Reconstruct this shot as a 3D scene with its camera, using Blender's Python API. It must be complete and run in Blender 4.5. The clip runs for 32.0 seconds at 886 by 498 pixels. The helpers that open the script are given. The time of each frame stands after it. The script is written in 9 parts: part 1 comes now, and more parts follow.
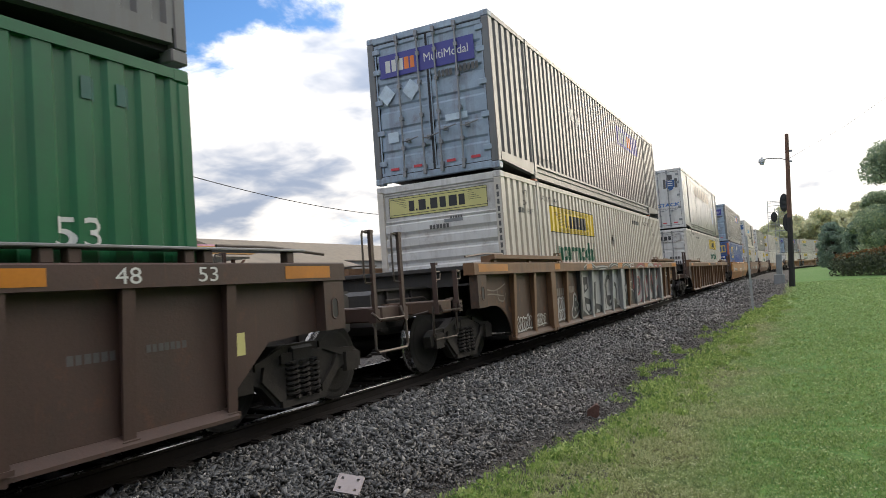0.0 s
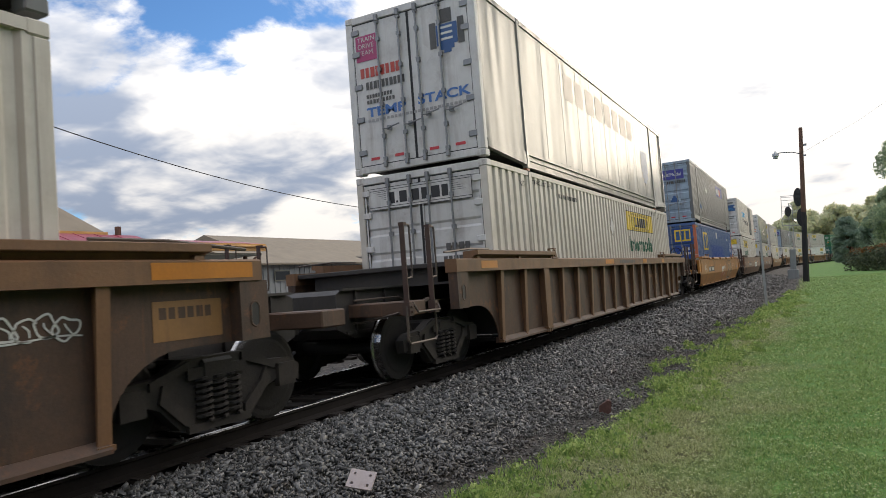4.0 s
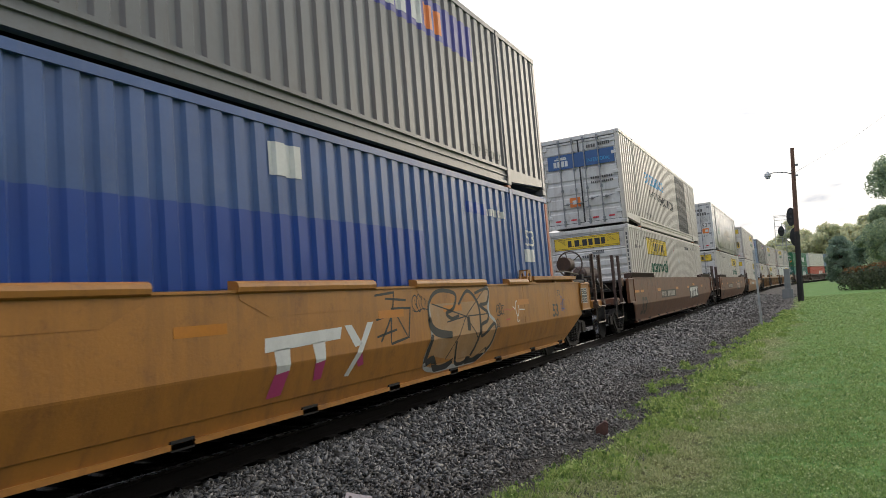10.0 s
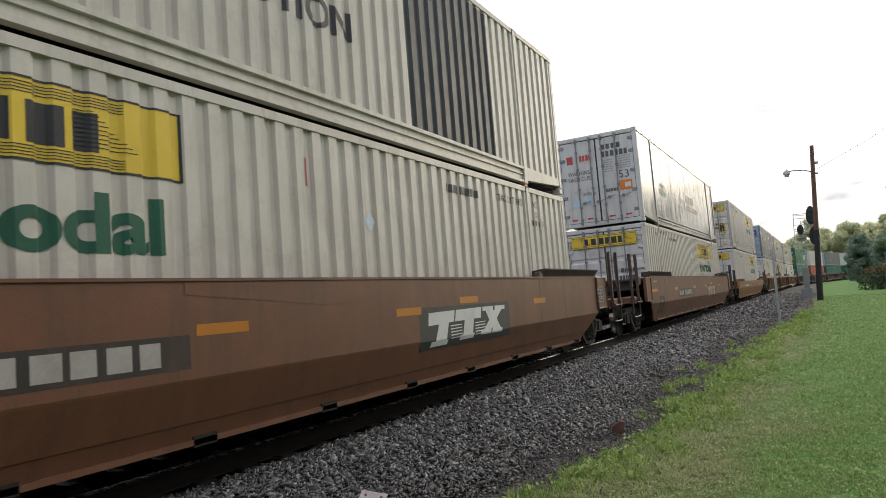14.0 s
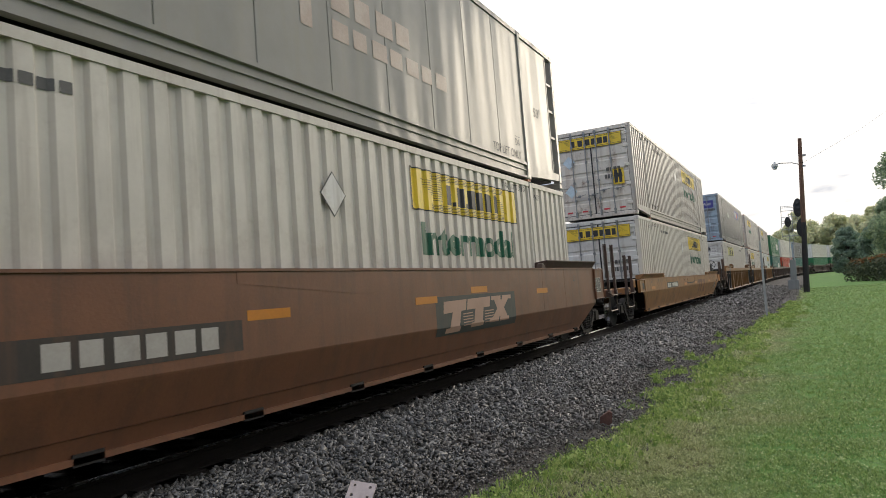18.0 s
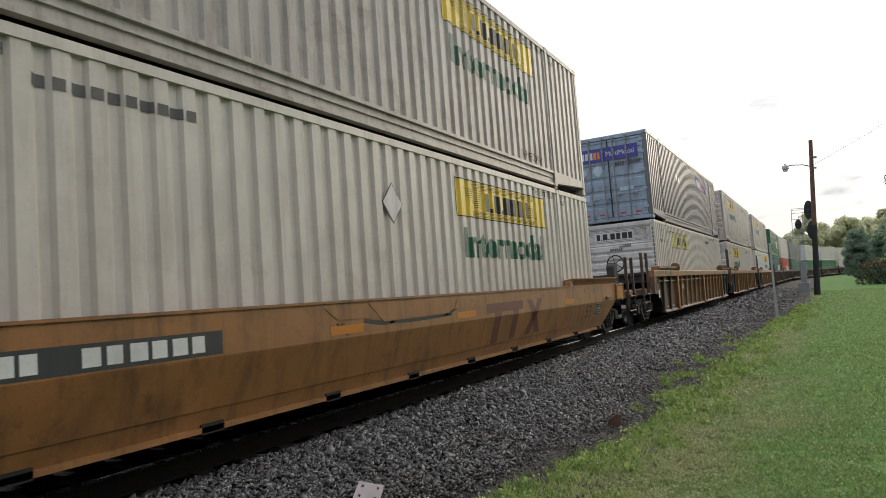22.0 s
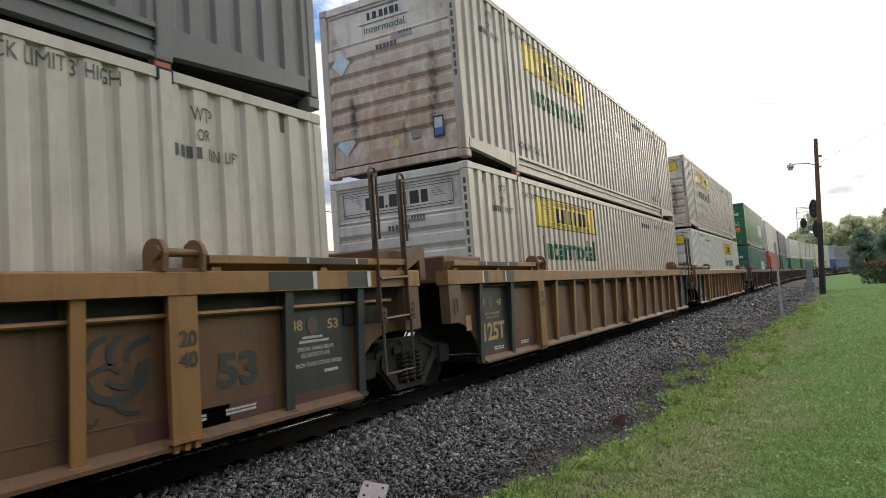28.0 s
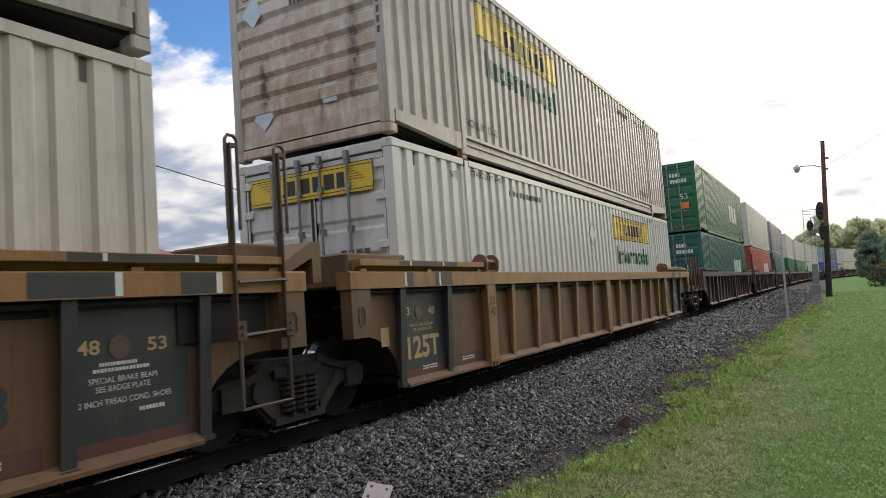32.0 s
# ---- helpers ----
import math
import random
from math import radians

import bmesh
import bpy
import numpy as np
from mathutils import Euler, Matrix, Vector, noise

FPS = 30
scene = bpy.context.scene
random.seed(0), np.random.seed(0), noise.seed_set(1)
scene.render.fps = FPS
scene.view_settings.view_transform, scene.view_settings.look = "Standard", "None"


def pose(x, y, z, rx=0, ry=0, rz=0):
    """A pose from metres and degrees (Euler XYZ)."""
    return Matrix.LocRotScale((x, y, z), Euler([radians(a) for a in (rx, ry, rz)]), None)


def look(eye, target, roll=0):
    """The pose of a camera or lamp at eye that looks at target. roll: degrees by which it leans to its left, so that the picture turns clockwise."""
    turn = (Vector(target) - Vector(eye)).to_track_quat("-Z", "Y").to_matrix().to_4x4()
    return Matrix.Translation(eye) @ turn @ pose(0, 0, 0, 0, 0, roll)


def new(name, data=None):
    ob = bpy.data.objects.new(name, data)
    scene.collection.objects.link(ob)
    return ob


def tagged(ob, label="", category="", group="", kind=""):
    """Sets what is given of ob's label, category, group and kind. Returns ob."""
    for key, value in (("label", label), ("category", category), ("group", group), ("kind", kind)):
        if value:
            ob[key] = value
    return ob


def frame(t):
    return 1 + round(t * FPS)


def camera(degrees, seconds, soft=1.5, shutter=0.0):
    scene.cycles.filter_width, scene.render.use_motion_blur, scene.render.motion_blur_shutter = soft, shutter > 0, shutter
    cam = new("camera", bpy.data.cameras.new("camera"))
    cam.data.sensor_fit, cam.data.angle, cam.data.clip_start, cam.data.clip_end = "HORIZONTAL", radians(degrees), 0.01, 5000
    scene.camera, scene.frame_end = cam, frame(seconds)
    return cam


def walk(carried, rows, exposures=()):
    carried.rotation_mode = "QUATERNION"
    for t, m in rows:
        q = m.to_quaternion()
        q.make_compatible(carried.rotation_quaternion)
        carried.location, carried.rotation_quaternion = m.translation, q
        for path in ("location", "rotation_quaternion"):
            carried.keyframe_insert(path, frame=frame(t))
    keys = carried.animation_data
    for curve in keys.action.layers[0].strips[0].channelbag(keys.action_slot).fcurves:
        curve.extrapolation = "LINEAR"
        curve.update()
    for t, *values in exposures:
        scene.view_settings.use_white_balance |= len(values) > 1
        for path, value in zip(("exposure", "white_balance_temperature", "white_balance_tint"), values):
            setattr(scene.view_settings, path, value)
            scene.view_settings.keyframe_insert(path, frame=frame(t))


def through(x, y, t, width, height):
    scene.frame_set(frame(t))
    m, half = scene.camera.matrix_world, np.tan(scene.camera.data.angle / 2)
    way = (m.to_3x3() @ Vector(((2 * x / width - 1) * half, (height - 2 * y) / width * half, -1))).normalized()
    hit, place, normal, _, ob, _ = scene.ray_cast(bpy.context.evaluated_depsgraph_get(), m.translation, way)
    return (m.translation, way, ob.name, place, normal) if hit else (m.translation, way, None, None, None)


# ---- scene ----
cam = camera(65.1, 32.0, soft=0.85, shutter=0.08)
EYE = 1.2  # above the rail head; the lawn lies 0.42 below the rail head
walk(cam, [
    (0.0, pose(0, 0, EYE, 93.25, 4.25, 27.00)),
    (0.5, pose(0, 0, EYE, 93.14, 4.10, 27.26)),
    (1.0, pose(0, 0, EYE, 92.98, 3.91, 27.44)),
    (1.5, pose(0, 0, EYE, 92.93, 3.92, 27.49)),
    (2.0, pose(0, 0, EYE, 92.92, 4.04, 27.72)),
    (2.5, pose(0, 0, EYE, 92.88, 4.08, 27.68)),
    (3.0, pose(0, 0, EYE, 92.89, 4.11, 27.71)),
    (3.5, pose(0, 0, EYE, 92.89, 4.13, 27.79)),
    (4.0, pose(0, 0, EYE, 92.99, 4.39, 27.93)),
    (4.5, pose(0, 0, EYE, 92.93, 4.30, 27.89)),
    (6.5, pose(0, 0, EYE, 95.24, 4.15, 28.11)),
    (7.0, pose(0, 0, EYE, 95.78, 4.36, 28.25)),
    (7.5, pose(0, 0, EYE, 95.75, 4.99, 28.24)),
    (8.0, pose(0, 0, EYE, 95.48, 4.78, 27.97)),
    (8.5, pose(0, 0, EYE, 95.07, 4.61, 27.83)),
    (9.0, pose(0, 0, EYE, 94.90, 4.80, 27.70)),
    (9.5, pose(0, 0, EYE, 94.82, 4.74, 27.61)),
    (10.0, pose(0, 0, EYE, 94.70, 4.68, 27.54)),
    (10.5, pose(0, 0, EYE, 94.71, 4.72, 27.71)),
    (11.0, pose(0, 0, EYE, 94.82, 4.73, 28.11)),
    (11.5, pose(0, 0, EYE, 94.99, 4.62, 28.50)),
    (12.0, pose(0, 0, EYE, 95.00, 4.43, 28.70)),
    (12.5, pose(0, 0, EYE, 95.03, 4.47, 28.78)),
    (13.0, pose(0, 0, EYE, 94.88, 4.51, 28.74)),
    (13.5, pose(0, 0, EYE, 94.73, 4.52, 28.78)),
    (15.5, pose(0, 0, EYE, 94.42, 4.33, 28.55)),
    (16.0, pose(0, 0, EYE, 93.40, 4.42, 27.94)),
    (16.5, pose(0, 0, EYE, 93.28, 4.33, 27.77)),
    (17.0, pose(0, 0, EYE, 93.45, 4.44, 27.86)),
    (17.5, pose(0, 0, EYE, 93.67, 4.41, 27.94)),
    (18.0, pose(0, 0, EYE, 93.87, 4.43, 27.94)),
    (18.5, pose(0, 0, EYE, 93.98, 4.45, 27.94)),
    (19.0, pose(0, 0, EYE, 94.00, 4.18, 27.88)),
    (19.5, pose(0, 0, EYE, 94.01, 4.18, 27.76)),
    (20.0, pose(0, 0, EYE, 93.98, 3.97, 28.04)),
    (20.5, pose(0, 0, EYE, 94.01, 4.02, 28.22)),
    (21.0, pose(0, 0, EYE, 94.03, 4.14, 28.28)),
    (21.5, pose(0, 0, EYE, 94.07, 4.19, 28.50)),
    (22.0, pose(0, 0, EYE, 94.03, 4.19, 28.62)),
    (22.5, pose(0, 0, EYE, 94.07, 4.31, 28.64)),
    (23.0, pose(0, 0, EYE, 94.07, 4.17, 28.68)),
    (23.5, pose(0, 0, EYE, 94.03, 4.10, 28.77)),
    (24.0, pose(0, 0, EYE, 94.05, 4.19, 28.80)),
    (24.5, pose(0, 0, EYE, 93.92, 4.15, 28.89)),
    (25.0, pose(0, 0, EYE, 93.91, 4.22, 28.95)),
    (25.5, pose(0, 0, EYE, 93.96, 4.47, 28.97)),
    (27.5, pose(0, 0, EYE, 94.13, 4.26, 28.92)),
    (28.0, pose(0, 0, EYE, 94.03, 4.28, 28.97)),
    (28.5, pose(0, 0, EYE, 94.18, 4.43, 29.03)),
    (29.0, pose(0, 0, EYE, 94.28, 4.55, 29.01)),
    (29.5, pose(0, 0, EYE, 94.35, 4.50, 29.06)),
    (30.0, pose(0, 0, EYE, 94.29, 4.32, 29.23)),
    (30.5, pose(0, 0, EYE, 94.33, 4.52, 29.24)),
    (31.0, pose(0, 0, EYE, 94.30, 4.54, 29.25)),
    (31.5, pose(0, 0, EYE, 94.30, 4.32, 29.34)),
    (32.0, pose(0, 0, EYE, 94.16, 4.05, 29.37)),
], exposures=[(0, 0.20), (1, 0.24), (2, 0.06), (3, 0.0), (4, 0.0), (7, -0.10), (8, 0.0), (9, 0.14), (10, 0.10), (11, -0.08), (12, -0.10), (13, 0.10), (16, 0.0), (17, 0.24), (18, 0.10), (19, 0.0), (20, -0.12), (21, 0.14),
              (22, 0.0), (23, 0.0), (24, -0.06), (25, 0.20), (28, 0.06), (29, 0.10), (30, 0.08), (31, 0.02), (32, 0.02)])

# ---- sky, sun, exposure ----
SUN_AZ, SUN_EL = radians(17.0), radians(13.0)  # right of the track's direction, low


def make_world():
    w = bpy.data.worlds.new("sky")
    scene.world = w
    w.use_nodes = True
    nt = w.node_tree
    n, l = nt.nodes, nt.links
    n.clear()
    out = n.new("ShaderNodeOutputWorld")
    bg = n.new("ShaderNodeBackground")
    l.new(bg.outputs[0], out.inputs[0])
    sky = n.new("ShaderNodeTexSky")
    sky.sky_type = "NISHITA"
    sky.sun_disc = False
    sky.sun_elevation, sky.sun_rotation = SUN_EL, SUN_AZ
    sky.air_density, sky.dust_density, sky.ozone_density = 1.0, 0.6, 3.0
    blue = n.new("ShaderNodeVectorMath")
    blue.operation = "SCALE"
    blue.inputs["Scale"].default_value = 0.17
    clear = n.new("ShaderNodeVectorMath")  # clear air between the clouds
    clear.operation = "MULTIPLY"
    clear.inputs[1].default_value = (0.80, 1.02, 1.28)
    l.new(sky.outputs[0], clear.inputs[0])
    l.new(clear.outputs[0], blue.inputs[0])
    tc = n.new("ShaderNodeTexCoord")
    nor = n.new("ShaderNodeVectorMath")
    nor.operation = "NORMALIZE"
    l.new(tc.outputs["Generated"], nor.inputs[0])
    sep = n.new("ShaderNodeSeparateXYZ")
    l.new(nor.outputs[0], sep.inputs[0])

    def math_(op, a, b=None, c=None, clamp=False):
        m = n.new("ShaderNodeMath")
        m.operation = op
        m.use_clamp = clamp
        for i, v in enumerate((a, b, c)):
            if v is None:
                continue
            if isinstance(v, (int, float)):
                m.inputs[i].default_value = v
            else:
                l.new(v, m.inputs[i])
        return m.outputs[0]

    up = math_("MAXIMUM", sep.outputs["Z"], 0.0)
    den = math_("ADD", up, 0.22)
    px, py = math_("DIVIDE", sep.outputs["X"], den), math_("DIVIDE", sep.outputs["Y"], den)
    plane = n.new("ShaderNodeCombineXYZ")
    l.new(px, plane.inputs[0])
    l.new(py, plane.inputs[1])

    def cloud_noise(scale, detail, rough, shift):
        mp = n.new("ShaderNodeMapping")
        mp.inputs["Location"].default_value = shift
        l.new(plane.outputs[0], mp.inputs[0])
        t = n.new("ShaderNodeTexNoise")
        t.inputs["Scale"].default_value = scale
        t.inputs["Detail"].default_value = detail
        t.inputs["Roughness"].default_value = rough
        t.inputs["Distortion"].default_value = 0.25
        l.new(mp.outputs[0], t.inputs["Vector"])
        return t.outputs["Fac"]

    # towards the sun the cloud sheet closes and brightens
    sd = Vector((math.sin(SUN_AZ) * math.cos(SUN_EL), math.cos(SUN_AZ) * math.cos(SUN_EL), math.sin(SUN_EL)))
    dot = n.new("ShaderNodeVectorMath")
    dot.operation = "DOT_PRODUCT"
    l.new(nor.outputs[0], dot.inputs[0])
    dot.inputs[1].default_value = sd
    toward = math_("MAXIMUM", dot.outputs["Value"], 0.0)
    near_sun = math_("POWER", toward, 5.0)
    glow = math_("POWER", toward, 60.0)
    # clouds of the western sky: (direction, sharpness, cover, brightness)
    banks = [((-0.645, 0.668, 0.372), 170.0, -0.30, 0.0), ((-0.65, 0.70, 0.29), 130.0, 0.14, 0.15), ((-0.79, 0.56, 0.25), 160.0, 0.10, -0.07),
             ((-0.76, 0.62, 0.18), 260.0, 0.12, -0.07), ((-0.66, 0.725, 0.17), 420.0, 0.12, -0.10), ((-0.60, 0.78, 0.16), 420.0, 0.12, -0.07), ((-0.63, 0.77, 0.085), 700.0, 0.14, 0.34), ((-0.41, 0.865, 0.295), 160.0, 0.17, 0.03)]
    lift, glint = None, None
    for way, sharp, more, lighter in banks:
        dd = n.new("ShaderNodeVectorMath")
        dd.operation = "DOT_PRODUCT"
        l.new(nor.outputs[0], dd.inputs[0])
        dd.inputs[1].default_value = Vector(way).normalized()
        bump = math_("POWER", math_("MAXIMUM", dd.outputs["Value"], 0.0), sharp)
        lift = math_("MULTIPLY_ADD", bump, more, lift if lift else 0.0)
        glint = math_("MULTIPLY_ADD", bump, lighter, glint if glint else 0.0)
    cover = math_("ADD", cloud_noise(1.9, 10.0, 0.56, (4.1, 1.3, 0.0)), lift)
    shade = cloud_noise(1.9, 5.0, 0.5, (0.6, 7.7, 0.0))
    fluff = cloud_noise(5.0, 4.0, 0.5, (2.2, 3.1, 0.0))
    m0 = math_("MULTIPLY_ADD", near_sun, 0.30, cover)
    mask = n.new("ShaderNodeMapRange")
    mask.interpolation_type = "SMOOTHSTEP"
    mask.inputs["From Min"].default_value, mask.inputs["From Max"].default_value = 0.41, 0.50
    l.new(m0, mask.inputs["Value"])
    lit = n.new("ShaderNodeMapRange")
    lit.interpolation_type = "SMOOTHSTEP"
    lit.inputs["From Min"].default_value, lit.inputs["From Max"].default_value = 0.42, 0.66
    s0 = math_("MULTIPLY_ADD", near_sun, 0.20, math_("MULTIPLY_ADD", fluff, 0.42, math_("MULTIPLY_ADD", shade, 0.66, glint)))
    l.new(s0, lit.inputs["Value"])
    grey = n.new("ShaderNodeMix")
    grey.data_type = "RGBA"
    grey.inputs["A"].default_value = (0.34, 0.40, 0.52, 1)
    grey.inputs["B"].default_value = (1.08, 1.03, 0.97, 1)
    l.new(lit.outputs[0], grey.inputs["Factor"])
    high = math_("MULTIPLY_ADD", math_("POWER", up, 1.2), 1.75, 0.84)
    bright = math_("ADD", math_("MULTIPLY", near_sun, 0.10), math_("MULTIPLY_ADD", glow, 0.35, high))
    cl = n.new("ShaderNodeVectorMath")
    cl.operation = "SCALE"
    l.new(grey.outputs["Result"], cl.inputs[0])
    l.new(bright, cl.inputs["Scale"])
    mix = n.new("ShaderNodeMix")
    mix.data_type = "RGBA"
    l.new(mask.outputs[0], mix.inputs["Factor"])
    l.new(blue.outputs[0], mix.inputs["A"])
    l.new(cl.outputs[0], mix.inputs["B"])
    l.new(mix.outputs["Result"], bg.inputs["Color"])
    bg.inputs["Strength"].default_value = 1.0
    lamp = bpy.data.lights.new("sun", "SUN")
    lamp.energy, lamp.angle, lamp.color = 0.6, radians(20), (1.0, 0.86, 0.66)
    so = new("sun", lamp)
    so.matrix_world = look((0, 0, 60), Vector((0, 0, 60)) - sd)


make_world()


# ---- materials ----
def surface(name, rgb, rough=0.5, metal=0.0, vary=0.25, dirt=None, dirt_amount=0.0, streak=0.0, scale=1.5, bump=0.0, bump_scale=40.0, bump_deep=0.01, bump_stretch=None, jitter=0.0, spec=0.5, rust=0.0, rust_rgb=(0.20, 0.075, 0.028), dust=None, slant_amount=0.0, runs=()):
    """Plain surface with broad stains, fine grain, and rain streaks that run down it."""
    m = bpy.data.materials.new(name)
    m.use_nodes = True
    nt = m.node_tree
    n, l = nt.nodes, nt.links
    b = n["Principled BSDF"]
    b.inputs["Roughness"].default_value = rough
    b.inputs["Metallic"].default_value = metal
    b.inputs["Specular IOR Level"].default_value = spec
    tc = n.new("ShaderNodeTexCoord")
    co = tc.outputs["Object"]

    def noise_(sc, detail=5.0, stretch=None, r=0.6):
        src = co
        if stretch:
            mp = n.new("ShaderNodeMapping")
            mp.inputs["Scale"].default_value = stretch
            l.new(co, mp.inputs[0])
            src = mp.outputs[0]
        t = n.new("ShaderNodeTexNoise")
        t.inputs["Scale"].default_value = sc
        t.inputs["Detail"].default_value = detail
        t.inputs["Roughness"].default_value = r
        l.new(src, t.inputs["Vector"])
        return t.outputs["Fac"]

    def ramp(fac, lo, hi):
        r = n.new("ShaderNodeMapRange")
        r.inputs["From Min"].default_value, r.inputs["From Max"].default_value = lo, hi
        l.new(fac, r.inputs["Value"])
        return r.outputs[0]

    def mix(f, a, c, kind="MIX"):
        x = n.new("ShaderNodeMix")
        x.data_type = "RGBA"
        x.blend_type = kind
        for sock, v in (("Factor", f), ("A", a), ("B", c)):
            if isinstance(v, (int, float)):
                x.inputs[sock].default_value = v
            elif isinstance(v, tuple):
                x.inputs[sock].default_value = (*v, 1.0)
            else:
                l.new(v, x.inputs[sock])
        return x.outputs["Result"]

    dark = tuple(c * (1 - vary) for c in rgb)
    lite = tuple(min(1.0, c * (1 + 0.5 * vary)) for c in rgb)
    col = mix(ramp(noise_(scale), 0.3, 0.7), dark, lite)
    col = mix(0.35 * min(1.0, vary * 3), col, mix(ramp(noise_(scale * 22, 3.0), 0.3, 0.7), dark, lite))
    if dirt_amount > 0:
        d = dirt or (0.06, 0.04, 0.03)
        f = n.new("ShaderNodeMath")
        f.operation = "MULTIPLY"
        f.inputs[1].default_value = dirt_amount
        l.new(ramp(noise_(scale * 0.9, 8.0, None, 0.72), 0.5, 0.78), f.inputs[0])
        col = mix(f.outputs[0], col, d)
    if streak > 0:
        d = dirt or (0.06, 0.04, 0.03)
        f = n.new("ShaderNodeMath")
        f.operation = "MULTIPLY"
        f.inputs[1].default_value = streak
        l.new(ramp(noise_(3.2, 6.0, (2.0, 2.0, 0.16), 0.65), 0.5, 0.75), f.inputs[0])
        col = mix(f.outputs[0], col, d)
    if rust > 0:  # blotches of bare rust with ragged edges, and their runs
        for nz, lo, hi, k in ((noise_(2.6, 9.0, None, 0.78), 0.56, 0.66, 1.0), (noise_(4.5, 7.0, (2.5, 2.5, 0.22), 0.7), 0.60, 0.72, 0.7)):
            f = n.new("ShaderNodeMath")
            f.operation = "MULTIPLY"
            f.inputs[1].default_value = rust * k
            l.new(ramp(nz, lo, hi), f.inputs[0])
            col = mix(f.outputs[0], col, rust_rgb)
    if dust:  # brake dirt and shade put into one tone on faces slanting toward the front
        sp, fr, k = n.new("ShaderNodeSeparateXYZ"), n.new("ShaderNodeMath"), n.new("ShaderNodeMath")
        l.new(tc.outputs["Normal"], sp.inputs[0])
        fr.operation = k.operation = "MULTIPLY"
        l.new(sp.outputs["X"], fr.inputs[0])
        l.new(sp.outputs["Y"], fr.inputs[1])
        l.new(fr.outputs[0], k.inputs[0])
        k.inputs[1].default_value = -2.0 * slant_amount
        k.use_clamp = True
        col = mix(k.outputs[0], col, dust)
    for x0, half, top, foot, tone in runs:  # dirty water that has run down from one spot: centre, half width, upper and lower end
        sp, wob, off, gap = n.new("ShaderNodeSeparateXYZ"), n.new("ShaderNodeMath"), n.new("ShaderNodeMath"), n.new("ShaderNodeMath")
        l.new(co, sp.inputs[0])
        wob.operation, off.operation, gap.operation = "MULTIPLY_ADD", "SUBTRACT", "ABSOLUTE"
        l.new(noise_(5.0, 5.0, (1, 1, 0.35)), wob.inputs[0])
        wob.inputs[1].default_value = half
        l.new(sp.outputs["X"], wob.inputs[2])
        l.new(wob.outputs[0], off.inputs[0])
        off.inputs[1].default_value = x0 + half / 2
        l.new(off.outputs[0], gap.inputs[0])
        keep = None
        for value, lo, hi in ((gap.outputs[0], half, half * 0.15), (sp.outputs["Z"], top, top - 0.35 * (top - foot)), (sp.outputs["Z"], foot - 0.05, foot + 0.1), (noise_(7.0, 4.0, (1, 1, 0.5)), 0.25, 0.6)):
            r = n.new("ShaderNodeMapRange")
            r.inputs["From Min"].default_value, r.inputs["From Max"].default_value = lo, hi
            l.new(value, r.inputs["Value"])
            if keep is None:
                keep = r.outputs[0]
            else:
                k = n.new("ShaderNodeMath")
                k.operation = "MULTIPLY"
                l.new(keep, k.inputs[0])
                l.new(r.outputs[0], k.inputs[1])
                keep = k.outputs[0]
        col = mix(keep, col, tone)
    if jitter > 0:
        oi = n.new("ShaderNodeObjectInfo")
        hv = n.new("ShaderNodeHueSaturation")
        mr = n.new("ShaderNodeMapRange")
        mr.inputs["To Min"].default_value, mr.inputs["To Max"].default_value = 1 - jitter, 1 + jitter
        l.new(oi.outputs["Random"], mr.inputs["Value"])
        l.new(mr.outputs[0], hv.inputs["Value"])
        l.new(col, hv.inputs["Color"])
        col = hv.outputs[0]
    l.new(col, b.inputs["Base Color"])
    rr = n.new("ShaderNodeMapRange")
    rr.inputs["To Min"].default_value, rr.inputs["To Max"].default_value = max(0.05, rough - 0.1), min(1.0, rough + 0.12)
    l.new(noise_(scale * 4), rr.inputs["Value"])
    l.new(rr.outputs[0], b.inputs["Roughness"])
    if bump > 0:
        bp = n.new("ShaderNodeBump")
        bp.inputs["Strength"].default_value = bump
        bp.inputs["Distance"].default_value = bump_deep
        l.new(noise_(bump_scale, 4.0 if not bump_stretch else 1.0, bump_stretch), bp.inputs["Height"])
        l.new(bp.outputs[0], b.inputs["Normal"])
    return m


def dryness(n, l):
    """How parched the lawn is: patches, and the strip along the cinders."""
    tc = n.new("ShaderNodeTexCoord")
    t = n.new("ShaderNodeTexNoise")
    t.inputs["Scale"].default_value, t.inputs["Detail"].default_value = 0.8, 5.0
    l.new(tc.outputs["Object"], t.inputs["Vector"])
    sep = n.new("ShaderNodeSeparateXYZ")
    l.new(tc.outputs["Object"], sep.inputs[0])
    strip = n.new("ShaderNodeMapRange")
    strip.inputs["From Min"].default_value, strip.inputs["From Max"].default_value = 0.4, -1.6
    strip.inputs["To Min"].default_value, strip.inputs["To Max"].default_value = -0.32, 0.34
    l.new(sep.outputs["X"], strip.inputs["Value"])
    add = n.new("ShaderNodeMath")
    l.new(t.outputs["Fac"], add.inputs[0])
    l.new(strip.outputs[0], add.inputs[1])
    out = n.new("ShaderNodeMapRange")
    out.inputs["From Min"].default_value, out.inputs["From Max"].default_value = 0.38, 0.72
    l.new(add.outputs[0], out.inputs["Value"])
    return out.outputs[0]


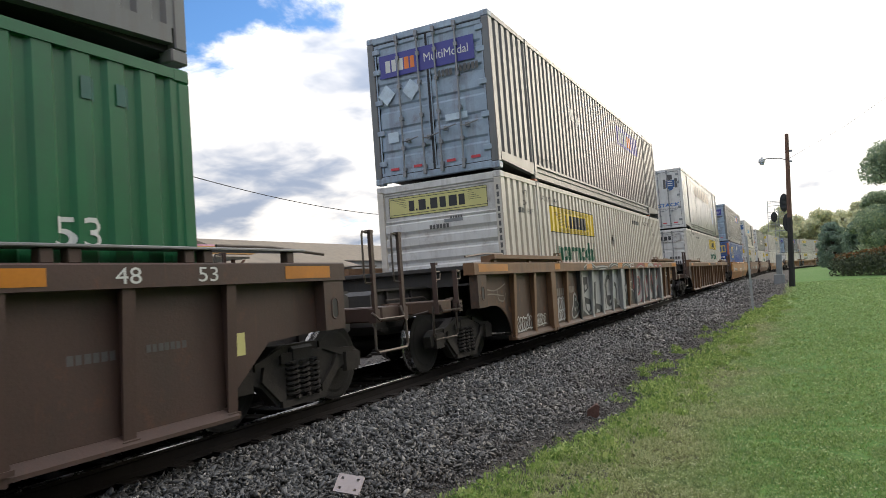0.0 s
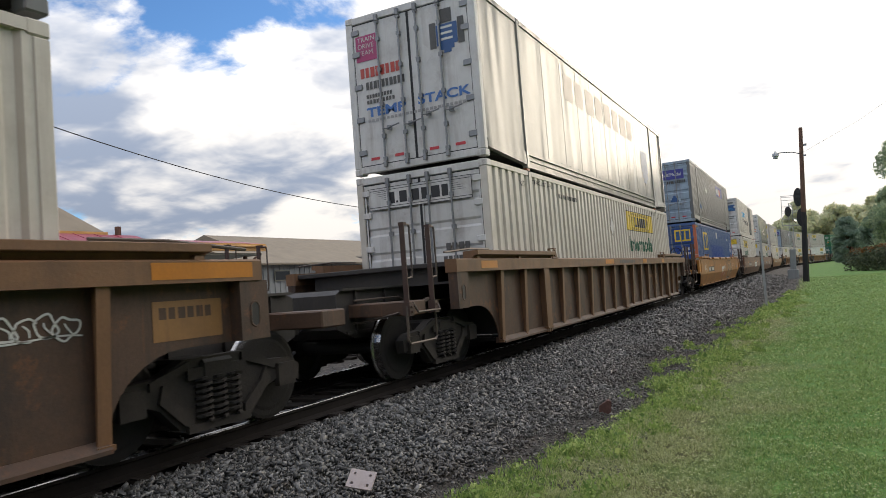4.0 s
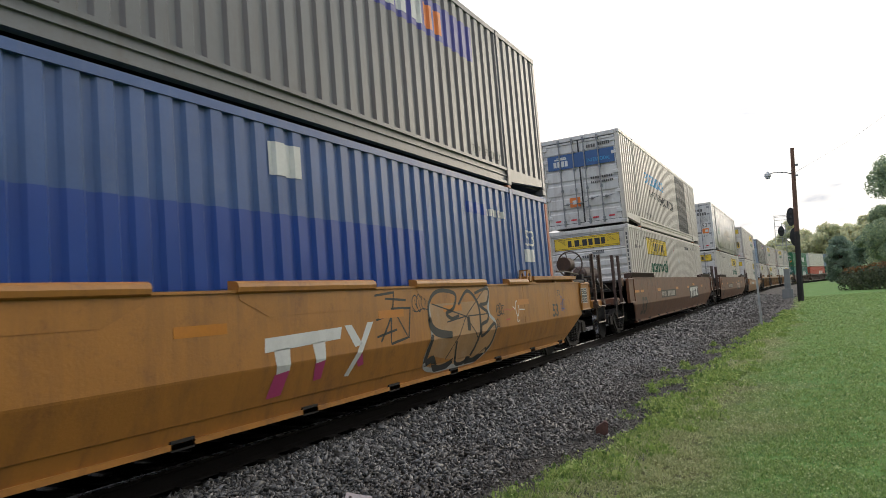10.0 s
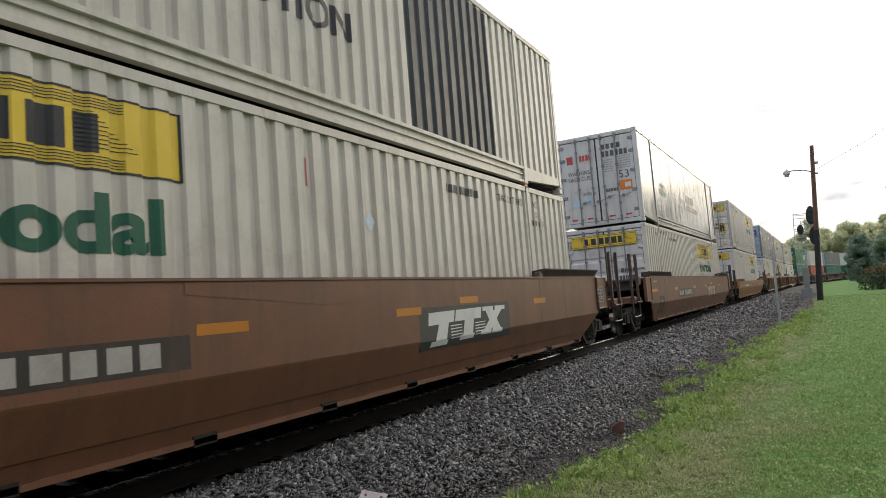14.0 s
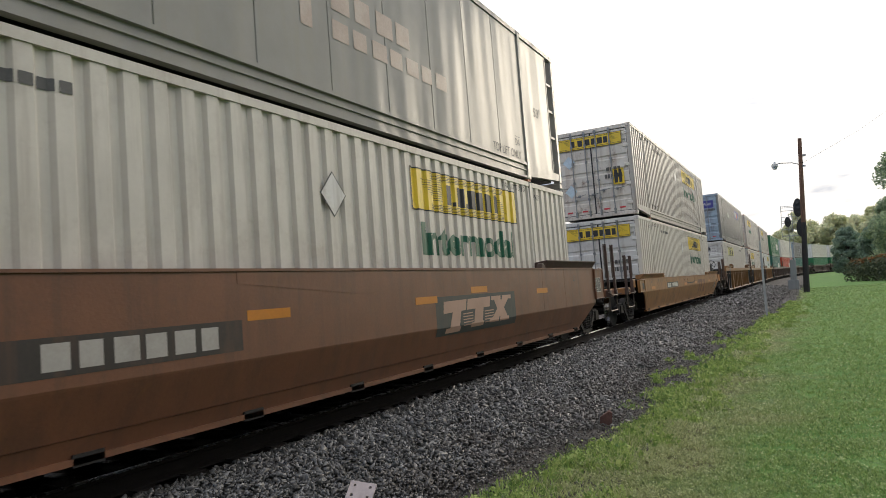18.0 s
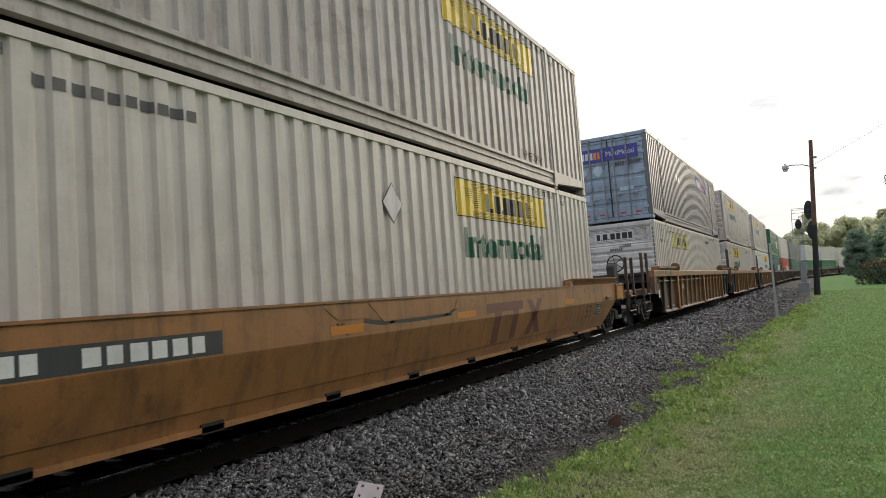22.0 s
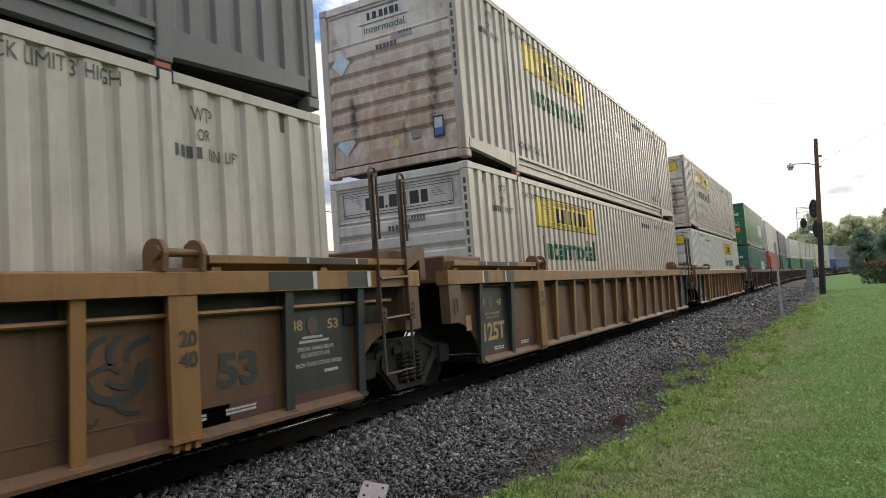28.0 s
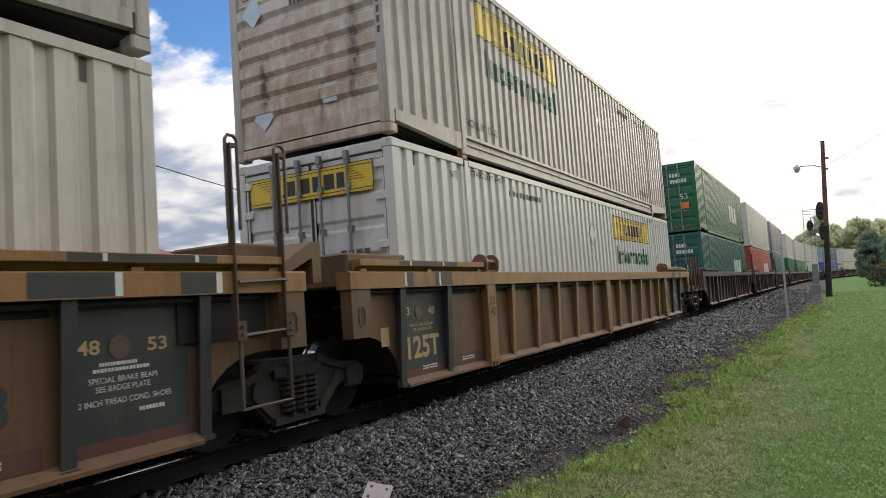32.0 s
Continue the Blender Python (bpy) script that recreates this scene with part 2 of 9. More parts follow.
def island_colours(name, stops, rough=0.9, bump=0.0, through=0.0, dry=None, soil=None):
    """For joined loose pieces: each piece takes a colour of its own."""
    m = bpy.data.materials.new(name)
    m.use_nodes = True
    n, l = m.node_tree.nodes, m.node_tree.links
    b = n["Principled BSDF"]
    b.inputs["Roughness"].default_value = rough
    g = n.new("ShaderNodeNewGeometry")

    def pick(table):
        r = n.new("ShaderNodeValToRGB")
        els = r.color_ramp.elements
        while len(els) < len(table):
            els.new(0.5)
        for e, (p, c) in zip(els, table):
            e.position, e.color = p, (*c, 1.0)
        l.new(g.outputs["Random Per Island"], r.inputs[0])
        return r.outputs[0]
    col = pick(stops)
    if dry:  # dry patches, more of them along the cinder edge
        x = n.new("ShaderNodeMix")
        x.data_type = "RGBA"
        l.new(dryness(n, l), x.inputs["Factor"])
        l.new(col, x.inputs["A"])
        l.new(pick(dry), x.inputs["B"])
        col = x.outputs["Result"]
    if bump > 0:
        tc = n.new("ShaderNodeTexCoord")
        t = n.new("ShaderNodeTexNoise")
        t.inputs["Scale"].default_value = 45.0
        t.inputs["Detail"].default_value = 4.0
        l.new(tc.outputs["Object"], t.inputs["Vector"])
        x = n.new("ShaderNodeMix")
        x.data_type, x.blend_type = "RGBA", "MULTIPLY"
        x.inputs["Factor"].default_value = bump
        l.new(col, x.inputs["A"])
        l.new(t.outputs["Fac"], x.inputs["B"])
        col = x.outputs["Result"]
    if soil:  # dusty patches, more of them toward the lawn
        tc = n.new("ShaderNodeTexCoord")
        t = n.new("ShaderNodeTexNoise")
        t.inputs["Scale"].default_value, t.inputs["Detail"].default_value = 1.3, 5.0
        l.new(tc.outputs["Object"], t.inputs["Vector"])
        sep, strip, add, out = n.new("ShaderNodeSeparateXYZ"), n.new("ShaderNodeMapRange"), n.new("ShaderNodeMath"), n.new("ShaderNodeMapRange")
        l.new(tc.outputs["Object"], sep.inputs[0])
        strip.inputs["From Min"].default_value, strip.inputs["From Max"].default_value = -3.6, -2.5
        strip.inputs["To Min"].default_value, strip.inputs["To Max"].default_value = -0.06, 0.16
        l.new(sep.outputs["X"], strip.inputs["Value"])
        l.new(t.outputs["Fac"], add.inputs[0])
        l.new(strip.outputs[0], add.inputs[1])
        out.inputs["From Min"].default_value, out.inputs["From Max"].default_value = 0.46, 0.70
        out.inputs["To Max"].default_value = 0.6
        l.new(add.outputs[0], out.inputs["Value"])
        x = n.new("ShaderNodeMix")
        x.data_type = "RGBA"
        x.inputs["B"].default_value = (*soil, 1.0)
        l.new(out.outputs[0], x.inputs["Factor"])
        l.new(col, x.inputs["A"])
        col = x.outputs["Result"]
    l.new(col, b.inputs["Base Color"])
    if through > 0:  # thin leaves pass light
        tl, ms = n.new("ShaderNodeBsdfTranslucent"), n.new("ShaderNodeMixShader")
        ms.inputs[0].default_value = through
        l.new(col, tl.inputs["Color"])
        l.new(b.outputs[0], ms.inputs[1])
        l.new(tl.outputs[0], ms.inputs[2])
        l.new(ms.outputs[0], n["Material Output"].inputs[0])
    return m


RUST = (0.09, 0.045, 0.025)
GRIME = (0.07, 0.055, 0.045)
MAT = dict(
    white=surface("white_paint", (0.59, 0.545, 0.475), 0.42, spec=0.35, vary=0.13, dirt=(0.27, 0.22, 0.17), dirt_amount=0.40, streak=0.45, jitter=0.06, dust=(0.33, 0.255, 0.19), slant_amount=0.28, rust=0.14, rust_rgb=(0.22, 0.13, 0.075)),
    # More of the tone that darkens slanted faces turned to the front.
    white_dusty=surface("slant_toned_white_paint", (0.59, 0.545, 0.475), 0.42, spec=0.35, vary=0.13, dirt=(0.27, 0.22, 0.17), dirt_amount=0.40, streak=0.45, jitter=0.06, dust=(0.33, 0.255, 0.19), slant_amount=0.55, rust=0.14, rust_rgb=(0.22, 0.13, 0.075)),
    white_clean=surface("clean_white_paint", (0.60, 0.60, 0.555), 0.40, spec=0.35, vary=0.08, dirt=(0.34, 0.32, 0.27), dirt_amount=0.22, streak=0.25, dust=(0.36, 0.33, 0.28), slant_amount=0.15),
    white_worn=surface("worn_white_paint", (0.45, 0.41, 0.365), 0.42, spec=0.35, vary=0.2, dirt=(0.17, 0.125, 0.09), dirt_amount=0.55, streak=0.75, dust=(0.25, 0.19, 0.14), slant_amount=0.10, rust=0.35, rust_rgb=(0.16, 0.095, 0.06)),
    white_door=surface("white_door_paint", (0.62, 0.605, 0.58), 0.45, vary=0.14, dirt=(0.20, 0.15, 0.12), dirt_amount=0.55, streak=0.4, rust=0.3, rust_rgb=(0.16, 0.085, 0.05)),
    white_soiled=surface("soiled_white_paint", (0.66, 0.61, 0.55), 0.5, vary=0.15, dirt=(0.26, 0.16, 0.10), dirt_amount=0.6, streak=0.6, rust=0.9, rust_rgb=(0.13, 0.065, 0.04)),
    white_stained=surface("water_stained_white_paint", (0.66, 0.61, 0.55), 0.5, vary=0.15, dirt=(0.26, 0.16, 0.10), dirt_amount=0.6, streak=0.6, rust=0.5, rust_rgb=(0.13, 0.065, 0.04), runs=((0.0, 2.4, 2.3, -0.3, (0.40, 0.27, 0.20)), (-0.72, 0.11, 1.55, 0.62, (0.055, 0.032, 0.028)), (0.80, 0.13, 1.95, 0.55, (0.045, 0.026, 0.024)), (0.25, 0.06, 1.1, 0.3, (0.16, 0.10, 0.08)))),
    gloss=surface("glossy_white_panel", (0.31, 0.292, 0.267), 0.19, spec=0.11, vary=0.10, dirt=(0.30, 0.27, 0.21), dirt_amount=0.25, streak=0.35, bump=1.0, bump_scale=1.7, bump_deep=0.05, bump_stretch=(1.0, 1.0, 0.13)),
    grey=surface("grey_paint", (0.155, 0.16, 0.16), 0.36, spec=0.4, vary=0.16, dirt=(0.115, 0.09, 0.072), dirt_amount=0.45, streak=0.5, jitter=0.06, dust=(0.13, 0.088, 0.078), slant_amount=0.38),
    grey_door=surface("blue_grey_door_paint", (0.31, 0.39, 0.48), 0.42, vary=0.22, dirt=(0.10, 0.075, 0.07), dirt_amount=0.8, streak=0.5, rust=0.45, rust_rgb=(0.17, 0.12, 0.10)),
    blue=surface("blue_paint", (0.052, 0.11, 0.27), 0.4, vary=0.2, dirt=(0.14, 0.17, 0.22), dirt_amount=0.4, streak=0.3),
    deep_blue=surface("fresh_blue_paint", (0.010, 0.055, 0.27), 0.35, vary=0.12, streak=0.15),
    royal=surface("violet_blue_film", (0.05, 0.05, 0.26), 0.4, vary=0.1, streak=0.15),
    navy=surface("dark_blue_film", (0.03, 0.09, 0.24), 0.4, vary=0.1),
    green=surface("green_paint", (0.010, 0.125, 0.045), 0.38, vary=0.18, dirt=(0.03, 0.06, 0.04), dirt_amount=0.3, streak=0.3),
    teal=surface("dark_green_paint", (0.012, 0.11, 0.085), 0.4, vary=0.2, dirt=(0.04, 0.06, 0.05), dirt_amount=0.3, streak=0.3),
    red=surface("red_paint", (0.42, 0.06, 0.03), 0.45, vary=0.2, streak=0.3),
    post_red=surface("orange_red_paint", (0.46, 0.13, 0.06), 0.5, vary=0.2, dirt=(0.2, 0.1, 0.07), dirt_amount=0.5),
    yellow=surface("yellow_film", (0.72, 0.50, 0.03), 0.4, vary=0.08, dirt=(0.4, 0.28, 0.05), dirt_amount=0.3),
    pale_yellow=surface("faded_yellow_film", (0.60, 0.55, 0.22), 0.5, vary=0.12, dirt=(0.4, 0.36, 0.2), dirt_amount=0.3),
    black=surface("black_lettering", (0.022, 0.022, 0.024), 0.5, vary=0.3),
    faded_plum=surface("faded_plum_lettering", (0.145, 0.052, 0.033), 0.5, vary=0.3, dirt=(0.16, 0.075, 0.028), dirt_amount=0.5),
    faint_black=surface("small_grey_print", (0.33, 0.32, 0.31), 0.6, vary=0.3),
    soft_black=surface("worn_black_lettering", (0.10, 0.095, 0.09), 0.6, vary=0.4),
    mark_green=surface("green_lettering", (0.012, 0.10, 0.055), 0.45, vary=0.25),
    mark_white=surface("white_lettering", (0.66, 0.66, 0.62), 0.55, vary=0.2, dirt=GRIME, dirt_amount=0.4),
    mark_sky=surface("sky_blue_lettering", (0.05, 0.32, 0.58), 0.5, vary=0.2),
    mark_blue=surface("blue_lettering", (0.06, 0.16, 0.42), 0.5, vary=0.2),
    mark_red=surface("red_lettering", (0.50, 0.07, 0.05), 0.5, vary=0.25),
    mark_orange=surface("orange_lettering", (0.75, 0.20, 0.03), 0.45, vary=0.2),
    magenta=surface("magenta_sticker", (0.42, 0.05, 0.16), 0.45, vary=0.2),
    spray=surface("sprayed_silver_paint", (0.40, 0.40, 0.385), 0.5, vary=0.25, dirt=(0.13, 0.115, 0.10), dirt_amount=0.6, streak=0.5, rust=0.15),
    spray_red=surface("sprayed_red_paint", (0.30, 0.035, 0.04), 0.5, vary=0.25, dirt=(0.10, 0.04, 0.035), dirt_amount=0.4, streak=0.3),
    spray_dark=surface("sprayed_black_paint", (0.022, 0.024, 0.024), 0.55, vary=0.4, dirt=(0.06, 0.05, 0.04), dirt_amount=0.4),
    spray_pale=surface("thin_pale_spray_over_orange", (0.40, 0.225, 0.095), 0.5, vary=0.35, dirt=(0.46, 0.36, 0.26), dirt_amount=0.6, streak=0.3),
    sticker=surface("pale_sticker", (0.50, 0.60, 0.68), 0.4, vary=0.3, scale=6),
    reflector=surface("red_reflective_tape", (0.55, 0.04, 0.05), 0.35, vary=0.2, dirt=GRIME, dirt_amount=0.5),
    amber=surface("amber_reflective_tape", (0.52, 0.19, 0.014), 0.4, vary=0.25, dirt=GRIME, dirt_amount=0.4),
    faded_red=surface("faded_rust_lettering", (0.36, 0.27, 0.215), 0.4, vary=0.3, dirt=(0.42, 0.41, 0.37), dirt_amount=0.6),
    gasket=surface("black_rubber", (0.018, 0.018, 0.02), 0.7, vary=0.3),
    steel=surface("galvanised_steel", (0.25, 0.255, 0.26), 0.45, 0.6, vary=0.2, dirt=RUST, dirt_amount=0.4),
    bar=surface("bare_handrail_steel", (0.12, 0.095, 0.078), 0.5, 0.5, vary=0.25, dirt=RUST, dirt_amount=0.6),
    orange_car=surface("orange_yellow_car_paint", (0.40, 0.17, 0.030), 0.5, vary=0.2, dirt=(0.15, 0.07, 0.03), dirt_amount=0.65, streak=0.55, bump=0.15, rust=0.4, rust_rgb=(0.12, 0.045, 0.022)),
    # Sheet paint: the shade below the chord is put into this darker brown.
    tan_car=surface("shaded_tan_brown_paint", (0.138, 0.071, 0.030), 0.55, vary=0.32, dirt=(0.055, 0.034, 0.023), dirt_amount=0.9, streak=0.85, bump=0.15, rust=0.6, rust_rgb=(0.15, 0.055, 0.024)),
    brown_car=surface("red_brown_car_paint", (0.165, 0.068, 0.034), 0.5, vary=0.28, dirt=(0.07, 0.04, 0.027), dirt_amount=0.7, streak=0.6, bump=0.15, rust=0.3, rust_rgb=(0.19, 0.085, 0.03)),
    # Same for the brown cars: recessed sheets carry their shade in the colour.
    rust_car=surface("weathered_shaded_brown_paint", (0.088, 0.048, 0.029), 0.62, vary=0.4, dirt=(0.030, 0.023, 0.020), dirt_amount=0.95, streak=0.9, bump=0.25, rust=0.7, rust_rgb=(0.20, 0.078, 0.026)),
    # Lighter copies for ribs and chords, their stronger light put into the colour.
    rust_rib=surface("worn_lit_brown_paint", (0.19, 0.096, 0.043), 0.55, vary=0.28, dirt=(0.06, 0.035, 0.025), dirt_amount=0.6, streak=0.5, bump=0.2, rust=0.4),
    tan_rib=surface("worn_lit_tan_paint", (0.29, 0.148, 0.050), 0.5, vary=0.22, dirt=(0.09, 0.05, 0.03), dirt_amount=0.6, streak=0.5, bump=0.15, rust=0.35, rust_rgb=(0.13, 0.05, 0.025)),
    dark_car=surface("dark_brown_car_paint", (0.068, 0.037, 0.028), 0.58, vary=0.25, dirt=(0.04, 0.03, 0.024), dirt_amount=0.6, streak=0.5, bump=0.2, rust=0.25),
    ochre_car=surface("ochre_brown_car_paint", (0.31, 0.142, 0.045), 0.5, vary=0.25, dirt=(0.075, 0.042, 0.022), dirt_amount=0.8, streak=0.7, bump=0.15, rust=0.5, rust_rgb=(0.07, 0.035, 0.02)),
    faint_stencil=surface("worn_stencil_paint", (0.035, 0.028, 0.024), 0.55, vary=0.35, dirt=(0.12, 0.056, 0.031), dirt_amount=0.5, streak=0.5),
    peach=surface("faded_peach_lettering", (0.40, 0.25, 0.185), 0.5, vary=0.2, dirt=(0.2, 0.1, 0.06), dirt_amount=0.5),
    mark_tan=surface("tan_stencil_paint", (0.46, 0.31, 0.155), 0.55, vary=0.2, dirt=GRIME, dirt_amount=0.3),
    maroon=surface("maroon_lower_band_paint", (0.105, 0.042, 0.034), 0.55, vary=0.3, dirt=(0.06, 0.04, 0.03), dirt_amount=0.6, streak=0.4),
    chalk_white=surface("dulled_white_lettering", (0.40, 0.37, 0.33), 0.6, vary=0.25, dirt=(0.12, 0.08, 0.055), dirt_amount=0.6),
    chalk=surface("chalk_lines", (0.24, 0.205, 0.17), 0.8, vary=0.3, dirt=(0.12, 0.08, 0.055), dirt_amount=0.7),
    stencil=surface("charcoal_stencil_panel", (0.032, 0.039, 0.040), 0.5, vary=0.25, dirt=(0.12, 0.08, 0.05), dirt_amount=0.35, streak=0.3),
    iron=surface("oily_black_iron", (0.024, 0.022, 0.021), 0.6, vary=0.35, dirt=(0.045, 0.036, 0.029), dirt_amount=0.6, bump=0.3, spec=0.2),
    sill=surface("dusty_black_steel", (0.036, 0.031, 0.028), 0.6, vary=0.35, dirt=(0.06, 0.047, 0.037), dirt_amount=0.6, streak=0.4, bump=0.2),
    frame_iron=surface("dusty_bogie_iron", (0.034, 0.030, 0.027), 0.7, vary=0.35, dirt=(0.07, 0.055, 0.043), dirt_amount=0.6, bump=0.3, spec=0.2),
    tread=surface("polished_wheel_tread", (0.52, 0.51, 0.50), 0.22, 1.0, vary=0.15),
    rail_side=surface("rusty_rail_steel", (0.020, 0.016, 0.014), 0.85, 0.0, vary=0.3, bump=0.2, spec=0.2),
    rail_top=surface("polished_rail_head", (0.34, 0.34, 0.35), 0.26, 1.0, vary=0.15),
    tie=surface("creosoted_timber", (0.030, 0.025, 0.021), 0.85, vary=0.4, scale=5, bump=0.5, bump_scale=18, jitter=0.3, spec=0.1),
    stone=island_colours("crushed_stone", [(0.0, (0.036, 0.035, 0.033)), (0.35, (0.090, 0.088, 0.082)), (0.75, (0.175, 0.171, 0.162)), (0.985, (0.27, 0.263, 0.248)), (1.0, (0.52, 0.49, 0.44))], 0.42, 0.45, soil=(0.065, 0.054, 0.045)),
    blade=island_colours("grass_blades", [(0.0, (0.10, 0.17, 0.045)), (0.4, (0.215, 0.325, 0.09)), (0.8, (0.34, 0.46, 0.15)), (1.0, (0.54, 0.58, 0.30))], 0.48, through=0.5,
                         dry=[(0.0, (0.20, 0.23, 0.09)), (0.4, (0.37, 0.41, 0.18)), (0.8, (0.50, 0.53, 0.26)), (1.0, (0.66, 0.64, 0.40))]),
    weed=island_colours("weed_leaves", [(0.0, (0.10, 0.18, 0.045)), (0.5, (0.30, 0.43, 0.11)), (1.0, (0.52, 0.58, 0.22))], 0.7, through=0.45),
    brick=surface("red_brown_rock", (0.115, 0.055, 0.042), 0.85, vary=0.4, scale=12, bump=0.6, bump_scale=30),
    plate=surface("dull_tie_plate", (0.50, 0.42, 0.40), 0.6, 0.1, vary=0.2, scale=9, dirt=RUST, dirt_amount=0.5),
    pole=surface("brown_timber_pole", (0.13, 0.068, 0.045), 0.85, vary=0.35, scale=3, bump=0.5, bump_scale=14),
    dark_pole=surface("dark_timber", (0.022, 0.020, 0.020), 0.8, vary=0.35, scale=3),
    signal=surface("aluminium_signal_paint", (0.42, 0.43, 0.43), 0.5, 0.3, vary=0.2),
    signal_black=surface("matt_black_signal_paint", (0.02, 0.02, 0.022), 0.7, vary=0.2),
    glass_off=surface("dark_lens_glass", (0.03, 0.03, 0.03), 0.1, vary=0.1),
    roof=surface("tan_shingle_roof", (0.25, 0.205, 0.15), 0.85, vary=0.18, scale=1.2, bump=0.4, bump_scale=25),
    red_roof=surface("maroon_metal_roof", (0.30, 0.045, 0.065), 0.42, vary=0.15, streak=0.2),
    trim=surface("gold_brown_trim_paint", (0.58, 0.31, 0.09), 0.5, vary=0.15),
    siding=surface("grey_olive_siding", (0.20, 0.19, 0.15), 0.75, vary=0.15),
    shed=surface("grey_metal_siding", (0.24, 0.25, 0.25), 0.6, vary=0.15, streak=0.3),
    window=surface("dark_window_glass", (0.03, 0.035, 0.04), 0.08, vary=0.1),
    wire=surface("black_cable", (0.03, 0.03, 0.03), 0.7, vary=0.1),
    bark=surface("tree_bark", (0.075, 0.055, 0.04), 0.9, vary=0.35, scale=6, bump=0.6, bump_scale=20),
    # Distance haze is put into the next three leaf colours, so they are pale.
    leaf=island_colours("broad_leaves", [(0.0, (0.20, 0.27, 0.18)), (0.5, (0.31, 0.38, 0.25)), (1.0, (0.46, 0.52, 0.31))], 0.6, through=0.6),
    leaf_gold=island_colours("haze_pale_leaves", [(0.0, (0.55, 0.59, 0.41)), (0.5, (0.69, 0.69, 0.48)), (1.0, (0.82, 0.78, 0.54))], 0.6, through=0.75),
    leaf_dark=island_colours("conifer_needles", [(0.0, (0.17, 0.24, 0.19)), (0.6, (0.25, 0.33, 0.25)), (1.0, (0.34, 0.41, 0.28))], 0.7, through=0.55),
    leaf_hedge=island_colours("hedge_leaves", [(0.0, (0.045, 0.06, 0.035)), (0.6, (0.08, 0.10, 0.05)), (1.0, (0.13, 0.14, 0.07))], 0.7, through=0.3),
    leaf_red=island_colours("orange_topped_leaves", [(0.0, (0.06, 0.075, 0.02)), (0.5, (0.16, 0.08, 0.025)), (1.0, (0.30, 0.11, 0.03))], 0.65, through=0.3),
)


def lawn_material():
    m = bpy.data.materials.new("lawn_and_cinders")
    m.use_nodes = True
    n, l = m.node_tree.nodes, m.node_tree.links
    b = n["Principled BSDF"]
    b.inputs["Roughness"].default_value = 0.9
    tc = n.new("ShaderNodeTexCoord")

    def tex(sc, det=6.0):
        t = n.new("ShaderNodeTexNoise")
        t.inputs["Scale"].default_value, t.inputs["Detail"].default_value = sc, det
        t.inputs["Roughness"].default_value = 0.62
        l.new(tc.outputs["Object"], t.inputs["Vector"])
        return t.outputs["Fac"]

    def ramp(f, *stops):
        r = n.new("ShaderNodeValToRGB")
        els = r.color_ramp.elements
        while len(els) < len(stops):
            els.new(0.5)
        for e, (p, c) in zip(els, stops):
            e.position, e.color = p, (*c, 1)
        l.new(f, r.inputs[0])
        return r.outputs[0]

    def mix(f, a, c, kind="MIX"):
        x = n.new("ShaderNodeMix")
        x.data_type, x.blend_type = "RGBA", kind
        for s, v in (("Factor", f), ("A", a), ("B", c)):
            if isinstance(v, (int, float)):
                x.inputs[s].default_value = v
            else:
                l.new(v, x.inputs[s])
        return x.outputs["Result"]

    grass = ramp(tex(0.35), (0.3, (0.065, 0.185, 0.018)), (0.5, (0.10, 0.21, 0.03)), (0.72, (0.14, 0.22, 0.05)))
    fine = ramp(tex(19.0, 6.0), (0.34, (0.025, 0.065, 0.012)), (0.52, (0.09, 0.21, 0.03)), (0.7, (0.20, 0.32, 0.075)))
    grass = mix(0.5, grass, fine)
    parched = ramp(tex(23.0, 5.0), (0.34, (0.03, 0.03, 0.010)), (0.52, (0.10, 0.10, 0.027)), (0.7, (0.19, 0.18, 0.06)))
    grass = mix(dryness(n, l), grass, parched)
    soil = ramp(tex(9.0, 10.0), (0.32, (0.022, 0.019, 0.017)), (0.50, (0.068, 0.057, 0.049)), (0.70, (0.16, 0.14, 0.12)))
    sep = n.new("ShaderNodeSeparateXYZ")
    l.new(tc.outputs["Object"], sep.inputs[0])
    wob = n.new("ShaderNodeMath")
    wob.operation = "MULTIPLY_ADD"
    wob.inputs[1].default_value = 1.1
    l.new(tex(1.6, 7.0), wob.inputs[0])
    bend = n.new("ShaderNodeMapRange")  # the strip of cinders widens with the distance
    bend.inputs["From Min"].default_value, bend.inputs["From Max"].default_value = 12.0, 40.0
    bend.inputs["To Max"].default_value = 1.1
    l.new(sep.outputs["Y"], bend.inputs["Value"])
    shift = n.new("ShaderNodeMath")
    shift.operation = "SUBTRACT"
    l.new(sep.outputs["X"], shift.inputs[0])
    l.new(bend.outputs[0], shift.inputs[1])
    l.new(shift.outputs[0], wob.inputs[2])
    edge = n.new("ShaderNodeMapRange")
    edge.inputs["From Min"].default_value, edge.inputs["From Max"].default_value = -1.30, -1.12
    l.new(wob.outputs[0], edge.inputs["Value"])
    l.new(mix(edge.outputs[0], soil, grass), b.inputs["Base Color"])
    bp = n.new("ShaderNodeBump")
    bp.inputs["Strength"].default_value, bp.inputs["Distance"].default_value = 0.8, 0.03
    l.new(tex(34.0, 5.0), bp.inputs["Height"])
    l.new(bp.outputs[0], b.inputs["Normal"])
    return m


MAT["lawn"] = lawn_material()


# ---- mesh helpers ----
def part(name, bm, material, parent=None, label="", smooth=False):
    me = bpy.data.meshes.new(name)
    bm.normal_update()
    bm.to_mesh(me)
    bm.free()
    return hang(name, me, material, parent, label, smooth)


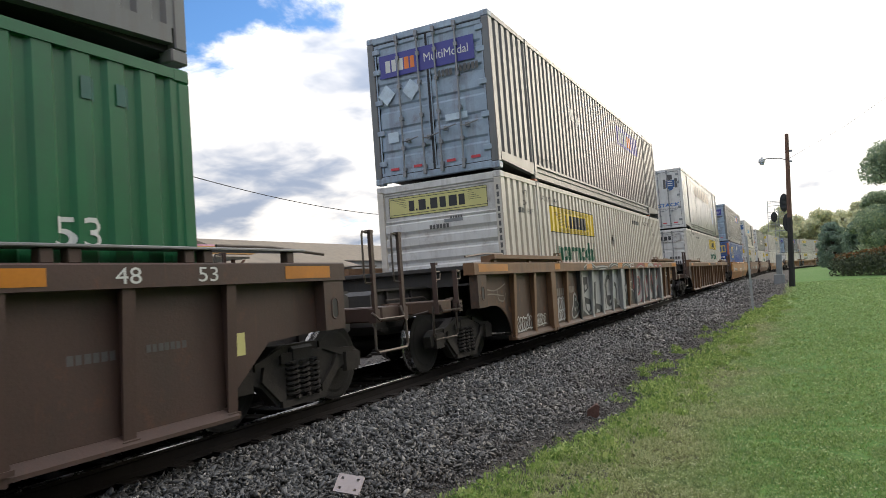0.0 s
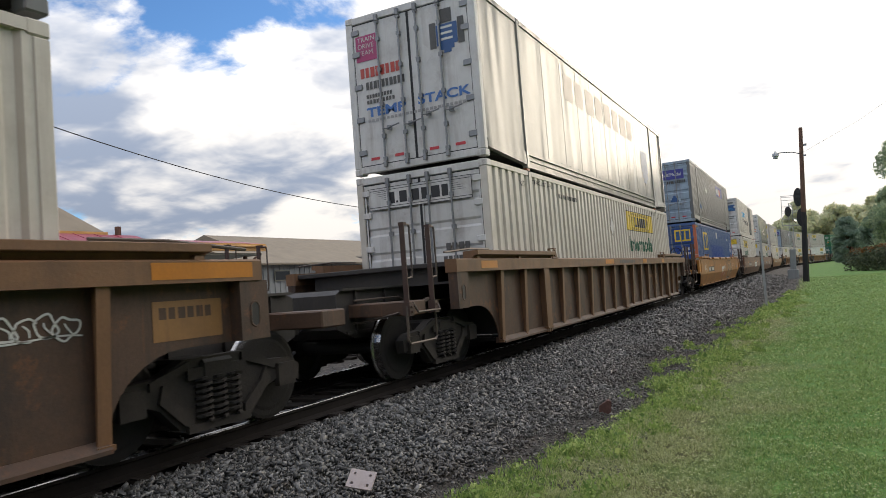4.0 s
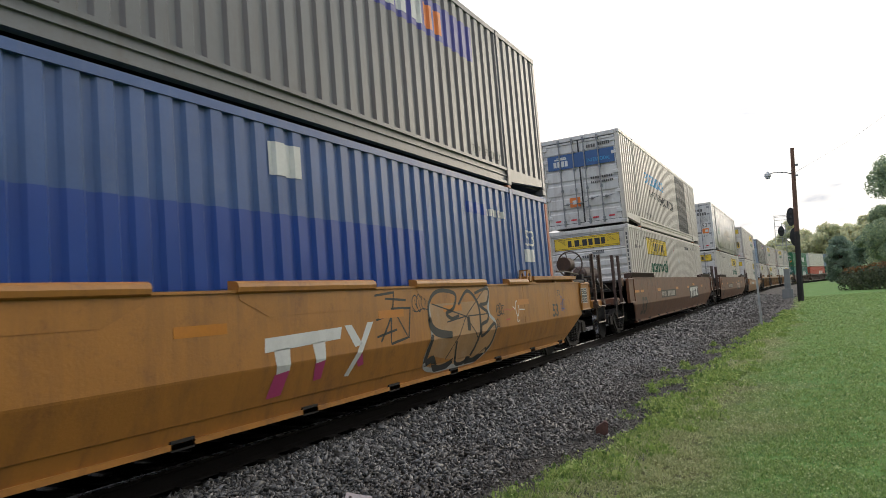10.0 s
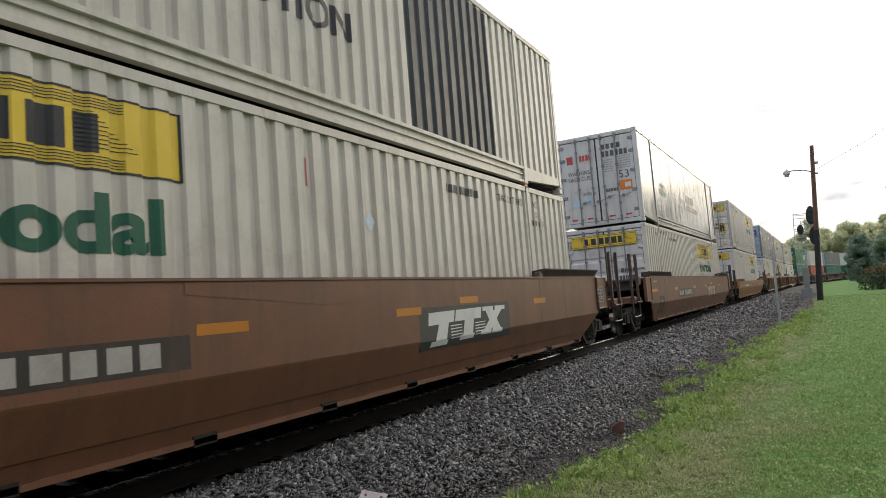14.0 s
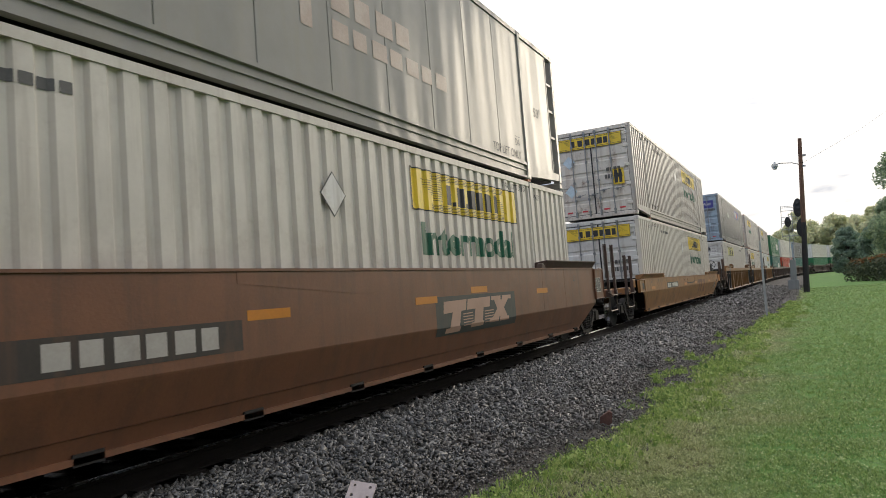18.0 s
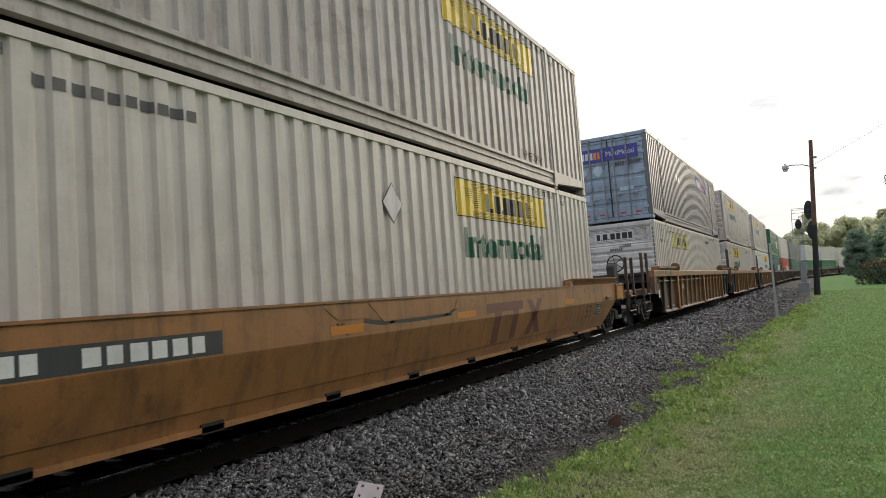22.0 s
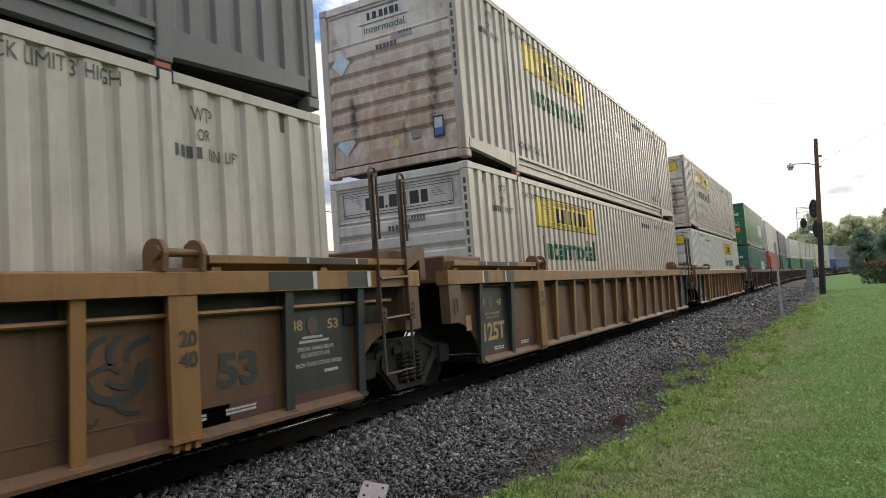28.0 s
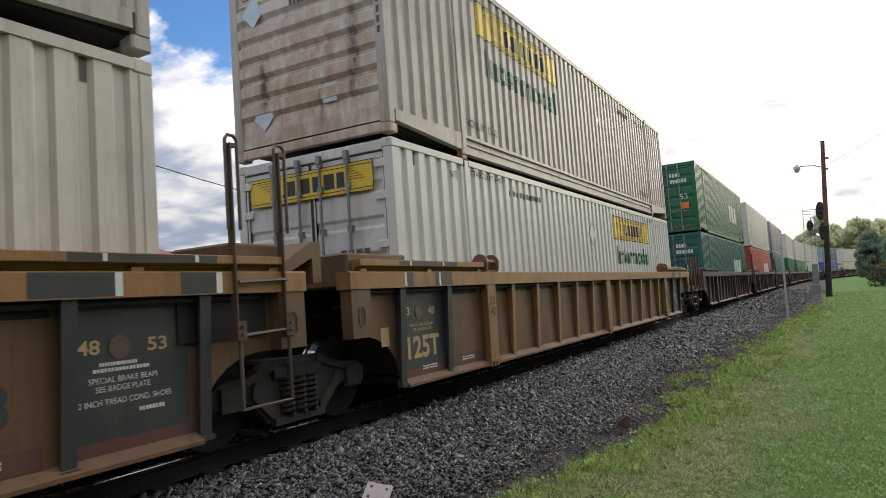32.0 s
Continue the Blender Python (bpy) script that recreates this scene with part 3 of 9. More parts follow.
def hang(name, me, material, parent=None, label="", smooth=False):
    if not me.materials:
        for m in material if isinstance(material, (list, tuple)) else [material]:
            me.materials.append(MAT[m] if isinstance(m, str) else m)
    if smooth:
        me.polygons.foreach_set("use_smooth", [True] * len(me.polygons))
    ob = new(name, me)
    if parent is not None:
        ob.parent = parent
    if label:
        ob["label"] = label
    if name in ("lettering", "logo", "graffiti", "hazard_stripe", "sticker", "platform") and parent is not None:
        tagged(ob, "", "", "", "stuff")  # strokes too small to pick apart
    return ob


def raw_mesh(name, verts, faces):
    """Fast mesh from numpy arrays; all faces have the same number of corners."""
    me = bpy.data.meshes.new(name)
    k = faces.shape[1]
    me.vertices.add(len(verts))
    me.vertices.foreach_set("co", np.ascontiguousarray(verts, dtype=np.float32).ravel())
    me.loops.add(faces.size)
    me.loops.foreach_set("vertex_index", np.ascontiguousarray(faces, dtype=np.int32).ravel())
    me.polygons.add(len(faces))
    me.polygons.foreach_set("loop_start", np.arange(0, faces.size, k, dtype=np.int32))
    me.update(calc_edges=True)
    me.validate()
    return me


def box(bm, x0, x1, y0, y1, z0, z1):
    v = [bm.verts.new((x, y, z)) for x in (x0, x1) for y in (y0, y1) for z in (z0, z1)]
    for f in ((0, 1, 3, 2), (4, 6, 7, 5), (0, 4, 5, 1), (2, 3, 7, 6), (0, 2, 6, 4), (1, 5, 7, 3)):
        bm.faces.new([v[i] for i in f])
    return bm


def soft_box(x0, x1, y0, y1, z0, z1, r=0.01):
    bm = box(bmesh.new(), x0, x1, y0, y1, z0, z1)
    bmesh.ops.bevel(bm, geom=bm.edges[:], offset=r, segments=1, affect="EDGES")
    return bm


def prism(bm, outline, axis, a, b):
    """An outline drawn across an axis and drawn out along it from a to b. x: (y, z); y: (x, z); z: (x, y)."""
    place = {"x": lambda p, q, w: (w, p, q), "y": lambda p, q, w: (p, w, q), "z": lambda p, q, w: (p, q, w)}[axis]
    lo = [bm.verts.new(place(p, q, a)) for p, q in outline]
    hi = [bm.verts.new(place(p, q, b)) for p, q in outline]
    k = len(outline)
    fs = [bm.faces.new(lo), bm.faces.new(hi)]
    fs += [bm.faces.new((lo[i], lo[(i + 1) % k], hi[(i + 1) % k], hi[i])) for i in range(k)]
    bmesh.ops.recalc_face_normals(bm, faces=fs)
    return bm


def tube(bm, pts, r, n=6, closed=False):
    pts = [Vector(p) for p in pts]
    rings = []
    k = len(pts)
    for i, p in enumerate(pts):
        a = pts[(i - 1) % k] if closed or i > 0 else p
        b = pts[(i + 1) % k] if closed or i < k - 1 else p
        d = (b - a).normalized()
        side = d.orthogonal().normalized() if not rings else (last - d * last.dot(d)).normalized()
        last = side
        up = d.cross(side)
        rings.append([bm.verts.new(p + r * (math.cos(2 * math.pi * j / n) * side + math.sin(2 * math.pi * j / n) * up)) for j in range(n)])
    for i in range(k if closed else k - 1):
        A, B = rings[i], rings[(i + 1) % k]
        for j in range(n):
            bm.faces.new((A[j], A[(j + 1) % n], B[(j + 1) % n], B[j]))
    if not closed:
        bm.faces.new(rings[0][::-1])
        bm.faces.new(rings[-1])
    return bm


def lathe_x(bm, profile, n=24):
    """A profile of (x, radius) turned about the x axis."""
    rings = [[bm.verts.new((x, r * math.cos(2 * math.pi * j / n), r * math.sin(2 * math.pi * j / n))) for j in range(n)] for x, r in profile]
    for A, B in zip(rings, rings[1:]):
        for j in range(n):
            bm.faces.new((A[j], B[j], B[(j + 1) % n], A[(j + 1) % n]))
    for ring in (rings[0], rings[-1][::-1]):
        bm.faces.new(ring)
    return bm


TEXT_CACHE = {}


def text_outline(text, offset=0.0):
    """Flat mesh of the built-in font as arrays, scaled to a box 1 wide and 1 high."""
    key = (text, offset)
    if key not in TEXT_CACHE:
        cu = bpy.data.curves.new("lettering", "FONT")
        cu.body, cu.offset, cu.resolution_u = text, offset, 5
        ob = new("lettering", cu)
        dg = bpy.context.evaluated_depsgraph_get()
        me = bpy.data.meshes.new_from_object(ob.evaluated_get(dg))
        co = np.array([v.co[:2] for v in me.vertices])
        lo, hi = co.min(0), co.max(0)
        TEXT_CACHE[key] = ((co - lo) / (hi - lo), [tuple(p.vertices) for p in me.polygons])
        bpy.data.objects.remove(ob)
        bpy.data.meshes.remove(me)
        bpy.data.curves.remove(cu)
    return TEXT_CACHE[key]


# ---- the path of the track ----
TRACK_X = -5.81
CURVE_Y, CURVE_R = 105.0, 390.0


def along(d, side=0.0):
    """The point d metres along the track's centre line, moved sideways, and the heading there."""
    if d <= CURVE_Y:
        return Vector((TRACK_X + side, d, 0)), 0.0
    a = (d - CURVE_Y) / CURVE_R
    r = CURVE_R - side
    return Vector((TRACK_X + CURVE_R - r * math.cos(a), CURVE_Y + r * math.sin(a), 0)), -a


SPEEDS = [(0, 6.178), (4, 6.117), (9, 6.021), (14, 5.808), (19, 5.659), (24, 5.542), (28, 5.442), (32, 5.433)]


# slight unevenness of the train's run: (seconds, metres behind)
LAG = [(0, 0.0), (1.0, 0.08), (1.5, 0.09), (2.0, -0.02), (3.0, 0.02), (4.0, 0.0), (6.5, -0.06), (7.0, -0.03), (8.0, 0.0), (32, 0.0)]


def travelled(t):
    """Metres gone since the start; the speed falls slowly."""
    d = -float(np.interp(t, [a for a, _ in LAG], [b for _, b in LAG]))
    for (a, v), (b, w) in zip(SPEEDS, SPEEDS[1:]):
        e = min(max(t - a, 0.0), b - a)
        d += v * e + (w - v) * e * e / (2 * (b - a))
    return d


def car_pose(front, t):
    """The pose of a car whose load begins at front (at the start), from the place of its two bogies."""
    d = front - travelled(t)
    a, b = along(d - 1.5)[0], along(d + 17.65)[0]
    m, v = (a + b) / 2, b - a
    return pose(m.x, m.y, 0, 0, 0, math.degrees(math.atan2(-v.x, v.y)))


# ---- containers ----
L, W, Hc = 16.154, 2.591, 2.896
HW, HL = W / 2, L / 2
NOSE = 0.46  # the open frame at the rear of the smooth-sided boxes
POST = 1.98  # the lifting posts stand where a 40 foot box has its corners


def ribs_profile():
    """Length along the side and depth of the pressed sheet, from end to end."""
    pts = []
    for a, b in ((0.13, POST - 0.07), (POST + 0.07, L - POST - 0.07), (L - POST + 0.07, L - 0.13)):
        k = max(1, round((b - a) / 0.2787))
        p = (b - a) / k
        pts.append((a, 0.0))
        for i in range(k):
            y = a + i * p
            pts += [(y + 0.24 * p, 0.0), (y + 0.36 * p, -0.034), (y + 0.64 * p, -0.034), (y + 0.76 * p, 0.0)]
        pts.append((b, 0.0))
    return pts


PROFILE = ribs_profile()
PROF_Y = np.array([p[0] for p in PROFILE])
PROF_D = np.array([p[1] for p in PROFILE])


def sheet_depth(y):
    return np.interp(y, PROF_Y, PROF_D)


SHARED = {}


def shared(key, build):
    """One mesh for all alike parts in one colour."""
    if key not in SHARED:
        bm = build()
        me = bpy.data.meshes.new(key[0])
        bm.normal_update()
        bm.to_mesh(me)
        bm.free()
        SHARED[key] = me
    return SHARED[key]


def give(name, key, build, material, parent, at=None, label="", smooth=False):
    ob = hang(name, shared((name, material) + tuple(key), build), material, parent, label, smooth)
    if at is not None:
        ob.matrix_basis = at
    return ob


def corrugated_side(s, low):
    bm = bmesh.new()
    x = s * (HW - 0.012)
    prev = None
    for y, d in PROFILE:
        a, b = bm.verts.new((x + s * d, y - HL, low)), bm.verts.new((x + s * d, y - HL, Hc - 0.10))
        if prev:
            bm.faces.new((prev[0], a, b, prev[1]) if s > 0 else (a, prev[0], prev[1], b))
        prev = (a, b)
    return bm


def smooth_side(s, low):
    """Backing sheet behind the large flat panels."""
    bm = bmesh.new()
    x = s * (HW - 0.02)
    box(bm, min(x - s * 0.012, x - s * 0.04), max(x - s * 0.012, x - s * 0.04), 0.1 - HL, L - NOSE - 0.02 - HL, low, Hc - 0.10)
    return bm


def flat_panel(s, a, b, low):
    bm = bmesh.new()
    x = s * (HW - 0.02)
    box(bm, min(x, x - s * 0.03), max(x, x - s * 0.03), a + 0.006 - HL, b - 0.006 - HL, low, Hc - 0.10)
    bmesh.ops.bevel(bm, geom=[e for e in bm.edges if abs(e.verts[0].co.x) > HW - 0.021 and abs(e.verts[1].co.x) > HW - 0.021], offset=0.006, segments=1, affect="EDGES")
    return bm


def panel_edges():
    edges = [0.13] + [POST + 0.07 + i * (L - 2 * POST - 0.14) / 10 for i in range(11)] + [L - NOSE]
    edges.insert(1, POST - 0.07)
    edges.insert(-1, L - POST + 0.07)
    return edges


def ribbed_end():
    """Blank end: plain header, then broad pressed ribs that lie level. Faces -y."""
    bm = bmesh.new()
    rows = [(Hc - 0.09, 0.03), (2.72, 0.03), (2.70, 0.05), (2.22, 0.05), (2.20, 0.03)]
    z = 2.16
    while z > 0.62:
        rows += [(z, 0.055), (z - 0.03, 0.012), (z - 0.17, 0.012), (z - 0.235, 0.055)]
        z -= 0.275
    rows += [(0.36, 0.03), (0.17, 0.03)]
    prev = None
    for z, d in rows:
        a, b = bm.verts.new((-HW + 0.14, -HL + d, z)), bm.verts.new((HW - 0.14, -HL + d, z))
        if prev:
            bm.faces.new((prev[0], a, b, prev[1]))
        prev = (a, b)
    return bm


def door_leaf(flat):
    """One door leaf, hung on its left edge; faces -y; origin at its lower outer corner."""
    w, h = HW - 0.135, Hc - 0.29
    bm = bmesh.new()
    if flat:
        return box(bm, 0, w, 0.0, 0.06, 0, h)
    rows = [(0, 0.0), (0.07, 0.0), (0.075, 0.02), (0.10, 0.02)]
    z = 0.10
    while z < h - 0.45:
        rows += [(z + 0.24, 0.02), (z + 0.28, 0.045), (z + 0.36, 0.045), (z + 0.40, 0.02)]
        z += 0.44
    rows += [(h - 0.10, 0.02), (h - 0.08, 0.0), (h, 0.0)]
    for x0, x1, flatrow in ((0, 0.05, True), (0.05, w - 0.05, False), (w - 0.05, w, True)):
        prev = None
        for zz, d in rows:
            dd = 0.0 if flatrow else d
            a, b = bm.verts.new((x0, dd, zz)), bm.verts.new((x1, dd, zz))
            if prev:
                bm.faces.new((a, prev[0], prev[1], b)[::-1])
            prev = (a, b)
    for dz in (0.0, h):
        bm.faces.new([bm.verts.new(p) for p in ((0, 0.0, dz), (w, 0.0, dz), (w, 0.05, dz), (0, 0.05, dz))])
    bmesh.ops.remove_doubles(bm, verts=bm.verts[:], dist=1e-5)
    return bm


def lock_rod():
    bm = tube(bmesh.new(), [(0, 0, 0.02), (0, 0, Hc - 0.18)], 0.019, 8)
    for z in (0.14, 0.55, 1.12, 1.75, 2.3, 2.62):
        box(bm, -0.035, 0.035, -0.012, 0.05, z - 0.035, z + 0.035)
    box(bm, -0.03, 0.03, -0.03, 0.03, 0.0, 0.09)
    box(bm, -0.03, 0.03, -0.03, 0.03, Hc - 0.27, Hc - 0.16)
    return bm


def rod_handle():
    bm = tube(bmesh.new(), [(0, -0.02, 0), (0.10, -0.045, -0.02), (0.36, -0.045, 0.03)], 0.012, 6)
    return box(bm, 0.10, 0.17, -0.035, 0.03, -0.045, 0.03)


def hinge():
    return soft_box(-0.02, 0.14, -0.025, 0.02, -0.05, 0.05, 0.008)


def decal_side(parent, name, material, verts2, faces, z_off, lift=0.004, corrugated=True, label=""):
    """Paint film on the near side: (y, z) outlines laid on the pressed sheet, cut where the sheet bends."""
    bm = bmesh.new()
    vs = [bm.verts.new((0, y, z)) for y, z in verts2]
    for f in faces:
        try:
            bm.faces.new([vs[i] for i in f])
        except ValueError:
            pass
    if corrugated:
        lo, hi = verts2[:, 0].min(), verts2[:, 0].max()
        for y in PROF_Y[(PROF_Y > lo + 1e-4) & (PROF_Y < hi - 1e-4)]:
            bmesh.ops.bisect_plane(bm, geom=bm.verts[:] + bm.edges[:] + bm.faces[:], dist=1e-5, plane_co=(0, y, 0), plane_no=(0, 1, 0))
    for v in bm.verts:
        d = float(sheet_depth(v.co.y)) if corrugated else -0.008
        v.co = (HW - 0.012 + d + lift, v.co.y - HL, v.co.z - z_off)
    bmesh.ops.recalc_face_normals(bm, faces=bm.faces[:])
    if bm.faces and sum(f.normal.x for f in bm.faces) < 0:
        bmesh.ops.reverse_faces(bm, faces=bm.faces[:])
    return part(name, bm, material, parent, label)


RECT = [(0, 1, 2, 3)]


def rects(*boxes):
    v, f = [], []
    for y0, y1, z0, z1 in boxes:
        k = len(v)
        v += [(y0, z0), (y1, z0), (y1, z1), (y0, z1)]
        f.append((k, k + 1, k + 2, k + 3))
    return np.array(v, float), f


def side_rect(parent, name, material, y0, y1, z0, z1, lift=0.003, corrugated=True, label=""):
    v, f = rects((y0, y1, z0, z1))
    return decal_side(parent, name, material, v, f, 0, lift, corrugated, label)


def side_text(parent, text, material, y0, y1, z0, z1, lift=0.006, corrugated=True, bold=0.0):
    v, f = text_outline(text, bold)
    return decal_side(parent, "lettering", material, v * (y1 - y0, z1 - z0) + (y0, z0), f, 0, lift, corrugated)


def letter_blocks(y0, y1, z0, z1, widths, stroke=0.26):
    """Blank stand-ins for letters that are left out: plain bars of their size."""
    out, k = [], sum(widths)
    y = y0
    for i, w in enumerate(widths):
        ww = (y1 - y0) * w / k
        a, b = y + 0.11 * ww, y + (0.11 + (0.76, 0.68, 0.80, 0.72)[i % 4]) * ww
        out.append((a, b, z0, z0 + (b - a)) if w < 0.5 else (a, b, z0, z1))
        y += ww
    return out


def end_rect(parent, name, material, x0, x1, z0, z1, d=0.0, label=""):
    bm = bmesh.new()
    bm.faces.new([bm.verts.new(p) for p in ((x0, -HL + d, z0), (x1, -HL + d, z0), (x1, -HL + d, z1), (x0, -HL + d, z1))])
    return part(name, bm, material, parent, label)


def end_shapes(parent, name, material, boxes, d=0.0):
    if name in ("notice", "sticker") and len(boxes) > 1:
        return [end_shapes(parent, name, material, [b], d) for b in boxes]
    bm = bmesh.new()
    for x0, x1, z0, z1 in boxes:
        bm.faces.new([bm.verts.new(p) for p in ((x0, -HL + d, z0), (x1, -HL + d, z0), (x1, -HL + d, z1), (x0, -HL + d, z1))])
    return part(name, bm, material, parent)


def end_text(parent, text, material, x0, x1, z0, z1, d=0.0, upright=False, bold=0.0):
    v, f = text_outline(text, bold)
    bm = bmesh.new()
    vs = [bm.verts.new((x0 + p * (x1 - x0), -HL + d, z0 + q * (z1 - z0))) for p, q in v]
    for face in f:
        try:
            bm.faces.new([vs[i] for i in face])
        except ValueError:
            pass
    for face in bm.faces:
        face.normal_update()
        if face.normal.y > 0:
            face.normal_flip()
    return part("lettering", bm, material, parent)


def diamond(parent, x, z, r, d=0.0, material="sticker"):
    bm = bmesh.new()
    bm.faces.new([bm.verts.new(p) for p in ((x - r, -HL + d, z), (x, -HL + d, z - r * 1.1), (x + r, -HL + d, z), (x, -HL + d, z + r * 1.1))])
    return part("placard", bm, material, parent, "faded diamond hazard placard")


def side_diamond(parent, y, z, r, material="sticker", proud=0.0):
    v = np.array([(y - r, z), (y, z - r * 1.1), (y + r, z), (y, z + r * 1.1)])
    return decal_side(parent, "placard", material, v, RECT, 0, 0.012 + proud, False)


def container(label, side, end, front="door", sheet="corrugated", post=None, simple=False, group="containers on the train", nose=""):
    """A 53 foot box; the end at -y meets the viewer. front: door or ribs. Returned as an Empty at its base."""
    ob = tagged(new("container"), label, "container", group)
    post = post or side
    low = 0.30
    for s in (1, -1):
        build = (lambda s=s: corrugated_side(s, low)) if sheet == "corrugated" else (lambda s=s: smooth_side(s, low))
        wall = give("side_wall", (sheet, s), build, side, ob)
        if sheet != "corrugated":
            ed = panel_edges()
            for a, b in zip(ed, ed[1:]):
                if b - a > 0.3:
                    give("panel", (s, round(a, 2)), (lambda s=s, a=a, b=b: flat_panel(s, a, b, low)), side, wall)

        def bottom(s=s):
            """Channel between the lifting posts, with a bead on its web."""
            out, web, lip = HW, HW - 0.038, HW - 0.10
            prof = [(lip, 0.022), (out - 0.006, 0.022), (out - 0.006, 0.066), (web, 0.072), (web, 0.158), (out - 0.014, 0.162), (out - 0.014, 0.178), (web, 0.182), (web, 0.258), (out, 0.264), (out, 0.312), (lip, 0.312)]
            return prism(bmesh.new(), [(s * x, z) for x, z in prof], "y", POST - HL, HL - POST)
        give("bottom_rail", (s,), bottom, side, ob)
        for e in (1, -1):
            def rail_end(s=s, e=e):
                """Toward the ends the rail runs up over the tunnel."""
                a, b = e * (0.16 - HL), e * (POST - HL)
                bm = prism(bmesh.new(), [(a, 0.312), (a, 0.165), (b - e * 0.12, 0.07), (b, 0.03), (b, 0.312)], "x", *sorted((s * (HW - 0.10), s * (HW - 0.004))))
                return bm
            give("rail_end", (s, e), rail_end, side, ob)

        def top(s=s):
            x0, x1 = sorted((s * (HW - 0.07), s * HW))
            return box(bmesh.new(), x0, x1, 0.16 - HL, L - 0.16 - HL, Hc - 0.10, Hc - 0.012)
        give("top_rail", (s,), top, side, ob)
    back = NOSE if nose else 0.1
    give("roof", (back,), lambda: box(bmesh.new(), -HW + 0.05, HW - 0.05, 0.1 - HL, L - back - HL, Hc - 0.05, Hc - 0.02), side, ob)
    give("floor", (back,), lambda: box(bmesh.new(), -HW + 0.09, HW - 0.09, 0.1 - HL, L - back - HL, 0.10, 0.17), "iron", ob)
    if nose:
        y0, y1 = L - NOSE - HL, HL - 0.13
        for s in (1, -1):
            give("edge_post", (s,), lambda s=s: soft_box(*sorted((s * (HW - 0.055), s * (HW - 0.012))), y0 - 0.02, y0 + 0.03, 0.30, Hc - 0.1, 0.006), side, ob)
            if nose == "braced":
                for z0, z1 in ((0.33, 1.42), (2.62, 1.50)):
                    give("brace", (s, z0), lambda s=s, z0=z0, z1=z1: prism(bmesh.new(), [(y1, z0), (y1 + 0.05, z0), (y0 + 0.06, z1), (y0 + 0.01, z1)], "x", *sorted((s * (HW - 0.05), s * (HW - 0.015)))), side, ob)
                give("brace_plate", (s,), lambda s=s: soft_box(*sorted((s * (HW - 0.055), s * (HW - 0.01))), y0 - 0.02, y0 + 0.08, 1.36, 1.56, 0.006), side, ob)
                give("cross_rung", (s,), lambda s=s: box(bmesh.new(), *sorted((s * (HW - 0.05), s * (HW - 0.015))), y0, y1 + 0.02, 1.43, 1.48), side, ob)
            else:
                for z in (1.05, 1.62, 2.2):
                    give("cross_rung", (s, z), lambda s=s, z=z: box(bmesh.new(), *sorted((s * (HW - 0.05), s * (HW - 0.02))), y0, y1 + 0.02, z, z + 0.05), side, ob)
                give("lock", (s,), lambda s=s: soft_box(*sorted((s * (HW - 0.08), s * (HW - 0.03))), y0 + 0.05, y0 + 0.17, 0.34, 0.62, 0.01), "gasket", ob)
    for s in (1, -1):
        for e in (-1, 1):
            give("corner_post", (), lambda: soft_box(-0.07, 0.07, -0.065, 0.065, 0.12, Hc - 0.12, 0.012), post if e < 0 or post == "post_red" else side, ob, pose(s * (HW - 0.07), e * (HL - 0.065), 0))
            give("lifting_post", (), lambda: soft_box(-0.03, 0.03, -0.066, 0.066, 0.02, Hc - 0.02, 0.01), side, ob, pose(s * (HW - 0.022), e * (HL - POST), 0))
            for z in (0.06, Hc - 0.06):
                give("corner_casting", (), lambda: soft_box(-0.081, 0.081, -0.089, 0.089, -0.06, 0.06, 0.014), end if e < 0 else side, ob, pose(s * (HW - 0.079), e * (HL - 0.087), z))
                give("lifting_casting", (), lambda: soft_box(-0.05, 0.05, -0.09, 0.09, -0.06, 0.06, 0.012), "gasket" if z > 1 else side, ob, pose(s * (HW - 0.044), e * (HL - POST), z))
    for face, turn in ((front, pose(0, 0, 0)), ("ribs" if front == "door" else "door", pose(0, 0, 0, 0, 0, 180))):
        mat = end if turn == pose(0, 0, 0) else side
        give("end_header", (face,), lambda: soft_box(-HW + 0.14, HW - 0.14, -HL + 0.005, -HL + 0.1, Hc - 0.14, Hc - 0.01, 0.01), mat, ob, turn)
        give("end_sill", (face,), lambda: soft_box(-HW + 0.14, HW - 0.14, -HL + 0.005, -HL + 0.1, 0.02, 0.145, 0.01), mat, ob, turn)
        if face == "ribs":
            give("end_wall", (), ribbed_end, mat, ob, pose(0, -NOSE, 0) @ turn if nose and turn != pose(0, 0, 0) else turn)
            continue
        flat = sheet != "corrugated"
        for s in (-1, 1):
            leaf = give("door", (flat, s), (lambda s=s: mirrored(door_leaf(flat), s)), mat, ob, turn @ pose(s * (HW - 0.135), -HL + 0.02, 0.145), "container door leaf with upright lock rods")
            if simple or turn != pose(0, 0, 0):
                continue
            for x in (0.18, 0.62):
                give("lock_rod", (), lock_rod, "steel", leaf, pose(s * (x - HW + 0.135), -0.045, -0.06))
                give("handle", (), rod_handle, "steel", leaf, pose(s * (x - HW + 0.135), -0.05, 0.62 if s < 0 else 0.72, 0, 0, 0))
            for z in (0.25, 0.85, 1.45, 2.05, 2.45):
                give("hinge", (), hinge, "steel" if flat else mat, leaf, pose(0, -0.004, z, 0, 0, 0 if s < 0 else 180))
            give("seal", (s,), (lambda: box(bmesh.new(), -0.012, 0.012, -0.003, 0.02, 0.0, Hc - 0.29)), "gasket", leaf, pose(s * (0.012 - HW + 0.135), 0.0, 0))
            w = HW - 0.135
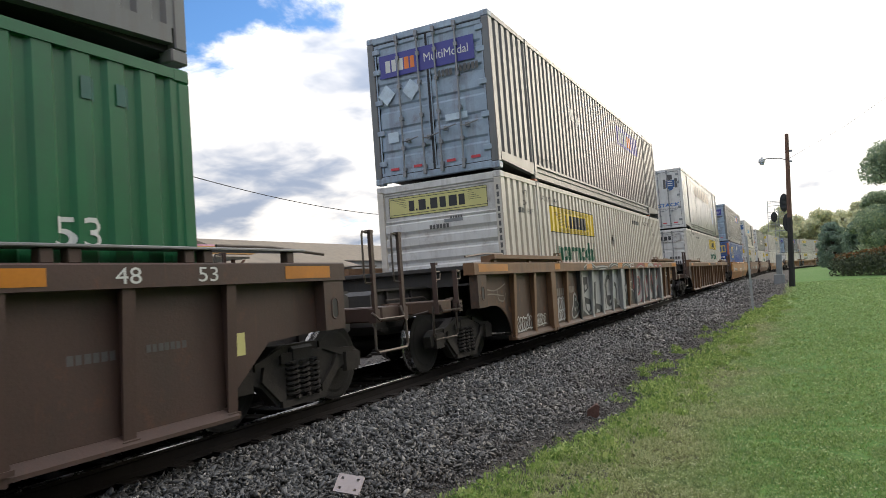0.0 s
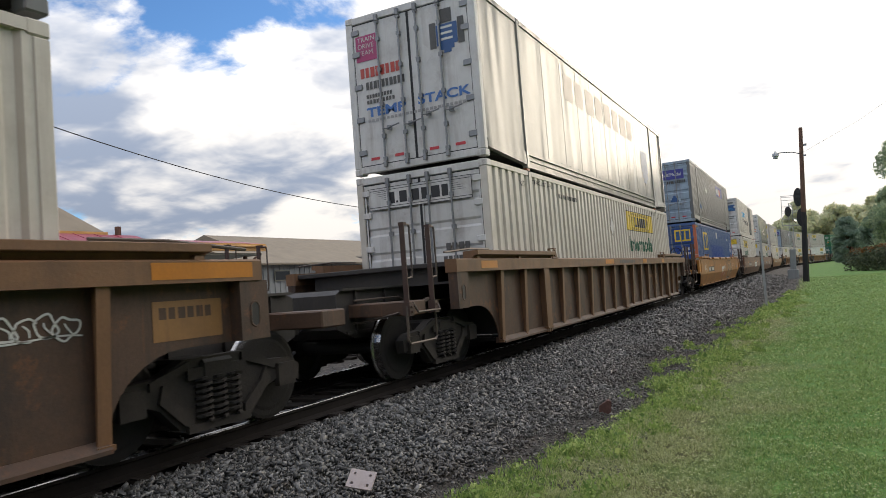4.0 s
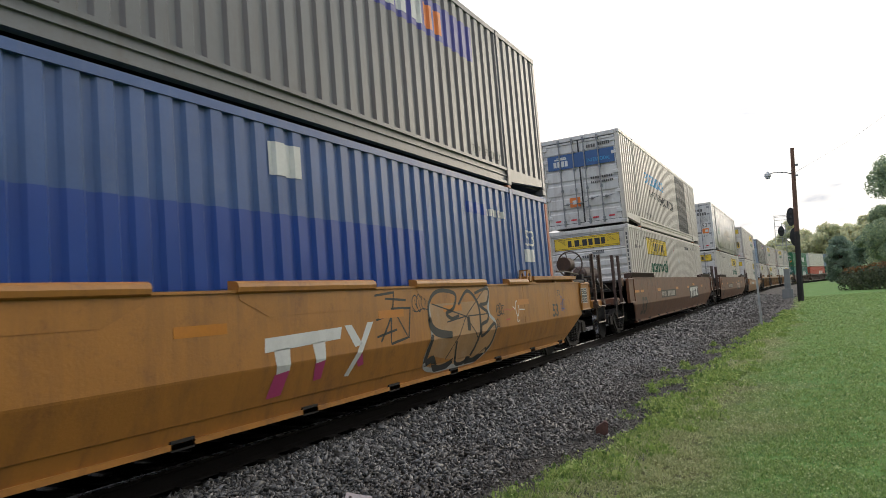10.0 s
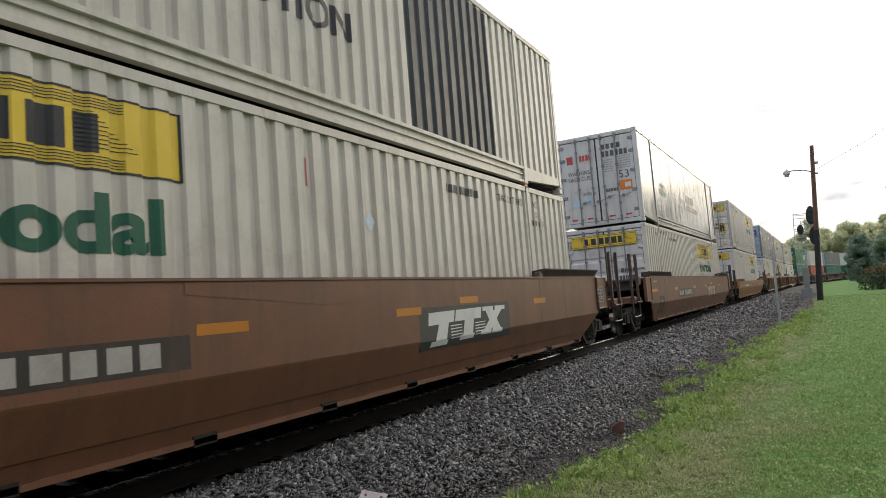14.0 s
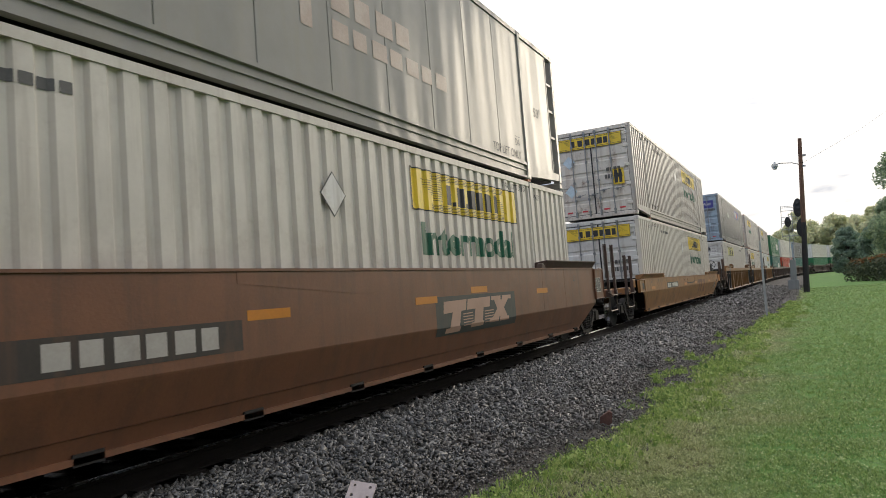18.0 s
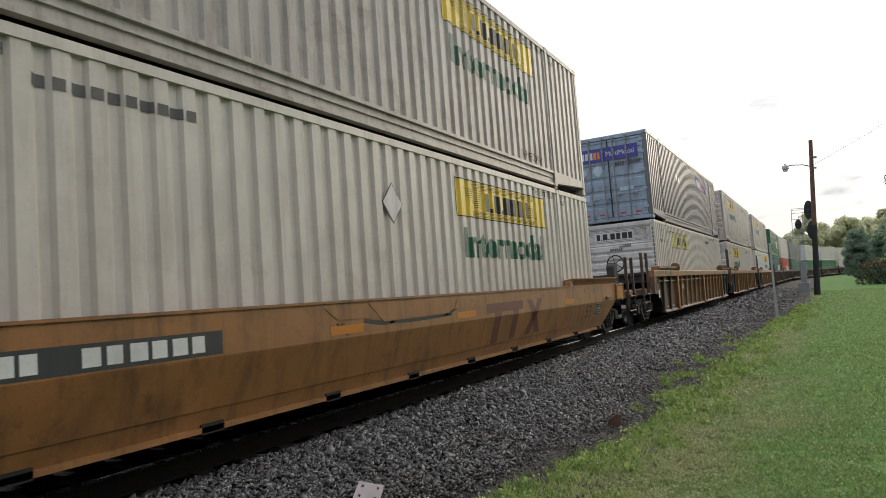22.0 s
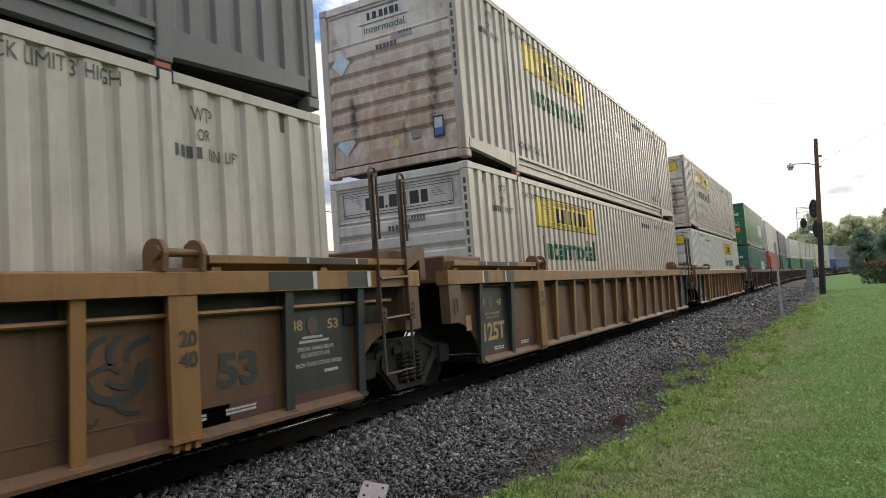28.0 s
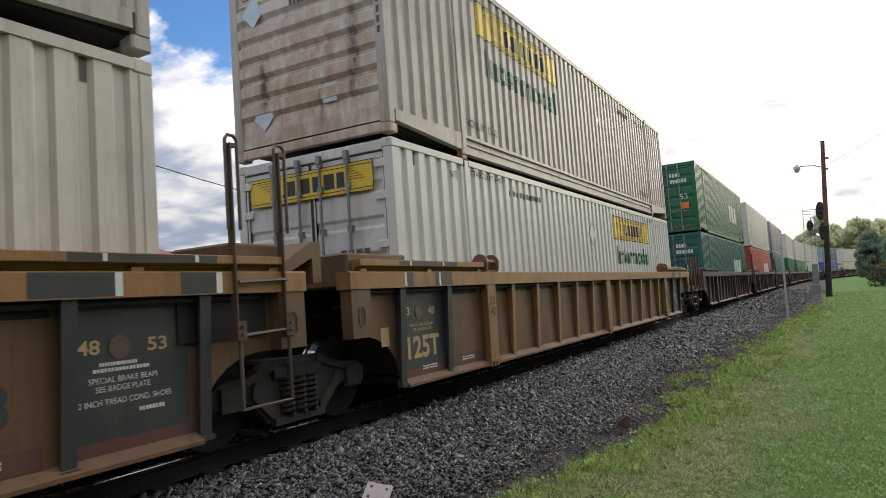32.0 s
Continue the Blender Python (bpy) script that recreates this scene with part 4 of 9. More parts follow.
            give("edge_seal", (s, "side"), (lambda s=s: box(bmesh.new(), *sorted((0.0, -s * 0.016)), -0.003, 0.02, 0.0, Hc - 0.29)), "gasket", leaf)
            give("edge_seal", (s, "top"), (lambda s=s: box(bmesh.new(), *sorted((-s * 0.018, -s * (w - 0.026))), -0.003, 0.02, Hc - 0.306, Hc - 0.29)), "gasket", leaf)
            give("edge_seal", (s, "foot"), (lambda s=s: box(bmesh.new(), *sorted((-s * 0.018, -s * (w - 0.026))), -0.003, 0.02, 0.0, 0.016)), "gasket", leaf)
            for x in (0.35, 0.85):
                give("reflector", (), lambda: box(bmesh.new(), -0.09, 0.09, -0.006, 0.0, -0.025, 0.025), "reflector", leaf, pose(s * (x - HW + 0.135), -0.002, 0.12))
    return ob


def mirrored(bm, s):
    """The leaf that hangs on the other side (its hinge edge at +x)."""
    if s > 0:
        for v in bm.verts:
            v.co.x = -v.co.x
        bmesh.ops.reverse_faces(bm, faces=bm.faces[:])
    return bm


FIRM = (0.8, 0.3, 1, 0.3, 1.05, 1, 1.1, 0.9)


def hauler_marks(c, front, style="yellow", side=True, word=True, end=True, down=0.0, span=None, sticker=None):
    """The yellow panel of the white boxes, on the end and on the near side, with the word below it."""
    x0, x1, z0, z1 = -1.06, 1.0, 2.28, 2.67
    panel = {"yellow": "yellow", "pale": "pale_yellow", "plain": "white_door"}[style]
    d = 0.008 if front == "door" else 0.044
    if end:
        end_rect(c, "sign_panel", panel, x0, x1, z0, z1, d)
    ln = []
    for a in (0.0, 0.085):
        ln += [(x0 + a * 0.2, x1 - a * 0.2, z0 + a * 0.5, z0 + a * 0.5 + 0.010), (x0 + a * 0.2, x1 - a * 0.2, z1 - a * 0.5 - 0.010, z1 - a * 0.5)]
    ln += [(x0, x0 + 0.01, z0, z1), (x1 - 0.01, x1, z0, z1)]
    for k in range(5):
        ln.append((x0 + 0.12 + 0.05 * k, x0 + 0.38, z1 - 0.08 - 0.035 * k, z1 - 0.073 - 0.035 * k))
        ln.append((x1 - 0.38, x1 - 0.30 + 0.045 * k, z1 - 0.08 - 0.035 * k, z1 - 0.073 - 0.035 * k))
    ln += letter_blocks(x0 + 0.42, x1 - 0.42, z0 + 0.09, z1 - 0.10, FIRM)
    if end:
        end_shapes(c, "logo", "black", ln, d - 0.003)
    if front == "ribs":
        end_shapes(c, "lettering", "soft_black", letter_blocks(-0.2, 0.22, 1.98, 2.06, (1,) * 6, 0.3) + letter_blocks(0.24, 0.5, 2.1, 2.18, (1,) * 5, 0.3), 0.006)
        end_shapes(c, "lettering", "soft_black", [(1.20, 1.245, 2.55 - 0.13 * i, 2.64 - 0.13 * i) for i in range(11)], 0.001 - 0.004)
        end_rect(c, "document_holder", "steel", 0.12, 0.5, 2.075, 2.14, 0.004)
    else:
        end_shapes(c, "lettering", "soft_black", letter_blocks(0.42, 0.9, 1.45, 1.57, (1,) * 4, 0.3) + letter_blocks(0.36, 0.95, 1.22, 1.35, (1,) * 6, 0.3), 0.008)
    if not side:
        return
    a, b = span or ((2.75, 6.45) if front == "ribs" else (9.65, 13.35))
    side_rect(c, "sign_panel", "yellow" if word else "pale_yellow", a, b, 2.04 - down, 2.62 - down, 0.003)
    z0, z1 = 2.04 - down, 2.62 - down
    bx = [(a, b, z0, z0 + 0.018), (a, b, z1 - 0.018, z1), (a, a + 0.02, z0, z1), (b - 0.02, b, z0, z1)]
    for k in range(4):
        bx += [(a + 0.55, b - 0.55, z0 + 0.035 + 0.022 * k, z0 + 0.042 + 0.022 * k), (a + 0.55, b - 0.55, z1 - 0.05 - 0.022 * k, z1 - 0.043 - 0.022 * k)]
    for k in range(9):
        bx += [(a + 0.28 + 0.045 * k, a + 0.95, z1 - 0.15 - 0.033 * k, z1 - 0.143 - 0.033 * k), (b - 0.95, b - 0.80 + 0.045 * k, z1 - 0.15 - 0.033 * k, z1 - 0.143 - 0.033 * k)]
    bx += letter_blocks(a + 1.0, b - 0.72, z0 + 0.13, z1 - 0.16, FIRM)
    v, f = rects(*bx)
    decal_side(c, "logo", "black", v, f, 0, 0.006)
    if word:
        side_text(c, "Intermodal", "mark_green", a + 0.2, b - 0.22 + 0.8 * down, 1.43 - down, 1.88 - down, bold=0.035)
    if front == "ribs":
        low = 0.0 if word else 0.13
        back = 0.0 if word else 0.2
        side_text(c, "STACK LIMIT 3 HIGH", "soft_black", 2.11, 3.26, 2.53, 2.63)
        side_text(c, "STACK LIMIT 3 HIGH", "soft_black", 12.82 - back, 13.97 - back, 2.51 + low, 2.63 + low)
        for w0 in (1.12, 14.44):
            side_text(c, "WTP", "soft_black", w0, w0 + 0.24, 2.51, 2.64)
            side_text(c, "OR", "soft_black", w0 + 0.05, w0 + 0.18, 2.35, 2.45)
            side_text(c, "PIN LIFT", "soft_black", w0 + 0.16, w0 + 0.52, 2.19, 2.29)
        bars = letter_blocks(11.06, 12.12, 2.47, 2.59, (1,) * 10, 0.2) + letter_blocks(0.82, 1.22, 2.19, 2.29, (1,) * 5, 0.3) + letter_blocks(14.14, 14.54, 2.19, 2.29, (1,) * 5, 0.3)
        side_diamond(c, sticker or 9.1, 1.9, 0.11)
    else:
        side_text(c, "STACK LIMIT 3 HIGH", "soft_black", 2.16, 3.35, 2.66, 2.75)
        side_text(c, "STACK LIMIT 3 HIGH", "soft_black", 12.79, 13.93, 2.66, 2.76)
        for w0 in (1.51, 14.39):
            side_text(c, "WTP", "soft_black", w0, w0 + 0.21, 2.56, 2.67)
        bars = letter_blocks(3.5, 4.95, 2.50, 2.59, (1,) * 10, 0.2)
        side_diamond(c, 7.94, 2.07, 0.235, "soft_black")
        side_diamond(c, 7.94, 2.07, 0.215, "white_door", 0.004)
    for u in (0.53, 15.56):
        side_rect(c, "hand_hole", "soft_black", u, u + 0.06, 2.61, 2.80, 0.004)
    v, f = rects(*bars)
    decal_side(c, "lettering", "soft_black", v, f, 0, 0.005)
    if front == "ribs":
        side_rect(c, "reflector", "reflector", 8.0, 8.06, 2.2, 2.5, 0.006)


# ---- well cars ----
# u runs from the front of the load (0) to its rear (L); the car's own y is u - HL.
RIB_U = [8.077 + 1.03 * k for k in range(-8, 9)]
WHEEL_R = 0.44
TURNING = []  # wheelsets that are keyed


def Y(u):
    return u - HL


def wheelset(parent, u, turning=True):
    def build():
        bm = lathe_x(bmesh.new(), [(-1.0, 0.07), (-1.0, 0.085), (-0.87, 0.085), (-0.865, 0.12), (-0.865, 0.33), (-0.86, 0.36), (-0.86, WHEEL_R - 0.03), (-0.855, WHEEL_R),
                                   (-0.755, WHEEL_R + 0.004), (-0.745, WHEEL_R + 0.028), (-0.722, WHEEL_R + 0.026), (-0.715, 0.38), (-0.76, 0.34), (-0.775, 0.14), (-0.72, 0.09),
                                   (0.72, 0.09), (0.775, 0.14), (0.76, 0.34), (0.715, 0.38), (0.722, WHEEL_R + 0.026), (0.745, WHEEL_R + 0.028), (0.755, WHEEL_R + 0.004),
                                   (0.855, WHEEL_R), (0.86, WHEEL_R - 0.03), (0.86, 0.36), (0.865, 0.33), (0.865, 0.12), (0.87, 0.085), (1.0, 0.085), (1.0, 0.07)], 28)
        for f in bm.faces:
            c = f.calc_center_median()
            r = math.hypot(c.y, c.z)
            if r > WHEEL_R - 0.012 and 0.71 < abs(c.x) < 0.87:
                f.material_index = 1
        for s in (-1, 1):  # bolts on the bearing caps
            for k in range(3):
                a = 2 * math.pi * k / 3
                box(bm, s * 1.0 - 0.015, s * 1.0 + 0.015, 0.045 * math.cos(a) - 0.012, 0.045 * math.cos(a) + 0.012, 0.045 * math.sin(a) - 0.012, 0.045 * math.sin(a) + 0.012)
        return bm
    ob = hang("wheelset", shared(("wheelset",), build), ["iron", "tread"], parent, "steel wheels on an axle with bright treads")
    ob.matrix_basis = pose(0, u, WHEEL_R)
    if turning:
        TURNING.append(ob)
    return ob


def side_frame():
    """Cast bogie side frame, seen from its side: (y, z)."""
    bm = bmesh.new()
    s = [(-1.12, 0.52), (-0.98, 0.60), (-0.62, 0.62), (-0.34, 0.74), (0.34, 0.74), (0.62, 0.62), (0.98, 0.60), (1.12, 0.52), (1.10, 0.36), (0.98, 0.40), (0.78, 0.42),
         (0.62, 0.36), (0.42, 0.16), (0.26, 0.12), (-0.26, 0.12), (-0.42, 0.16), (-0.62, 0.36), (-0.78, 0.42), (-0.98, 0.40), (-1.10, 0.36)]
    prism(bm, s, "x", -0.06, 0.06)
    # raised flanges
    for a in (-1, 1):
        prism(bm, [(a * 0.30, 0.16), (a * 0.40, 0.20), (a * 0.64, 0.42), (a * 0.60, 0.56), (a * 0.52, 0.44), (a * 0.30, 0.26)], "x", 0.05, 0.095)
        box(bm, 0.04, 0.10, a * 0.89 - 0.12, a * 0.89 + 0.12, 0.34, 0.56)
        prism(bm, [(a * 0.72, 0.60), (a * 0.30, 0.73), (a * 0.30, 0.66), (a * 0.72, 0.53)], "x", 0.05, 0.085)
    box(bm, 0.05, 0.10, -0.36, 0.36, 0.12, 0.19)
    box(bm, 0.04, 0.09, -0.34, 0.34, 0.56, 0.66)
    return bm


def spring_nest():
    """One coil spring: a wound bar."""
    return tube(bmesh.new(), [(0.055 + 0.06 * math.cos(a), 0.075 * math.sin(a), 0.20 + 0.052 * a / (2 * math.pi)) for a in [2 * math.pi * j / 9 for j in range(64)]], 0.018, 5)


def bogie(parent, u, turning=True):
    ob = give("bogie", (), lambda: soft_box(-1.12, 1.12, -0.19, 0.19, 0.50, 0.72, 0.03), "iron", parent, pose(0, Y(u), 0), "dusty cast-steel bogie with coil springs")
    for s in (1, -1):
        give("side_frame", (), side_frame, "frame_iron", ob, pose(s * 1.02, 0, 0, 0, 0, 0 if s > 0 else 180))
        for cy in (-0.17, 0.0, 0.17):
            give("spring", (), spring_nest, "frame_iron", ob, pose(s * 1.04, cy, 0, 0, 0, 0 if s > 0 else 180))
    wheelset(ob, -0.89, turning)
    wheelset(ob, 0.89, turning)
    return ob


def wall_sheet_ribbed(s, ef=1.78, er=1.78, straight=False):
    """Side sheet with a rounded cut over each bogie."""
    arc = [(-0.22 - 0.72 * (1 - math.cos(a)), 0.24 + 0.62 * math.sin(a)) for a in [math.pi / 2 * k / 8 for k in range(9)]]
    if straight:
        arc = [(-0.02, 0.24), (-0.72, 0.82)]
    def end(e):
        return [(Y(u), z) for u, z in arc] + [(Y(-max(0.98, e - 0.28)), 0.86), (Y(-e), 0.90), (Y(-e), 1.40)]
    out = end(ef) + [(-y, z) for y, z in end(er)[::-1]]
    bm = bmesh.new()
    prism(bm, out, "x", *sorted((s * 1.355, s * 1.375)))
    return bm


def rib():
    """Upright T-section stiffener that narrows downward: an outer flange on a web, with a foot."""
    bm = prism(bmesh.new(), [(0.035, 0.27), (0.055, 0.27), (0.115, 1.37), (0.093, 1.37)], "y", -0.055, 0.055)
    prism(bm, [(0.0, 0.27), (0.040, 0.27), (0.098, 1.37), (0.0, 1.37)], "y", -0.012, 0.012)
    return box(bm, 0.0, 0.075, -0.07, 0.07, 0.235, 0.275)


def broad_post():
    """Wide hat-section post over the joint of two side sheets."""
    bm = prism(bmesh.new(), [(0.09, 0.30), (0.115, 0.30), (0.13, 1.37), (0.105, 1.37)], "y", -0.135, 0.135)
    prism(bm, [(0.0, 0.30), (0.095, 0.30), (0.11, 1.37), (0.0, 1.37)], "y", -0.08, 0.08)
    box(bm, 0.0, 0.13, -0.15, 0.15, 0.265, 0.30)
    for y in (-0.10, 0.0, 0.10):
        box(bm, 0.0, 0.105, y - 0.025, y + 0.025, 0.20, 0.265)
    return bm


def hinge_lugs():
    """Two rounded lugs with a pin through both, at the end of a guide ledge."""
    bm = bmesh.new()
    arc = [(-0.01 + 0.12 * math.cos(a), 0.13 + 0.12 * math.sin(a)) for a in [math.pi * k / 10 for k in range(11)]]
    for y, th in ((-0.20, 0.05), (0.17, 0.04)):
        prism(bm, arc + [(-0.13, 0.0), (0.09, 0.0)], "y", y, y + th)
    tube(bm, [(0.04, -0.23, 0.14), (0.04, 0.25, 0.14)], 0.034, 10)
    tube(bm, [(0.04, -0.235, 0.14), (0.04, -0.20, 0.14)], 0.055, 10)
    box(bm, -0.12, 0.06, -0.27, 0.24, -0.01, 0.02)
    return bm


def ledge(w=3.4):
    """Hinged guide ledge on the wall top."""
    bm = prism(bmesh.new(), [(-0.16, 0.0), (-0.02, 0.0), (0.02, 0.05), (0.082, 0.058), (0.085, 0.064), (0.085, 0.122), (0.078, 0.128), (-0.16, 0.118)], "y", -w / 2, w / 2)
    for y in (-w / 2 + 0.1, 0, w / 2 - 0.1):
        box(bm, -0.12, 0.05, y - 0.05, y + 0.05, -0.01, 0.03)
    return bm


def latch():
    """Bracket of two leaning plates with a pin between them, at the end of a guide ledge."""
    bm = bmesh.new()
    for x in (-0.075, 0.055):
        prism(bm, [(-0.16, 0.0), (-0.09, 0.0), (-0.035, 0.19), (0.035, 0.19), (0.11, 0.0), (0.18, 0.0), (0.07, 0.235), (-0.07, 0.235)], "x", x, x + 0.022)
    box(bm, -0.085, 0.085, -0.075, 0.075, 0.228, 0.245)
    tube(bm, [(-0.09, 0.01, 0.085), (0.09, 0.01, 0.085)], 0.05, 10)
    box(bm, -0.10, 0.09, -0.19, 0.21, -0.01, 0.018)
    return bm


def stanchion(h0, h1):
    """Angle-section post with a capped top and a bolted foot."""
    bm = box(bmesh.new(), -0.034, -0.018, -0.030, 0.030, h0, h1)
    box(bm, -0.018, 0.034, -0.030, -0.014, h0, h1)
    box(bm, -0.038, 0.038, -0.034, 0.034, h1 - 0.03, h1 + 0.006)
    box(bm, -0.05, 0.05, -0.05, 0.05, h0, h0 + 0.16)
    for z in (h0 + 0.05, h0 + 0.11):
        tube(bm, [(0.05, 0.0, z), (0.066, 0.0, z)], 0.014, 6)
    return bm


def grab(h0, h1):
    return tube(bmesh.new(), [(0, 0.03, h1 - 0.02), (0, 0.14, h1 - 0.015), (0, 0.155, h1 - 0.05), (0, 0.155, h0 + 0.55), (0, 0.14, h0 + 0.47), (0, 0.03, h0 + 0.46)], 0.013, 6)


def end_gear(car, paint, front, brake=False, tank=False, top=2.13, deck=True):
    """What stands over the bogie at one end: buffer beam, centre sill, deck, posts, step, coupler. Built for the front and turned for the rear."""
    m = pose(0, 0, 0) if front else pose(0, 0, 0, 0, 0, 180)

    def add(name, key, build, mat, label=""):
        return give(name, key, build, mat, car, m, label)

    def sill():
        bm = prism(bmesh.new(), [(Y(0.1), 1.24), (Y(-3.15), 1.24), (Y(-3.28), 1.18), (Y(-3.28), 0.74), (Y(-2.9), 0.60), (Y(0.1), 0.56)], "x", -0.52, 0.52)
        for s in (-1, 1):
            box(bm, *sorted((s * 0.52, s * 0.58)), Y(-3.2), Y(0.0), 1.225, 1.255)
            box(bm, *sorted((s * 0.52, s * 0.545)), Y(-3.1), Y(-0.6), 0.66, 0.70)
            for u in (-2.9, -2.2, -1.5, -0.8):
                box(bm, *sorted((s * 0.52, s * 0.56)), Y(u), Y(u + 0.03), 0.66, 1.22)
        return bm
    add("centre_sill", (), sill, "sill")
    add("sill_pipe", (), lambda: tube(bmesh.new(), [(0.60, Y(-3.0), 1.09), (0.60, Y(-1.9), 1.09), (0.60, Y(-1.7), 1.0), (0.60, Y(-0.3), 0.98)], 0.014, 6), "bar")
    add("shear_plate", (), lambda: box(bmesh.new(), -1.33, 1.33, Y(-1.72), Y(0.02), 1.22, 1.25), "sill")
    if deck:
        add("deck_web", (), lambda: box(bmesh.new(), -1.10, 1.10, Y(-1.62), Y(-0.08), 1.25, 1.46), "sill")
    if deck:
        add("end_deck", (), lambda: soft_box(-1.42, 1.42, Y(-1.75), Y(-0.08), 1.46, 1.53, 0.01), "sill")
    add("bulkhead", (), lambda: box(bmesh.new(), -1.33, 1.33, Y(-0.08), Y(-0.04), 0.36, 1.30), "iron")
    add("buffer_beam", (), lambda: soft_box(-1.44, 1.44, Y(-3.02), Y(-2.62), 0.86, 1.04, 0.015), paint)

    def coupler():
        bm = box(bmesh.new(), -0.09, 0.09, Y(-3.55), Y(-3.1), 0.78, 0.95)
        prism(bm, [(-0.16, Y(-3.52)), (0.13, Y(-3.55)), (0.16, Y(-3.68)), (0.04, Y(-3.72)), (0.02, Y(-3.62)), (-0.08, Y(-3.62)), (-0.17, Y(-3.70))], "z", 0.73, 1.0)
        return bm
    add("coupler", (), coupler, "iron")
    add("air_hose", (), lambda: tube(bmesh.new(), [(-0.3, Y(-3.1), 0.8), (-0.3, Y(-3.3), 0.66), (-0.24, Y(-3.5), 0.5), (-0.16, Y(-3.68), 0.52)], 0.022, 6), "gasket")
    add("brake_rigging", (), lambda: tube(tube(bmesh.new(), [(1.25, Y(-2.6), 0.95), (1.2, Y(-2.1), 1.04), (0.9, Y(-1.7), 1.02)], 0.022), [(-0.5, Y(-2.9), 0.78), (0.7, Y(-2.95), 0.80), (1.3, Y(-3.05), 0.9)], 0.016), "bar")
    for s in (1, -1):
        for k, u in enumerate((-3.08, -2.44)):
            post = give("stanchion", (top, k if top < 1.7 else 0), lambda k=k: stanchion(0.86, top - (0.1 * k if top < 1.7 else 0.0)), "rust_car" if paint in ("tan_car", "orange_car") else "dark_car", car, m @ pose(s * 1.45, Y(u), 0))
            give("grab_bar", (top,), lambda: grab(0.86, top - 0.1 if top < 1.7 else top), "bar", post, pose(0, 0, 0))
        foot = 0.41 if paint == "tan_car" else 0.52
        step = add("step", (s, foot), lambda s=s: tube(bmesh.new(), [(s * 1.46, Y(-3.12), 0.98), (s * 1.46, Y(-3.14), foot + 0.04), (s * 1.46, Y(-3.10), foot), (s * 1.46, Y(-2.46), foot), (s * 1.46, Y(-2.42), foot + 0.04), (s * 1.46, Y(-2.42), 0.98)], 0.018), "bar", "bent steel step below the posts")
        if paint == "tan_car":
            give("rung", (s, "low"), lambda s=s: tube(bmesh.new(), [(s * 1.46, Y(-3.13), 0.66), (s * 1.46, Y(-2.42), 0.66)], 0.016, 6), "bar", step, pose(0, 0, 0))
        add("tread_lip", (s,), lambda s=s: tube(bmesh.new(), [(s * 1.47, Y(-3.0), 1.03), (s * 1.53, Y(-2.98), 0.90), (s * 1.53, Y(-2.42), 0.90), (s * 1.47, Y(-2.36), 0.98)], 0.014), "bar")
        if deck:
            add("rail_bar", (s,), lambda s=s: tube(bmesh.new(), [(s * 1.30, Y(-1.75), 1.66), (s * 1.30, Y(-0.9), 1.72), (s * 1.30, Y(-0.2), 1.72)], 0.016), "bar")
    if brake:
        def wheel():
            c = Vector((-0.95, Y(-3.42), 1.78) if brake != "drum" else (-0.90, Y(-2.5), 1.95))
            rw = 0.225 if brake != "drum" else 0.30
            ring = [c + Vector((rw * math.cos(a), 0, rw * math.sin(a))) for a in [2 * math.pi * k / 20 for k in range(20)]]
            bm = tube(bmesh.new(), ring, 0.018, 6, True)
            for k in range(0, 20, 4):
                tube(bm, [c + Vector((0, 0.05, 0)), ring[k]], 0.012, 5)
            tube(bm, [c + Vector((0, 0.10, 0)), c - Vector((0, 0.02, 0))], 0.04, 8)
            return bm
        add("brake_wheel", (brake,), wheel, "iron" if brake != "drum" else "rust_car", "spoked hand brake wheel")
        if brake == "drum":
            add("brake_drum", (), lambda: tube(tube(bmesh.new(), [(-0.90, Y(-2.34), 1.93), (-0.90, Y(-2.0), 1.93)], 0.17, 24), [(-0.90, Y(-2.3), 1.5), (-0.90, Y(-2.3), 1.9)], 0.09, 12), "rust_car", "winch drum of the hand brake")
        else:
            add("brake_housing", (), lambda: prism(bmesh.new(), [(Y(u), z) for u, z in ((-3.30, 1.04), (-2.92, 1.04), (-2.92, 1.70), (-2.97, 1.76), (-3.08, 1.77), (-3.11, 1.74), (-3.14, 1.80), (-3.23, 1.81), (-3.30, 1.76))], "x", -1.02, -0.82), "sill")
            add("brake_shaft", (), lambda: tube(bmesh.new(), [(-0.95, Y(-3.44), 1.78), (-0.95, Y(-3.2), 1.68)], 0.03, 8), "iron")
            add("chain", (), lambda: tube(bmesh.new(), [(-0.98, Y(-3.22), 1.7), (-1.05, Y(-3.26), 1.45), (-0.98, Y(-3.2), 1.1)], 0.014, 5), "bar")
    if tank:
        def cyl():
            bm = lathe_x(bmesh.new(), [(-0.55, 0.05), (-0.53, 0.16), (-0.46, 0.21), (0.46, 0.21), (0.53, 0.16), (0.55, 0.05)], 18)
            for v in bm.verts:
                v.co = (v.co.y + 0.42, v.co.x * 1.35 + Y(-2.0), v.co.z + 1.76)
            for u in (-2.4, -1.6):
                box(bm, 0.25, 0.6, Y(u) - 0.04, Y(u) + 0.04, 1.24, 1.58)
            return bm
        add("air_reservoir", (), cyl, "dark_car")

